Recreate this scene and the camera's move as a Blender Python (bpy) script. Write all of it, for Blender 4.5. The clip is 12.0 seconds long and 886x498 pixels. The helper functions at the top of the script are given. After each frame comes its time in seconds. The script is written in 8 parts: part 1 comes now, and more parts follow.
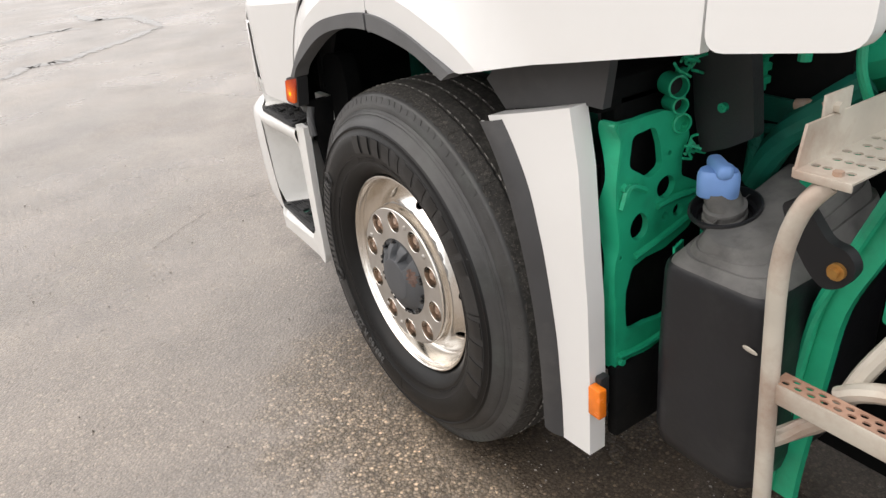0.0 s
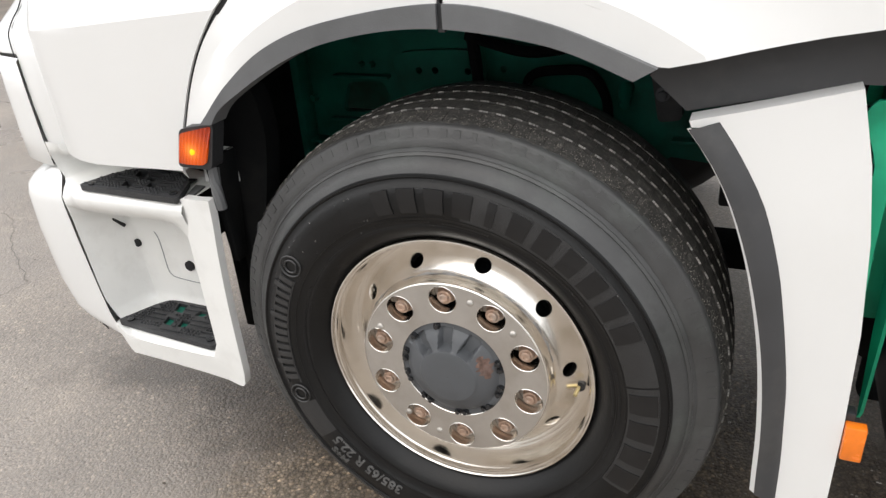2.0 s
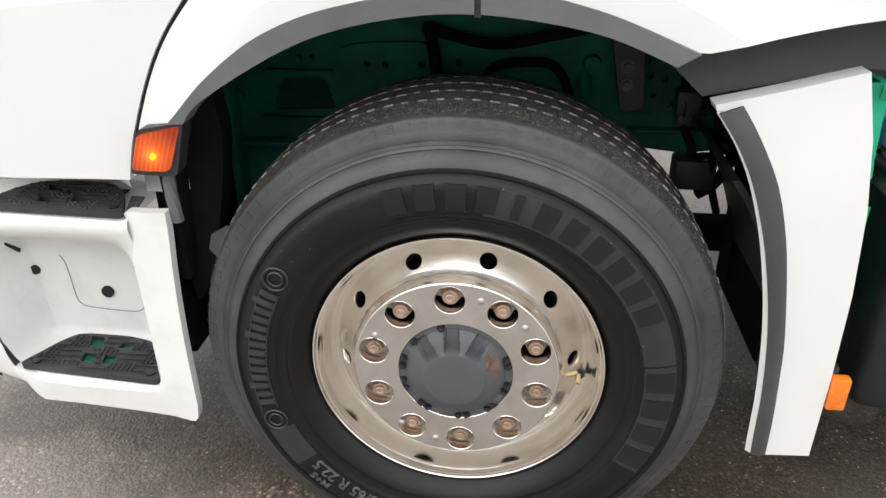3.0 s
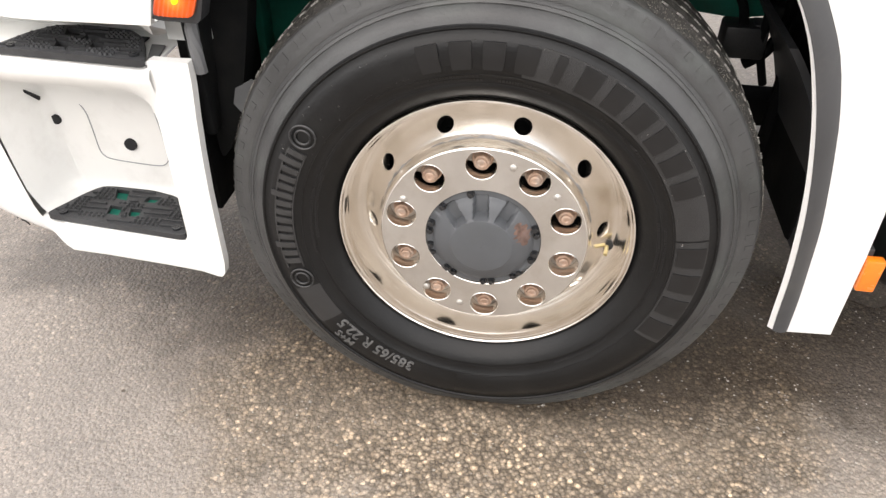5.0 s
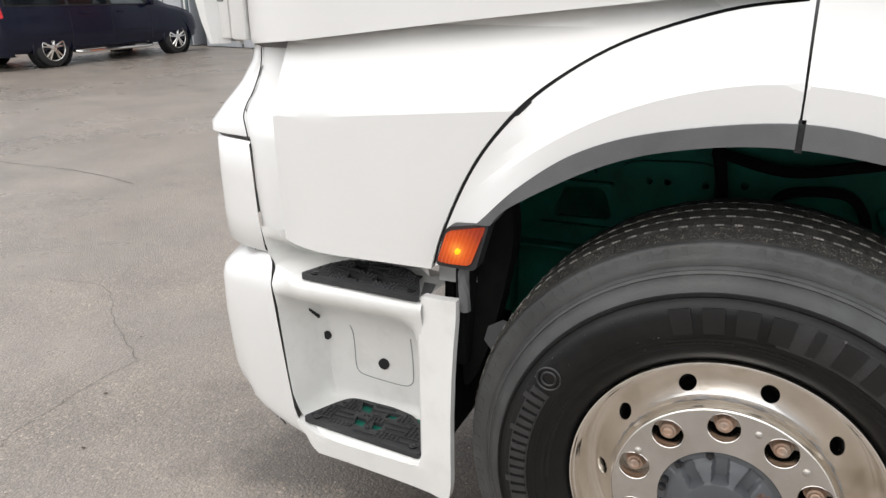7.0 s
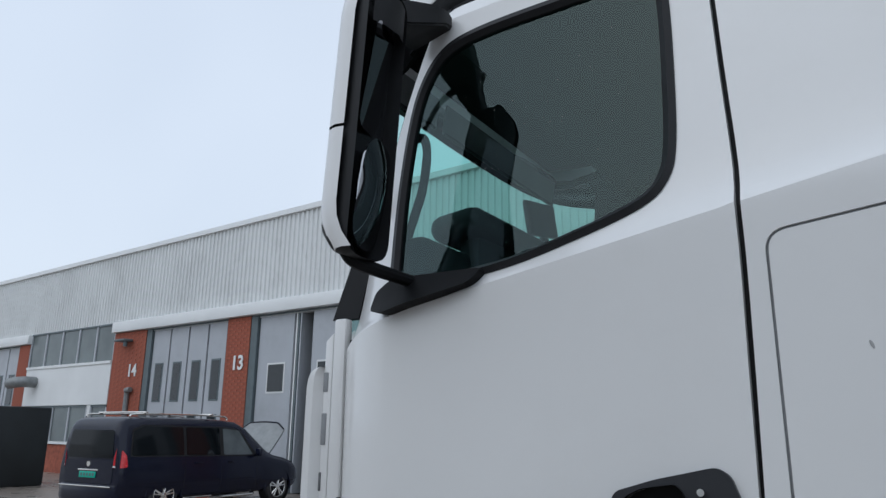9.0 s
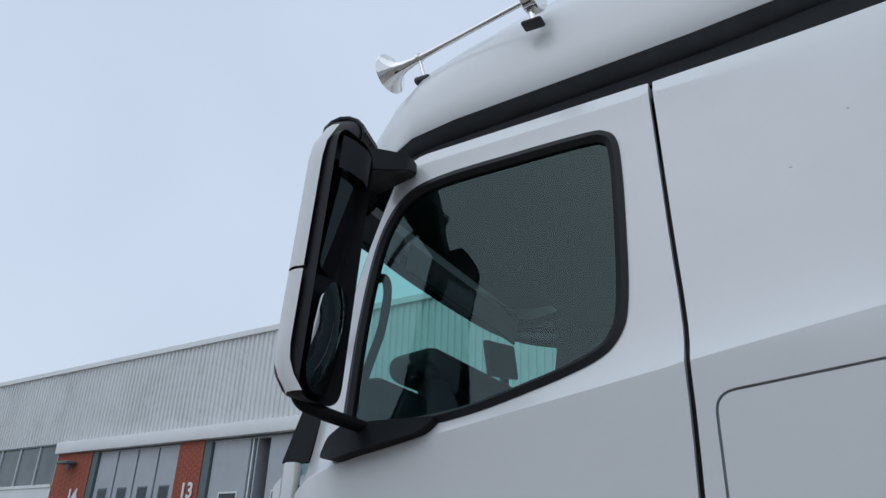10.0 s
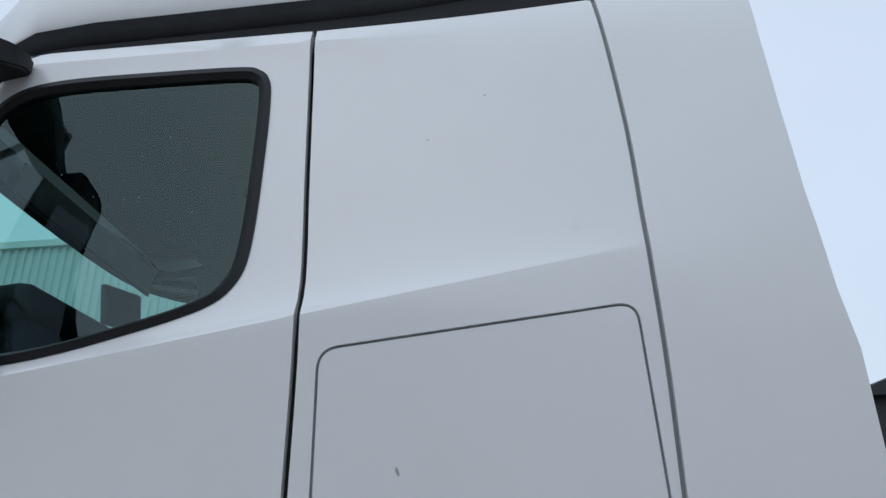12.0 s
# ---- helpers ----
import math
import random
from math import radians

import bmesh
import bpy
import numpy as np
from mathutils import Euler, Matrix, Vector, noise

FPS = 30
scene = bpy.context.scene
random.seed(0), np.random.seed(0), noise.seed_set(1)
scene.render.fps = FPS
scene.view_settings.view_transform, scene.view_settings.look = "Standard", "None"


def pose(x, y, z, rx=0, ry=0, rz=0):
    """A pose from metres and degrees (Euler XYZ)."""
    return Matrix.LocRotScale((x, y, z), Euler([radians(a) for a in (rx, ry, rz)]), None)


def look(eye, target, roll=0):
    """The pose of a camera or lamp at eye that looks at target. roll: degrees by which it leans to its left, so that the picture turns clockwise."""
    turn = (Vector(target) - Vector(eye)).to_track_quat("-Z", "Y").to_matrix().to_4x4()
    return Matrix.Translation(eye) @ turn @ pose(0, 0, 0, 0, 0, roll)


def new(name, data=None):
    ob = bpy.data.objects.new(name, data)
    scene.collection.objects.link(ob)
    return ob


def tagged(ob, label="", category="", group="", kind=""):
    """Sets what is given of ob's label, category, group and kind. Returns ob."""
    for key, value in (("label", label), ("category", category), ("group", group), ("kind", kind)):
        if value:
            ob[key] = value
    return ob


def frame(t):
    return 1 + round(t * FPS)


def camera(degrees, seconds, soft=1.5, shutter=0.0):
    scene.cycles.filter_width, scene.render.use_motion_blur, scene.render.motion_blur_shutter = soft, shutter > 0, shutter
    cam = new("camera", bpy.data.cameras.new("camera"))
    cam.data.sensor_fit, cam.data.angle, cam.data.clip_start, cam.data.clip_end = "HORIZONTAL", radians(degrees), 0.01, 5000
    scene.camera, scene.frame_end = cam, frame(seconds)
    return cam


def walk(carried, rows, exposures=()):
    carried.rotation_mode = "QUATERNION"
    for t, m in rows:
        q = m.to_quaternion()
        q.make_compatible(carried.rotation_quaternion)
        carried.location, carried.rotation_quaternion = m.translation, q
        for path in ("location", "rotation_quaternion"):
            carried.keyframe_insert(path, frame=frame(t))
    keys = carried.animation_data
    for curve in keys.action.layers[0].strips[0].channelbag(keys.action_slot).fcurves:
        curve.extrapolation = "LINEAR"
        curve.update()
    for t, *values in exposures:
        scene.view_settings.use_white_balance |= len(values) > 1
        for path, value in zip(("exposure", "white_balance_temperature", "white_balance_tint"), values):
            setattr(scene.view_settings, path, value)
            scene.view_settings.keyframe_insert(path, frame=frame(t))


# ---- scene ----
# ---------------- camera ----------------
cam = camera(62.5, 12.0, soft=1.4)
PATH = [
    (0, look((1.611, -0.845, 1.472), (0.0867, 0.0899, 0.5767), -5.93)),
    (0.2, look((1.516, -0.881, 1.472), (0.0541, -0.0197, 0.6164), -5.22)),
    (0.5, look((1.360, -0.975, 1.452), (-0.1284, -0.0260, 0.5111), -3.84)),
    (0.8, look((1.168, -1.117, 1.457), (-0.0747, -0.0123, 0.5373), -7.96)),
    (1, look((1.065, -1.146, 1.455), (-0.1718, 0.0686, 0.4569), -7.90)),
    (1.2, look((0.974, -1.170, 1.447), (-0.1557, 0.0479, 0.5242), -7.47)),
    (1.5, look((0.767, -1.177, 1.393), (-0.2741, 0.3000, 0.5355), -6.80)),
    (1.8, look((0.606, -1.114, 1.411), (-0.1933, 0.3723, 0.5382), -5.57)),
    (2, look((0.521, -1.110, 1.393), (-0.2225, 0.5100, 0.4859), -4.47)),
    (2.2, look((0.420, -1.114, 1.386), (-0.1562, 0.4838, 0.5342), -4.26)),
    (2.5, look((0.255, -1.137, 1.388), (-0.1195, 0.6209, 0.5107), -4.72)),
    (2.8, look((0.164, -1.158, 1.374), (-0.0606, 0.5220, 0.5162), -1.73)),
    (3, look((0.132, -1.161, 1.371), (-0.0798, 0.6028, 0.4521), -0.54)),
    (3.2, look((0.105, -1.161, 1.359), (-0.0921, 0.5012, 0.4590), 0.36)),
    (3.5, look((0.086, -1.150, 1.350), (-0.1095, 0.5689, 0.3465), 0.63)),
    (3.7, look((0.083, -1.149, 1.347), (-0.0931, 0.5574, 0.3193), 1.28)),
    (5.3, look((0.102, -1.141, 1.352), (-0.1697, 0.4073, 0.1156), 0.84)),
    (5.5, look((0.076, -1.162, 1.365), (-0.3202, 0.3972, 0.1767), 0.01)),
    (5.7, look((0.059, -1.188, 1.370), (-0.4343, 0.3067, 0.3065), -0.63)),
    (6, look((0.046, -1.212, 1.375), (-0.6332, 0.3583, 0.3387), -1.27)),
    (6.2, look((0.041, -1.224, 1.378), (-0.6414, 0.2605, 0.4089), -1.63)),
    (6.5, look((0.028, -1.230, 1.377), (-0.6941, 0.3423, 0.3729), -1.15)),
    (6.7, look((0.022, -1.237, 1.389), (-0.6681, 0.2878, 0.4894), -1.26)),
    (7, look((0.013, -1.243, 1.415), (-0.7661, 0.4706, 0.7395), -0.37)),
    (7.2, look((0.020, -1.256, 1.436), (-0.7676, 0.4007, 0.9431), -0.48)),
    (7.5, look((0.051, -1.299, 1.468), (-0.8554, 0.4524, 1.1339), 0.46)),
    (7.7, look((0.091, -1.336, 1.491), (-0.8655, 0.4062, 1.2642), 1.79)),
    (9.3, look((0.296, -1.573, 1.704), (-0.6999, 0.0497, 2.3154), 0.60)),
    (9.5, look((0.302, -1.574, 1.711), (-0.6757, 0.0335, 2.3874), 0.62)),
    (9.7, look((0.307, -1.572, 1.721), (-0.6025, -0.0519, 2.4089), 1.07)),
    (10, look((0.316, -1.563, 1.732), (-0.5779, 0.0316, 2.5436), 2.13)),
    (10.2, look((0.333, -1.545, 1.744), (-0.4408, -0.0231, 2.5767), 1.80)),
    (10.5, look((0.361, -1.513, 1.759), (-0.2787, 0.1322, 2.6990), 1.17)),
    (10.7, look((0.374, -1.487, 1.767), (-0.0918, 0.1032, 2.6969), 0.53)),
    (11, look((0.396, -1.458, 1.771), (0.1204, 0.2758, 2.7297), -0.40)),
    (11.2, look((0.411, -1.448, 1.775), (0.2617, 0.2132, 2.6839), -0.72)),
    (11.5, look((0.423, -1.434, 1.779), (0.3615, 0.3122, 2.7518), -1.12)),
    (11.7, look((0.416, -1.426, 1.759), (0.3779, 0.2617, 2.6311), -0.75)),
    (12, look((0.393, -1.407, 1.722), (0.3231, 0.4432, 2.4774), -0.32)),
]
walk(cam, PATH, exposures=[
    (0.0, 1.05, 6850, 13), (1.0, 1.20, 6850, 14), (2.0, 1.16, 6600, 10.5), (2.5, 1.18, 6500, 10), (3.5, 1.44, 6600, 11), (5.5, 1.76, 6800, 13), (6.5, 1.36, 6650, 11.5),
    (7.1, 0.92, 6550, 10.5), (7.7, 0.45, 6450, 9.5), (9.3, -0.10, 5600, 8), (10.5, -0.26, 5550, 8), (11.0, -0.20, 5500, 8), (11.5, -0.34, 5420, 8), (12.0, -0.12, 5550, 8)])

# ---------------- light ----------------
world = bpy.data.worlds.new("overcast_sky")
scene.world = world
world.use_nodes = True
wn, wl = world.node_tree.nodes, world.node_tree.links
sky = wn.new("ShaderNodeTexSky")
sky.sky_type, sky.sun_disc = "NISHITA", False
sky.sun_elevation, sky.sun_rotation = radians(48), radians(200)
sky.air_density, sky.dust_density = 1.6, 4.0
dim = wn.new("ShaderNodeVectorMath")
dim.operation = "SCALE"
dim.inputs["Scale"].default_value = 0.10
wl.new(sky.outputs[0], dim.inputs[0])
cloud_at = wn.new("ShaderNodeTexCoord")
cloud_noise = wn.new("ShaderNodeTexNoise")
cloud_noise.inputs["Scale"].default_value, cloud_noise.inputs["Detail"].default_value = 1.6, 3.0
wl.new(cloud_at.outputs["Generated"], cloud_noise.inputs["Vector"])
cloud_ramp = wn.new("ShaderNodeValToRGB")
cloud_ramp.color_ramp.elements[0].position, cloud_ramp.color_ramp.elements[0].color = 0.3, (0.80, 0.825, 0.862, 1)
cloud_ramp.color_ramp.elements[1].position, cloud_ramp.color_ramp.elements[1].color = 0.75, (0.93, 0.942, 0.956, 1)
wl.new(cloud_noise.outputs[0], cloud_ramp.inputs[0])
cover = wn.new("ShaderNodeMix")
cover.data_type = "RGBA"
cover.inputs[0].default_value = 0.86
wl.new(dim.outputs[0], cover.inputs[6])
wl.new(cloud_ramp.outputs[0], cover.inputs[7])
wl.new(cover.outputs[2], wn["Background"].inputs[0])
wn["Background"].inputs[1].default_value = 1.0

sun_data = bpy.data.lights.new("sun", "SUN")
sun_data.energy, sun_data.angle, sun_data.color = 0.5, radians(85), (1.0, 0.97, 0.93)
sun = new("sun", sun_data)
sun.matrix_basis = look((0, 0, 0), (0.35, 0.75, -1.1))
tagged(sun, "soft daylight through thick cloud", "sun", kind="structure")


# ---------------- materials ----------------
def mat(name, color, rough=0.5, metal=0.0, vary=0.12, scale=6.0, bump=0.0, bump_scale=60.0, coat=0.0, spec=0.5,
        stain=None, stain_scale=2.0, stain_amount=0.5, rough_vary=0.1):
    m = bpy.data.materials.new(name)
    m.use_nodes = True
    n, l = m.node_tree.nodes, m.node_tree.links
    b = n["Principled BSDF"]
    b.inputs["Roughness"].default_value, b.inputs["Metallic"].default_value = rough, metal
    b.inputs["Specular IOR Level"].default_value = spec
    b.inputs["Coat Weight"].default_value, b.inputs["Coat Roughness"].default_value = coat, 0.08
    at = n.new("ShaderNodeTexCoord")
    big = n.new("ShaderNodeTexNoise")
    big.inputs["Scale"].default_value, big.inputs["Detail"].default_value = scale, 4.0
    l.new(at.outputs["Object"], big.inputs["Vector"])
    ramp = n.new("ShaderNodeValToRGB")
    lo, hi = [max(0, c * (1 - vary)) for c in color], [min(1, c * (1 + vary)) for c in color]
    ramp.color_ramp.elements[0].position, ramp.color_ramp.elements[0].color = 0.3, (*lo, 1)
    ramp.color_ramp.elements[1].position, ramp.color_ramp.elements[1].color = 0.7, (*hi, 1)
    l.new(big.outputs[0], ramp.inputs[0])
    out = ramp.outputs[0]
    if stain:
        spots = n.new("ShaderNodeTexNoise")
        spots.inputs["Scale"].default_value, spots.inputs["Detail"].default_value = stain_scale, 8.0
        spots.inputs["Roughness"].default_value = 0.65
        l.new(at.outputs["Object"], spots.inputs["Vector"])
        sr = n.new("ShaderNodeValToRGB")
        sr.color_ramp.elements[0].position, sr.color_ramp.elements[0].color = 0.5, (0, 0, 0, 1)
        sr.color_ramp.elements[1].position, sr.color_ramp.elements[1].color = 0.78, (stain_amount,) * 3 + (1,)
        l.new(spots.outputs[0], sr.inputs[0])
        mix = n.new("ShaderNodeMix")
        mix.data_type = "RGBA"
        l.new(sr.outputs[0], mix.inputs[0])
        l.new(out, mix.inputs[6])
        mix.inputs[7].default_value = (*stain, 1)
        out = mix.outputs[2]
    l.new(out, b.inputs["Base Color"])
    fine = n.new("ShaderNodeTexNoise")
    fine.inputs["Scale"].default_value, fine.inputs["Detail"].default_value = bump_scale, 3.0
    l.new(at.outputs["Object"], fine.inputs["Vector"])
    if rough_vary:
        rr = n.new("ShaderNodeMapRange")
        rr.inputs[3].default_value, rr.inputs[4].default_value = max(0.02, rough - rough_vary), min(1, rough + rough_vary)
        l.new(big.outputs[0], rr.inputs[0])
        l.new(rr.outputs[0], b.inputs["Roughness"])
    if bump:
        bp = n.new("ShaderNodeBump")
        bp.inputs["Strength"].default_value, bp.inputs["Distance"].default_value = bump, 0.004
        l.new(fine.outputs[0], bp.inputs["Height"])
        l.new(bp.outputs[0], b.inputs["Normal"])
    return m


WHITE = mat("white_paint", (0.76, 0.76, 0.75), 0.32, vary=0.03, scale=1.3, coat=0.55, rough_vary=0.06, bump=0.02, bump_scale=3.0,
            stain=(0.52, 0.50, 0.46), stain_scale=3.0, stain_amount=0.10)
WHITE_STEP = mat("white_step_paint", (0.79, 0.79, 0.77), 0.38, vary=0.04, scale=4, coat=0.3, stain=(0.42, 0.40, 0.37), stain_scale=9, stain_amount=0.3)
GREY_TRIM = mat("grey_plastic", (0.115, 0.118, 0.122), 0.55, vary=0.12, scale=14, bump=0.15, bump_scale=240, stain=(0.2, 0.2, 0.19), stain_scale=6, stain_amount=0.25)
HANDLE_BLACK = mat("handle_plastic", (0.022, 0.0235, 0.028), 0.42, vary=0.08, scale=10, bump=0.03, bump_scale=400)
BLACK = mat("black_plastic", (0.022, 0.023, 0.025), 0.48, vary=0.2, scale=10, bump=0.2, bump_scale=180, stain=(0.07, 0.068, 0.064), stain_scale=5, stain_amount=0.4)
LIP_BLACK = mat("grey_black_lip", (0.040, 0.042, 0.045), 0.55, vary=0.2, scale=8, spec=0.25)
BAND_BLACK = mat("satin_black_band", (0.0065, 0.007, 0.008), 0.6, vary=0.2, scale=8, spec=0.12)
SEAL_BLACK = mat("window_rubber", (0.014, 0.0145, 0.016), 0.5, vary=0.15, scale=10, spec=0.25)
BLACK_GLOSS = mat("gloss_black", (0.013, 0.014, 0.016), 0.22, vary=0.2, scale=8, coat=0.3)
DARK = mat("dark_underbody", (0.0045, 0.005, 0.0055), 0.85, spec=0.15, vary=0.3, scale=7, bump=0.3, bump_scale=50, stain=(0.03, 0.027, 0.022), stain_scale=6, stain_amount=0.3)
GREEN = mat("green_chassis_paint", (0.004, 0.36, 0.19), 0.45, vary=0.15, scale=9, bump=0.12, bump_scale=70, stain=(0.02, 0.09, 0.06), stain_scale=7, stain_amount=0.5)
# darker copy of the chassis green, with the shade of recesses painted in
GREEN_SHADED = mat("shaded_green_paint", (0.003, 0.115, 0.080), 0.6, spec=0.3, vary=0.3, scale=8, bump=0.3, bump_scale=40, stain=(0.012, 0.03, 0.022), stain_scale=5, stain_amount=0.8)
RUBBER = mat("tyre_rubber", (0.0060, 0.0061, 0.0064), 0.42, spec=0.3, vary=0.18, scale=9, bump=0.12, bump_scale=160, stain=(0.026, 0.026, 0.025), stain_scale=7, stain_amount=0.3)
RUBBER_DUSTY = mat("dusty_rubber", (0.047, 0.0472, 0.0472), 0.45, spec=0.5, vary=0.35, scale=7, bump=0.15, bump_scale=160, stain=(0.10, 0.115, 0.105), stain_scale=6, stain_amount=0.5)
RUBBER_TREAD = mat("tread_rubber", (0.040, 0.038, 0.035), 0.7, vary=0.3, scale=22, bump=0.6, bump_scale=120, stain=(0.16, 0.15, 0.13), stain_scale=90, stain_amount=0.7)
RUBBER_MARK = mat("raised_rubber", (0.009, 0.009, 0.0095), 0.34, spec=0.42, vary=0.15, scale=30)
RUBBER_EMBLEM = mat("emblem_rubber", (0.030, 0.030, 0.0305), 0.38, spec=0.45, vary=0.25, scale=40)
RUBBER_FIELD = mat("ribbed_rubber", (0.022, 0.022, 0.0225), 0.50, vary=0.2, scale=20, bump=0.3, bump_scale=400)
RUBBER_PALE = mat("scuffed_rubber", (0.085, 0.085, 0.084), 0.5, vary=0.35, scale=50)
# pale colour of the highlights painted along the tread ribs
TREAD_GLINT = mat("tread_glint", (0.27, 0.26, 0.245), 0.85, vary=0.6, scale=60)
TREAD_GRIT = mat("tread_grit", (0.13, 0.12, 0.105), 0.85, vary=0.6, scale=90)
RIM_DIRT = mat("rim_dirt", (0.22, 0.215, 0.21), 0.6, vary=0.4, scale=40)
NUT_PLATE = mat("dull_clamp_plate", (0.36, 0.32, 0.28), 0.45, metal=0.6, vary=0.3, scale=30, stain=(0.10, 0.075, 0.06), stain_scale=40, stain_amount=0.8)
ALU = mat("polished_aluminium", (0.87, 0.835, 0.785), 0.20, metal=1.0, vary=0.05, scale=6, rough_vary=0.06, stain=(0.42, 0.35, 0.25), stain_scale=9, stain_amount=0.55, bump=0.04, bump_scale=40)
ALU_FACE = mat("machined_aluminium", (0.58, 0.555, 0.525), 0.42, metal=0.9, vary=0.08, scale=14, rough_vary=0.08, stain=(0.36, 0.30, 0.23), stain_scale=10, stain_amount=0.45, bump=0.06, bump_scale=200)
HUB = mat("grey_hub_paint", (0.080, 0.085, 0.092), 0.5, vary=0.08, scale=12, bump=0.1, bump_scale=60, stain=(0.07, 0.07, 0.07), stain_scale=10, stain_amount=0.5)
RUST = mat("rusty_steel", (0.42, 0.29, 0.215), 0.6, metal=0.4, vary=0.3, scale=30, bump=0.3, bump_scale=120, stain=(0.45, 0.42, 0.38), stain_scale=40, stain_amount=0.8)
RUST_PATCH = mat("rust_patch", (0.135, 0.080, 0.062), 0.8, vary=0.5, scale=90, bump=0.4, bump_scale=150, stain=(0.085, 0.085, 0.088), stain_scale=45, stain_amount=0.9)
TREAD_PLATE = mat("step_rubber", (0.03, 0.031, 0.033), 0.55, vary=0.2, scale=12, bump=0.3, bump_scale=150, stain=(0.1, 0.1, 0.1), stain_scale=12, stain_amount=0.3)
TANK = mat("tank_plastic", (0.013, 0.0135, 0.0155), 0.36, vary=0.25, scale=5, bump=0.12, bump_scale=60, spec=0.35, stain=(0.05, 0.05, 0.05), stain_scale=6, stain_amount=0.5)
TANK_DUST = mat("dusty_tank_plastic", (0.13, 0.128, 0.124), 0.6, vary=0.3, scale=14, bump=0.15, bump_scale=60, spec=0.25, stain=(0.025, 0.025, 0.026), stain_scale=16, stain_amount=0.6)
BLUE = mat("blue_cap_plastic", (0.20, 0.38, 0.78), 0.42, vary=0.06, scale=20, bump=0.05)
CREAM = mat("worn_aluminium_tube", (0.56, 0.52, 0.45), 0.45, metal=0.3, vary=0.14, scale=9, stain=(0.30, 0.165, 0.11), stain_scale=5, stain_amount=0.95, bump=0.1, bump_scale=90)
RUST_TREAD = mat("rusty_tread", (0.40, 0.245, 0.175), 0.6, metal=0.2, vary=0.25, scale=20, stain=(0.25, 0.09, 0.05), stain_scale=18, stain_amount=0.9, bump=0.2, bump_scale=120)
CHROME = mat("chrome", (0.82, 0.80, 0.76), 0.08, metal=1.0, vary=0.03, scale=8, rough_vary=0.03)
ORANGE = mat("orange_reflector", (0.85, 0.20, 0.012), 0.25, vary=0.08, scale=60, coat=0.5)
MUD_RUBBER = mat("mudguard_rubber", (0.044, 0.044, 0.046), 0.55, vary=0.12, scale=10, stain=(0.12, 0.115, 0.105), stain_scale=6, stain_amount=0.4)
TICK = mat("paint_chip", (0.36, 0.36, 0.36), 0.7, vary=0.2)
JOINT_GREY = mat("grey_joint_rubber", (0.27, 0.28, 0.29), 0.6, vary=0.1, scale=12)
GAP = mat("panel_gap", (0.01, 0.01, 0.011), 0.8, vary=0.1)
SILVER_LETTER = mat("silver_letter", (0.55, 0.55, 0.54), 0.25, metal=0.9, vary=0.05)
CABIN = mat("cabin_trim", (0.035, 0.037, 0.04), 0.8, vary=0.12, scale=10)
CABIN_LIGHT = mat("cabin_fabric", (0.16, 0.165, 0.165), 0.85, vary=0.1, scale=12, bump=0.15, bump_scale=160)
VAN_PAINT = mat("dark_blue_paint", (0.004, 0.006, 0.020), 0.24, vary=0.1, scale=3, coat=0.15, spec=0.32, rough_vary=0.04)
VAN_GLASS = mat("tinted_van_glass", (0.007, 0.009, 0.011), 0.06, spec=0.3, vary=0.1, scale=2, rough_vary=0.02)
# opaque pale tone stands in for light seen through the pane
FRONT_GLASS = mat("pale_van_glass", (0.10, 0.115, 0.12), 0.10, vary=0.3, scale=2, rough_vary=0.03)
RED_LAMP = mat("red_lamp", (0.62, 0.015, 0.02), 0.25, vary=0.1, scale=20, coat=0.5)
PLATE = mat("green_plate", (0.02, 0.42, 0.30), 0.5, vary=0.05)
BRICK_FACE = mat("red_brick", (0.32, 0.092, 0.054), 0.85, vary=0.3, scale=7, bump=0.4, bump_scale=40)
MORTAR = mat("mortar", (0.24, 0.11, 0.08), 0.9, vary=0.15, scale=8)
CLADDING = mat("grey_cladding", (0.70, 0.71, 0.70), 0.55, vary=0.05, scale=0.4, stain=(0.38, 0.38, 0.37), stain_scale=0.6, stain_amount=0.4)
FASCIA = mat("white_fascia", (0.78, 0.79, 0.78), 0.55, vary=0.05, scale=0.6)
GATE = mat("grey_gate", (0.44, 0.46, 0.49), 0.5, vary=0.05, scale=0.8, stain=(0.28, 0.29, 0.3), stain_scale=1.2, stain_amount=0.4)
GATE_TRIM = mat("dark_gate_trim", (0.12, 0.15, 0.16), 0.6, vary=0.1)
GATE_GLASS = mat("gate_glass", (0.025, 0.03, 0.033), 0.15, vary=0.1, rough_vary=0.03)
# pale grey stands in for the sky reflected in the office panes
OFFICE_GLASS = mat("sky_pale_office_glass", (0.13, 0.155, 0.155), 0.18, vary=0.25, scale=0.6, rough_vary=0.05)
DUCT = mat("duct_metal", (0.25, 0.26, 0.26), 0.5, metal=0.5, vary=0.15, scale=6)
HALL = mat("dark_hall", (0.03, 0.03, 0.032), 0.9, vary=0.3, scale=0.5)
SKIP_PAINT = mat("skip_paint", (0.018, 0.022, 0.024), 0.7, vary=0.3, scale=1.0)


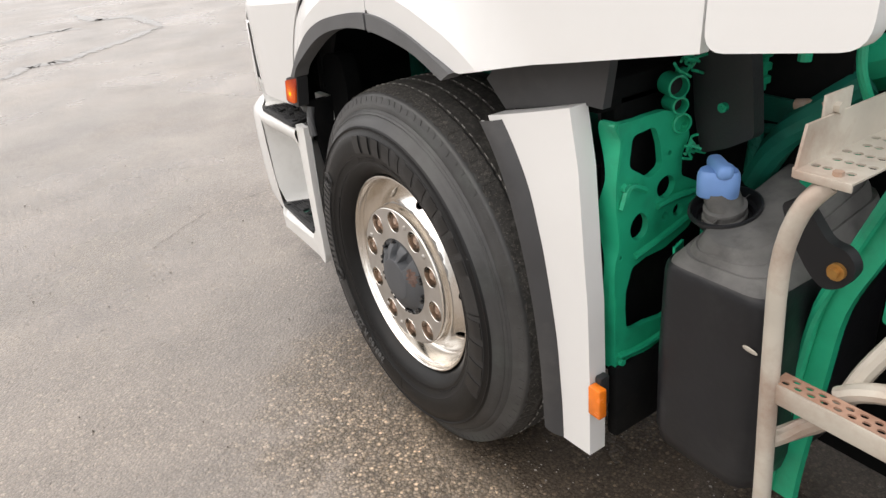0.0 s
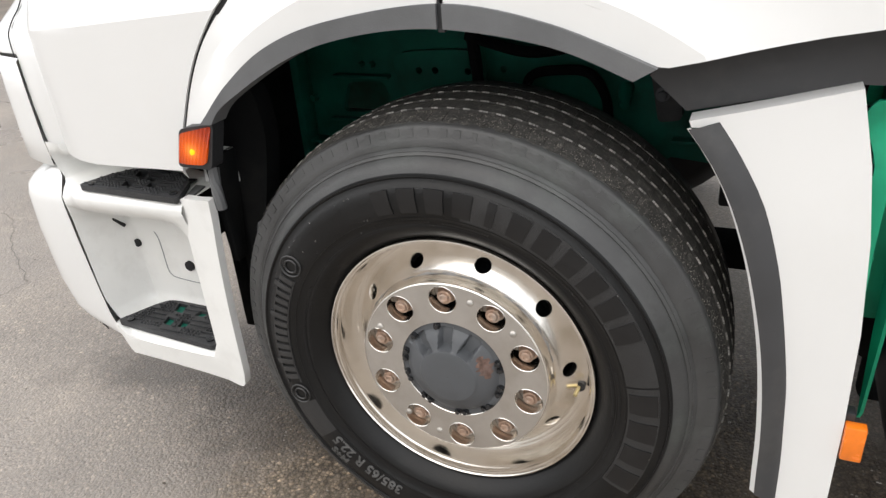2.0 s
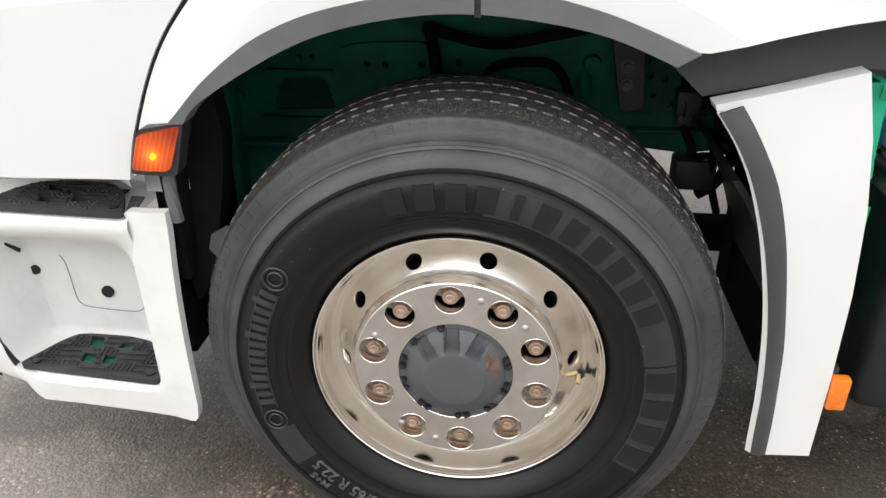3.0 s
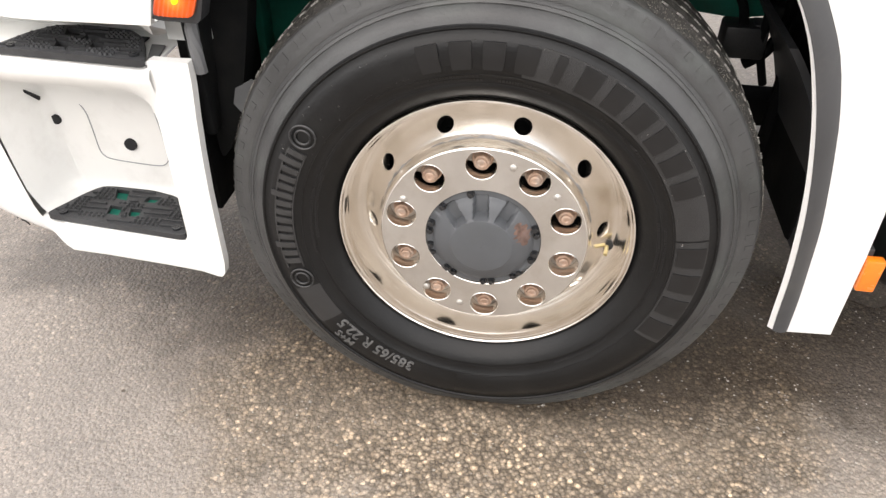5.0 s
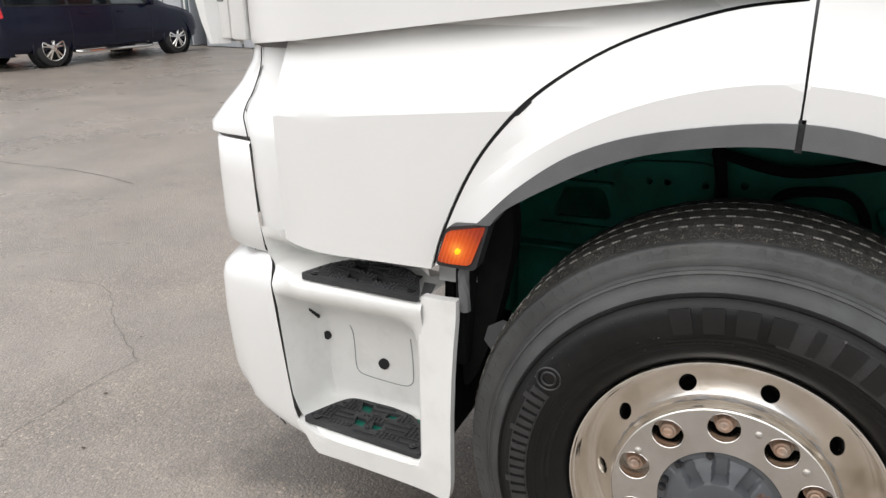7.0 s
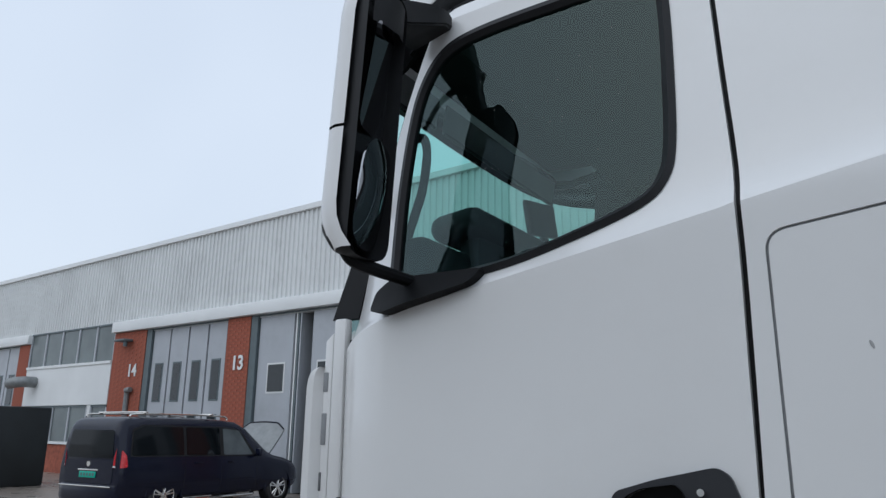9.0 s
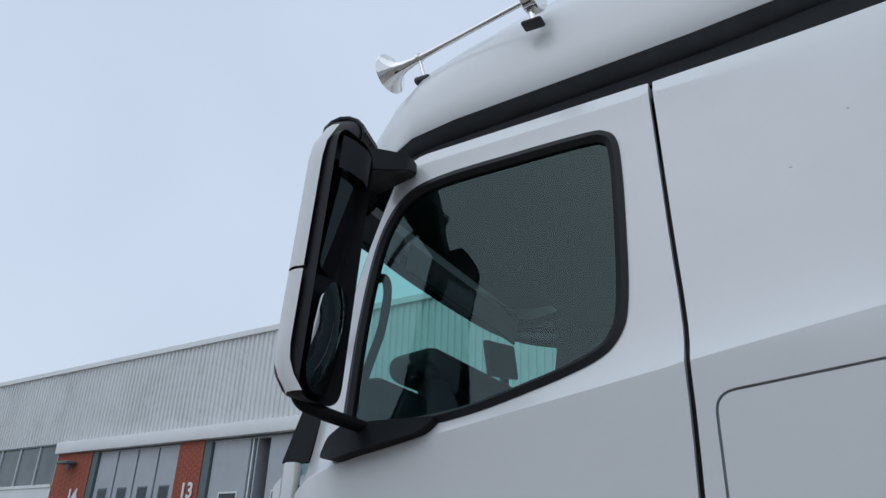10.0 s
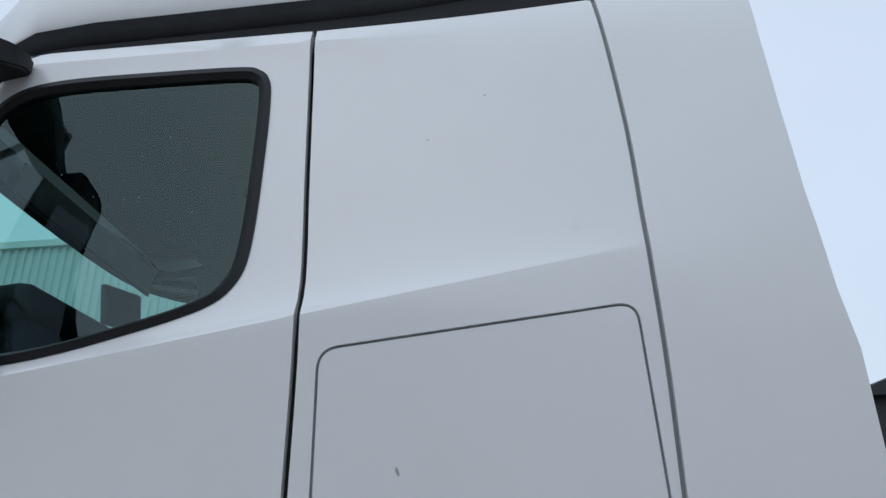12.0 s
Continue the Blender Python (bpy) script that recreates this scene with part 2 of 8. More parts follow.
def glass_mat(name, tint, rough=0.0):
    m = bpy.data.materials.new(name)
    m.use_nodes = True
    n, l = m.node_tree.nodes, m.node_tree.links
    n.remove(n["Principled BSDF"])
    through_part, shine, mix, edge = n.new("ShaderNodeBsdfTransparent"), n.new("ShaderNodeBsdfGlossy"), n.new("ShaderNodeMixShader"), n.new("ShaderNodeLayerWeight")
    through_part.inputs[0].default_value = (*tint, 1)
    shine.inputs["Roughness"].default_value = rough
    shine.inputs["Color"].default_value = (0.74, 0.93, 0.94, 1)
    power, gain = n.new("ShaderNodeMath"), n.new("ShaderNodeMath")
    power.operation, gain.operation = "POWER", "MULTIPLY_ADD"
    power.inputs[1].default_value = 5.0
    gain.inputs[1].default_value, gain.inputs[2].default_value = 0.8, 0.050
    l.new(edge.outputs["Facing"], power.inputs[0])
    l.new(power.outputs[0], gain.inputs[0])
    l.new(gain.outputs[0], mix.inputs[0])
    l.new(through_part.outputs[0], mix.inputs[1])
    l.new(shine.outputs[0], mix.inputs[2])
    l.new(mix.outputs[0], n["Material Output"].inputs[0])
    return m


GLASS = glass_mat("green_tinted_glass", (0.58, 0.82, 0.775))
WATER = bpy.data.materials.new("rain_water")
WATER.use_nodes = True
WATER.node_tree.nodes["Principled BSDF"].inputs["Transmission Weight"].default_value = 1.0
WATER.node_tree.nodes["Principled BSDF"].inputs["Roughness"].default_value = 0.02
WATER.node_tree.nodes["Principled BSDF"].inputs["IOR"].default_value = 1.33
# tint darkened to stand in for the dark surroundings it reflects
MIRROR = mat("mirror_glass", (0.30, 0.31, 0.33), 0.03, metal=1.0, vary=0.02, rough_vary=0.01)


def lamp_mat():
    """Orange lens, brightest round the bulb behind it."""
    m = mat("orange_lens", (0.33, 0.026, 0.0015), 0.12, vary=0.1, scale=30, coat=0.4)
    n, l = m.node_tree.nodes, m.node_tree.links
    b = n["Principled BSDF"]
    at, far, ramp = n.new("ShaderNodeTexCoord"), n.new("ShaderNodeVectorMath"), n.new("ShaderNodeValToRGB")
    far.operation = "DISTANCE"
    far.inputs[1].default_value = (-0.508, -0.036, 0.940)
    l.new(at.outputs["Object"], far.inputs[0])
    l.new(far.outputs["Value"], ramp.inputs[0])
    e = ramp.color_ramp.elements
    e[0].position, e[0].color = 0.004, (1.0, 0.42, 0.05, 1)
    e[1].position, e[1].color = 0.052, (0.05, 0.002, 0.0, 1)
    mid = e.new(0.020)
    mid.color = (0.70, 0.12, 0.003, 1)
    l.new(ramp.outputs[0], b.inputs["Emission Color"])
    b.inputs["Emission Strength"].default_value = 0.34
    return m


LENS = lamp_mat()


def glow_mat(name, color, strength):
    m = bpy.data.materials.new(name)
    m.use_nodes = True
    b = m.node_tree.nodes["Principled BSDF"]
    b.inputs["Base Color"].default_value, b.inputs["Specular IOR Level"].default_value = (*[c * 0.5 for c in color], 1), 0.1
    b.inputs["Emission Color"].default_value, b.inputs["Emission Strength"].default_value = (*color, 1), strength
    return m


BULB = glow_mat("lit_bulb", (1.0, 0.40, 0.012), 0.75)
TUBE = glow_mat("lit_tube", (1.0, 0.88, 0.6), 2.5)


def asphalt_mat():
    m = bpy.data.materials.new("damp_asphalt")
    m.use_nodes = True
    n, l = m.node_tree.nodes, m.node_tree.links
    b = n["Principled BSDF"]
    at = n.new("ShaderNodeTexCoord")

    def noise_tex(scale, detail=4.0, rough=0.5):
        t = n.new("ShaderNodeTexNoise")
        t.inputs["Scale"].default_value, t.inputs["Detail"].default_value, t.inputs["Roughness"].default_value = scale, detail, rough
        l.new(at.outputs["Object"], t.inputs["Vector"])
        return t.outputs[0]

    def ramp(src, p0, c0, p1, c1):
        r = n.new("ShaderNodeValToRGB")
        r.color_ramp.elements[0].position, r.color_ramp.elements[0].color = p0, (*c0, 1)
        r.color_ramp.elements[1].position, r.color_ramp.elements[1].color = p1, (*c1, 1)
        l.new(src, r.inputs[0])
        return r.outputs[0]

    def mix(fac, a, c, mode="MIX"):
        x = n.new("ShaderNodeMix")
        x.data_type, x.blend_type = "RGBA", mode
        if isinstance(fac, float):
            x.inputs[0].default_value = fac
        else:
            l.new(fac, x.inputs[0])
        l.new(a, x.inputs[6])
        l.new(c, x.inputs[7])
        return x.outputs[2]

    def cells(scale):
        v = n.new("ShaderNodeTexVoronoi")
        v.inputs["Scale"].default_value = scale
        l.new(at.outputs["Object"], v.inputs["Vector"])
        return v

    def stops(src, *pairs):
        r = n.new("ShaderNodeValToRGB")
        e = r.color_ramp.elements
        while len(e) < len(pairs):
            e.new(0.5)
        for k, (p, c) in enumerate(pairs):
            e[k].position, e[k].color = p, (*c, 1)
        l.new(src, r.inputs[0])
        return r.outputs[0]
    stones, sand = cells(105), cells(300)
    stone_tone = stops(stones.outputs["Color"], (0.0, (0.50, 0.49, 0.47)), (0.45, (0.82, 0.80, 0.76)), (0.78, (1.4, 1.33, 1.22)), (0.96, (3.1, 2.85, 2.5)))
    sand_tone = stops(sand.outputs["Color"], (0.0, (0.6, 0.59, 0.57)), (0.6, (1.0, 0.98, 0.95)), (0.97, (1.75, 1.7, 1.6)))
    gaps = ramp(stones.outputs["Distance"], 0.30, (1.15, 1.15, 1.15), 0.62, (0.50, 0.49, 0.48))
    base = ramp(noise_tex(0.35, 5), 0.3, (0.236, 0.214, 0.195), 0.72, (0.321, 0.291, 0.265))
    patch = ramp(noise_tex(1.7, 6, 0.6), 0.35, (0.80, 0.80, 0.80), 0.75, (1.12, 1.1, 1.07))
    base = mix(1.0, base, patch, "MULTIPLY")
    show = ramp(noise_tex(1.1, 4, 0.6), 0.36, (0.18, 0.18, 0.18), 0.70, (0.95, 0.95, 0.95))
    # the surface is worn open, its stones bare, round the standing place; farther off it is closed and smooth
    worn_at, worn_far, edge_tone = n.new("ShaderNodeVectorMath"), n.new("ShaderNodeVectorMath"), n.new("ShaderNodeMath")
    worn_at.operation, worn_far.operation, edge_tone.operation = "MULTIPLY_ADD", "LENGTH", "MULTIPLY_ADD"
    worn_at.inputs[1].default_value, worn_at.inputs[2].default_value = (0.62, 0.72, 0.0), (-0.06, -0.16, 0.0)
    l.new(at.outputs["Object"], worn_at.inputs[0])
    l.new(worn_at.outputs[0], worn_far.inputs[0])
    edge_tone.inputs[1].default_value = 0.9
    l.new(noise_tex(1.6, 6, 0.65), edge_tone.inputs[0])
    l.new(worn_far.outputs["Value"], edge_tone.inputs[2])
    worn = ramp(edge_tone.outputs[0], 0.85, (1.0, 1.0, 1.0), 1.55, (0.0, 0.0, 0.0))
    show = mix(1.0, show, ramp(worn, 0.0, (0.45, 0.45, 0.45), 1.0, (1.45, 1.45, 1.45)), "MULTIPLY")
    base = mix(1.0, base, ramp(worn, 0.0, (1.0, 0.985, 0.97), 1.0, (0.97, 0.91, 0.82)), "MULTIPLY")
    base = mix(show, base, mix(1.0, base, stone_tone, "MULTIPLY"))
    base = mix(show, base, mix(1.0, base, gaps, "MULTIPLY"))
    base = mix(0.55, base, sand_tone, "MULTIPLY")
    # ragged dark patch under the truck's edge: damp ground with shade painted in
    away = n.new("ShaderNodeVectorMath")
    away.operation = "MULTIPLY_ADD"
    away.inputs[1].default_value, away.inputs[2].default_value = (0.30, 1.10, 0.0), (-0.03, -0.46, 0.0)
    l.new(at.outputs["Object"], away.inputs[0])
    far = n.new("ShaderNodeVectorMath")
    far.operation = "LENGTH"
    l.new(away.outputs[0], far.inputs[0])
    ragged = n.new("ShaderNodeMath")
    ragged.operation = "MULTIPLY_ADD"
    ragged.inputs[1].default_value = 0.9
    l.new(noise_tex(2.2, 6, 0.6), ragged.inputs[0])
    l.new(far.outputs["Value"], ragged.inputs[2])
    damp_shade = ramp(ragged.outputs[0], 0.80, (0.42, 0.41, 0.40), 1.22, (1.0, 1.0, 1.0))
    base = mix(1.0, base, damp_shade, "MULTIPLY")
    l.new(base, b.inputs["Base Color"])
    wet = n.new("ShaderNodeMapRange")
    wet.inputs[1].default_value, wet.inputs[2].default_value = 0.3, 0.7
    wet.inputs[3].default_value, wet.inputs[4].default_value = 0.20, 0.40
    l.new(noise_tex(0.55, 5, 0.6), wet.inputs[0])
    l.new(wet.outputs[0], b.inputs["Roughness"])
    b.inputs["Specular IOR Level"].default_value = 0.5
    h = n.new("ShaderNodeMath")
    h.operation = "MULTIPLY_ADD"
    l.new(stones.outputs["Distance"], h.inputs[0])
    h.inputs[1].default_value = -1.0
    l.new(noise_tex(160, 3), h.inputs[2])
    bp = n.new("ShaderNodeBump")
    bp.inputs["Strength"].default_value, bp.inputs["Distance"].default_value = 0.6, 0.004
    l.new(h.outputs[0], bp.inputs["Height"])
    l.new(bp.outputs[0], b.inputs["Normal"])
    return m


ASPHALT = asphalt_mat()
WET_SEAM = mat("wet_seam", (0.205, 0.188, 0.170), 0.3, vary=0.25, scale=6, bump=0.3, bump_scale=60)
CRACK = mat("asphalt_crack", (0.165, 0.152, 0.138), 0.8, vary=0.2)


# ---------------- mesh helpers ----------------
from mathutils.geometry import delaunay_2d_cdt


def part(name, bm, material, parent=None, label="", sharp=35, smooth=True):
    bmesh.ops.remove_doubles(bm, verts=bm.verts, dist=1e-5)
    bmesh.ops.recalc_face_normals(bm, faces=bm.faces)
    for f in bm.faces:
        f.smooth = smooth
    for e in bm.edges:
        if len(e.link_faces) != 2 or e.calc_face_angle(0) > radians(sharp):
            e.smooth = False
    me = bpy.data.meshes.new(name)
    bm.to_mesh(me)
    bm.free()
    me.materials.append(material)
    ob = new(name, me)
    ob.parent = parent
    if label:
        tagged(ob, label)
    return ob


def thing(name, label, category, group="", at=(0, 0, 0), kind=""):
    ob = new(name)
    ob.empty_display_size = 0.1
    ob.location = at
    return tagged(ob, label, category, group, kind)


def box(bm, lo, hi, bevel=0.0, m=None, segs=2):
    lo, hi = Vector(lo), Vector(hi)
    r = bmesh.ops.create_cube(bm, size=1.0)
    vs = r["verts"]
    for v in vs:
        v.co = Vector((lo[i] + (v.co[i] + 0.5) * (hi[i] - lo[i]) for i in range(3)))
    if m is not None:
        bmesh.ops.transform(bm, matrix=m, verts=vs)
    if bevel:
        es = list({e for v in vs for e in v.link_edges})
        bmesh.ops.bevel(bm, geom=es, offset=bevel, segments=segs, affect="EDGES", profile=0.5)


def rod(bm, a, b, r0, r1=None, segs=14, caps=True):
    a, b = Vector(a), Vector(b)
    d = b - a
    m = Matrix.Translation((a + b) / 2) @ d.to_track_quat("Z", "Y").to_matrix().to_4x4()
    bmesh.ops.create_cone(bm, cap_ends=caps, segments=segs, radius1=r0, radius2=r0 if r1 is None else r1, depth=d.length, matrix=m)


def smooth_line(pts, n=8, closed=False):
    """Catmull-Rom through the points, n steps a span."""
    pts = [Vector(p) for p in pts]
    k, out = len(pts), []
    for i in range(k if closed else k - 1):
        if closed:
            p = [pts[(i + j) % k] for j in (-1, 0, 1, 2)]
        else:
            p = [pts[max(i - 1, 0)], pts[i], pts[i + 1], pts[min(i + 2, k - 1)]]
        for s in range(n):
            t = s / n
            out.append(0.5 * (2 * p[1] + (p[2] - p[0]) * t + (2 * p[0] - 5 * p[1] + 4 * p[2] - p[3]) * t * t
                              + (3 * p[1] - 3 * p[2] - p[0] + p[3]) * t ** 3))
    if not closed:
        out.append(pts[-1])
    return out


def tube(bm, pts, r, segs=10, n=6):
    """A round bar along a smooth line; r may be a function of 0..1."""
    line = smooth_line(pts, n)
    rings, up = [], Vector((0.13, 0.21, 0.97))
    for i, p in enumerate(line):
        d = (line[min(i + 1, len(line) - 1)] - line[max(i - 1, 0)]).normalized()
        side = d.cross(up).normalized()
        top = side.cross(d)
        rr = r(i / (len(line) - 1)) if callable(r) else r
        rings.append([bm.verts.new(p + (side * math.cos(a) + top * math.sin(a)) * rr) for a in [2 * math.pi * s / segs for s in range(segs)]])
    for a, b in zip(rings, rings[1:]):
        for s in range(segs):
            bm.faces.new((a[s], a[(s + 1) % segs], b[(s + 1) % segs], b[s]))
    bm.faces.new(rings[0])
    bm.faces.new(rings[-1][::-1])


def lathe(bm, profile, centre, segs=72, close=False):
    """Profile of (radius, y) turned round an axis along y."""
    cx, cy, cz = centre
    rings = [[bm.verts.new((cx + r * math.sin(2 * math.pi * s / segs), cy + y, cz + r * math.cos(2 * math.pi * s / segs))) for s in range(segs)]
             for r, y in profile]
    for a, b in zip(rings, rings[1:]):
        for s in range(segs):
            bm.faces.new((a[s], a[(s + 1) % segs], b[(s + 1) % segs], b[s]))
    if close:
        bm.faces.new(rings[-1])


def inside(p, poly):
    odd, k = False, len(poly)
    for i in range(k):
        (xa, ya), (xb, yb) = poly[i], poly[(i + 1) % k]
        if (ya > p[1]) != (yb > p[1]) and p[0] < (xb - xa) * (p[1] - ya) / (yb - ya) + xa:
            odd = not odd
    return odd


def sheet(outline, yf, thick=0.004, holes=(), step=0.06, lines=()):
    """A panel with an outline in x and z, its outer face at y = yf(x, z), with holes right through it; edges follow the given lines."""
    loops = [[(float(p[0]), float(p[1])) for p in lp] for lp in (outline, *holes)]
    if step:
        loops = [[(a[0] + (b[0] - a[0]) * i / n, a[1] + (b[1] - a[1]) * i / n) for a, b in zip(lp, lp[1:] + lp[:1])
                  for n in (max(1, int(math.hypot(b[0] - a[0], b[1] - a[1]) / step + 0.5)),) for i in range(n)] for lp in loops]
    pts, edges = [], []
    for lp in loops:
        k = len(pts)
        pts += lp
        edges += [(k + i, k + (i + 1) % len(lp)) for i in range(len(lp))]
    for ln in lines:
        ln = [p for p in ln if inside(p, loops[0]) and not any(inside(p, h) for h in loops[1:])]
        k = len(pts)
        pts += ln
        edges += [(k + i, k + i + 1) for i in range(len(ln) - 1) if abs(ln[i][0] - ln[i + 1][0]) < 0.08]
    if step:
        xs, zs = [p[0] for p in loops[0]], [p[1] for p in loops[0]]
        nx, nz = int((max(xs) - min(xs)) / step) + 1, int((max(zs) - min(zs)) / step) + 1
        near = [p for p in pts]
        for i in range(1, nx):
            for j in range(1, nz):
                p = (min(xs) + (max(xs) - min(xs)) * i / nx, min(zs) + (max(zs) - min(zs)) * j / nz)
                if inside(p, loops[0]) and not any(inside(p, h) for h in loops[1:]) and all((p[0] - q[0]) ** 2 + (p[1] - q[1]) ** 2 > (0.3 * step) ** 2 for q in near):
                    pts.append(p)
    co, _, tris, *_ = delaunay_2d_cdt([Vector(p) for p in pts], edges, [], 0, 1e-6)
    bm = bmesh.new()
    vs = [bm.verts.new((p[0], yf(p[0], p[1]), p[1])) for p in co]
    for t in tris:
        c = (sum(co[i][0] for i in t) / 3, sum(co[i][1] for i in t) / 3)
        if inside(c, loops[0]) and not any(inside(c, h) for h in loops[1:]):
            bm.faces.new([vs[i] for i in t])
    for v in [v for v in bm.verts if not v.link_faces]:
        bm.verts.remove(v)
    if thick:
        got = bmesh.ops.extrude_face_region(bm, geom=bm.faces[:])
        for v in [g for g in got["geom"] if isinstance(g, bmesh.types.BMVert)]:
            v.co.y += thick
    return bm


def ring_line(c, r, n, start=0.0):
    return [(c[0] + r * math.sin(start + 2 * math.pi * i / n), c[1] + r * math.cos(start + 2 * math.pi * i / n)) for i in range(n)]


def rounded(pts, r, n=5):
    """A closed outline with its corners rounded."""
    out, k = [], len(pts)
    for i in range(k):
        p, a, b = Vector(pts[i]), Vector(pts[i - 1]), Vector(pts[(i + 1) % k])
        u, v = a - p, b - p
        d = min(r, u.length * 0.45, v.length * 0.45)
        s, e = p + u.normalized() * d, p + v.normalized() * d
        for j in range(n + 1):
            t = j / n
            out.append((1 - t) ** 2 * s + 2 * t * (1 - t) * p + t * t * e)
    return out


def band_mesh(bm, left, right):
    """Quads between two lines of as many points."""
    a, b = [bm.verts.new(p) for p in left], [bm.verts.new(p) for p in right]
    for i in range(len(a) - 1):
        bm.faces.new((a[i], a[i + 1], b[i + 1], b[i]))


def text_mesh(text, size, depth, bold=0.0):
    cu = bpy.data.curves.new("writing", "FONT")
    cu.body, cu.size, cu.extrude, cu.align_x, cu.resolution_u = text, size, depth, "CENTER", 3
    cu.offset = bold
    ob = bpy.data.objects.new("writing", cu)
    scene.collection.objects.link(ob)
    bpy.context.view_layer.update()
    me = bpy.data.meshes.new_from_object(ob.evaluated_get(bpy.context.evaluated_depsgraph_get()))
    bpy.data.objects.remove(ob)
    bpy.data.curves.remove(cu)
    bm = bmesh.new()
    bm.from_mesh(me)
    bpy.data.meshes.remove(me)
    return bm


# ---------------- ground ----------------
def build_ground():
    bm = bmesh.new()
    steps = [-600, -200, -80, -40, -20, -10, -5, 0, 5, 10, 20, 40, 80, 200, 600]
    grid = [[bm.verts.new((x, y, 0)) for x in steps] for y in steps]
    for j in range(len(steps) - 1):
        for i in range(len(steps) - 1):
            bm.faces.new((grid[j][i], grid[j][i + 1], grid[j + 1][i + 1], grid[j + 1][i]))
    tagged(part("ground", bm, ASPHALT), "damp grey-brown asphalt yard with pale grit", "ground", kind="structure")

    rng = random.Random(4)
    lines = [((-1.92, -0.34), (-2.08, -0.12), (-2.19, 0.07), (-2.21, 0.3), (-2.22, 0.51), (-2.2, 0.64)), ((-2.2, 0.64), (-2.55, 0.85), (-2.96, 1.14), (-3.49, 1.09)),
             ((-7.66, 3.08), (-6.9, 3.0), (-6.04, 2.87), (-5.4, 2.9), (-4.86, 2.85), (-4.4, 2.75))]
    # broad wet seams where an old patch has broken away
    seams = [((-7.69, -0.51), (-7.9, -0.35), (-8.21, -0.2), (-8.16, 0.12), (-8.39, 0.39), (-8.67, 0.74), (-9.03, 1.17), (-9.48, 1.53), (-9.54, 1.78)),
             ((-10.75, -0.25), (-11.05, 0.12), (-11.13, 0.45), (-11.09, 0.71), (-10.89, 0.88)),
             ((-13.28, 1.09), (-11.88, 1.19), (-11.62, 1.32), (-11.39, 1.71), (-10.35, 1.75), (-9.62, 1.73))]
    for pts in lines + seams:
        bm = bmesh.new()
        line = smooth_line([(x, y, 0.003) for x, y in pts], 14)
        line = [p + Vector((rng.gauss(0, 0.005), rng.gauss(0, 0.005), 0)) for p in line]
        wide = 80 if pts in seams else 1 if abs(pts[0][0]) < 4 else 3.5
        ends = [min(1.0, 0.15 + 4 * min(i, len(line) - 1 - i) / len(line)) for i in range(len(line))]
        wid = [(0.0007 + 0.0013 * rng.random()) * wide * (e if wide > 9 else 1) for e in ends]
        sides = []
        for i, p in enumerate(line):
            d = (line[min(i + 1, len(line) - 1)] - line[max(i - 1, 0)]).normalized()
            sides.append(Vector((-d.y, d.x, 0)) * wid[i])
        band_mesh(bm, [p + s for p, s in zip(line, sides)], [p - s for p, s in zip(line, sides)])
        tagged(part("crack", bm, WET_SEAM if pts in seams else CRACK), "broad wet broken seam in the asphalt" if pts in seams else "thin dark crack in the asphalt", "crack", kind="structure")
    # loose grit and small stones lying on the yard
    vs, fs = [], []
    for _ in range(7000):
        x, y = rng.uniform(-3.2, 1.6), rng.uniform(-1.6, 0.9)
        r = rng.uniform(0.0012, 0.0034) * (1.6 if rng.random() < 0.05 else 1)
        a, k = rng.random() * 6.28, len(vs)
        for j in range(4):
            vs.append((x + r * 1.3 * math.cos(a + j * 1.57) * rng.uniform(0.7, 1.1), y + r * math.sin(a + j * 1.57) * rng.uniform(0.7, 1.1), 0.0005))
        vs.append((x, y, r * 0.9))
        fs += [(k, k + 1, k + 4), (k + 1, k + 2, k + 4), (k + 2, k + 3, k + 4), (k + 3, k, k + 4)]
    me = bpy.data.meshes.new("loose_grit")
    me.from_pydata(vs, [], fs)
    me.materials.append(mat("grit_stone", (0.27, 0.25, 0.22), 0.7, vary=0.5, scale=25))
    vs, fs = [], []
    for _ in range(70):
        x, y, r = rng.uniform(-5.5, 0.3), rng.uniform(-2.2, 1.2), rng.uniform(0.003, 0.009)
        a, k = rng.random() * 6.28, len(vs)
        vs += [(x + r * f * math.cos(a + j * 1.05), y + r * math.sin(a + j * 1.05) * 0.7, 0.003 + 0.002 * (j % 2)) for j, f in enumerate((1.4, 0.8, 1.0, 1.5, 0.7, 1.0))]
        fs.append(tuple(range(k, k + 6)))
    scraps = bpy.data.meshes.new("leaf_scrap")
    scraps.from_pydata(vs, [], fs)
    scraps.materials.append(mat("leaf_scrap", (0.075, 0.06, 0.045), 0.8, vary=0.4, scale=3))
    tagged(new("leaf_scrap", scraps), "small dark leaf scraps on the asphalt", "leaf scraps", kind="stuff")
    tagged(new("loose_grit", me), "pale loose grit on the asphalt", "grit", kind="stuff")


build_ground()

# ---------------- truck: shared shape ----------------
truck = thing("truck", "white tractor truck with green chassis on an asphalt yard", "truck")
YC = 1.22          # middle of the cab


def crease_z(x):
    return 2.16 + 0.2 * x


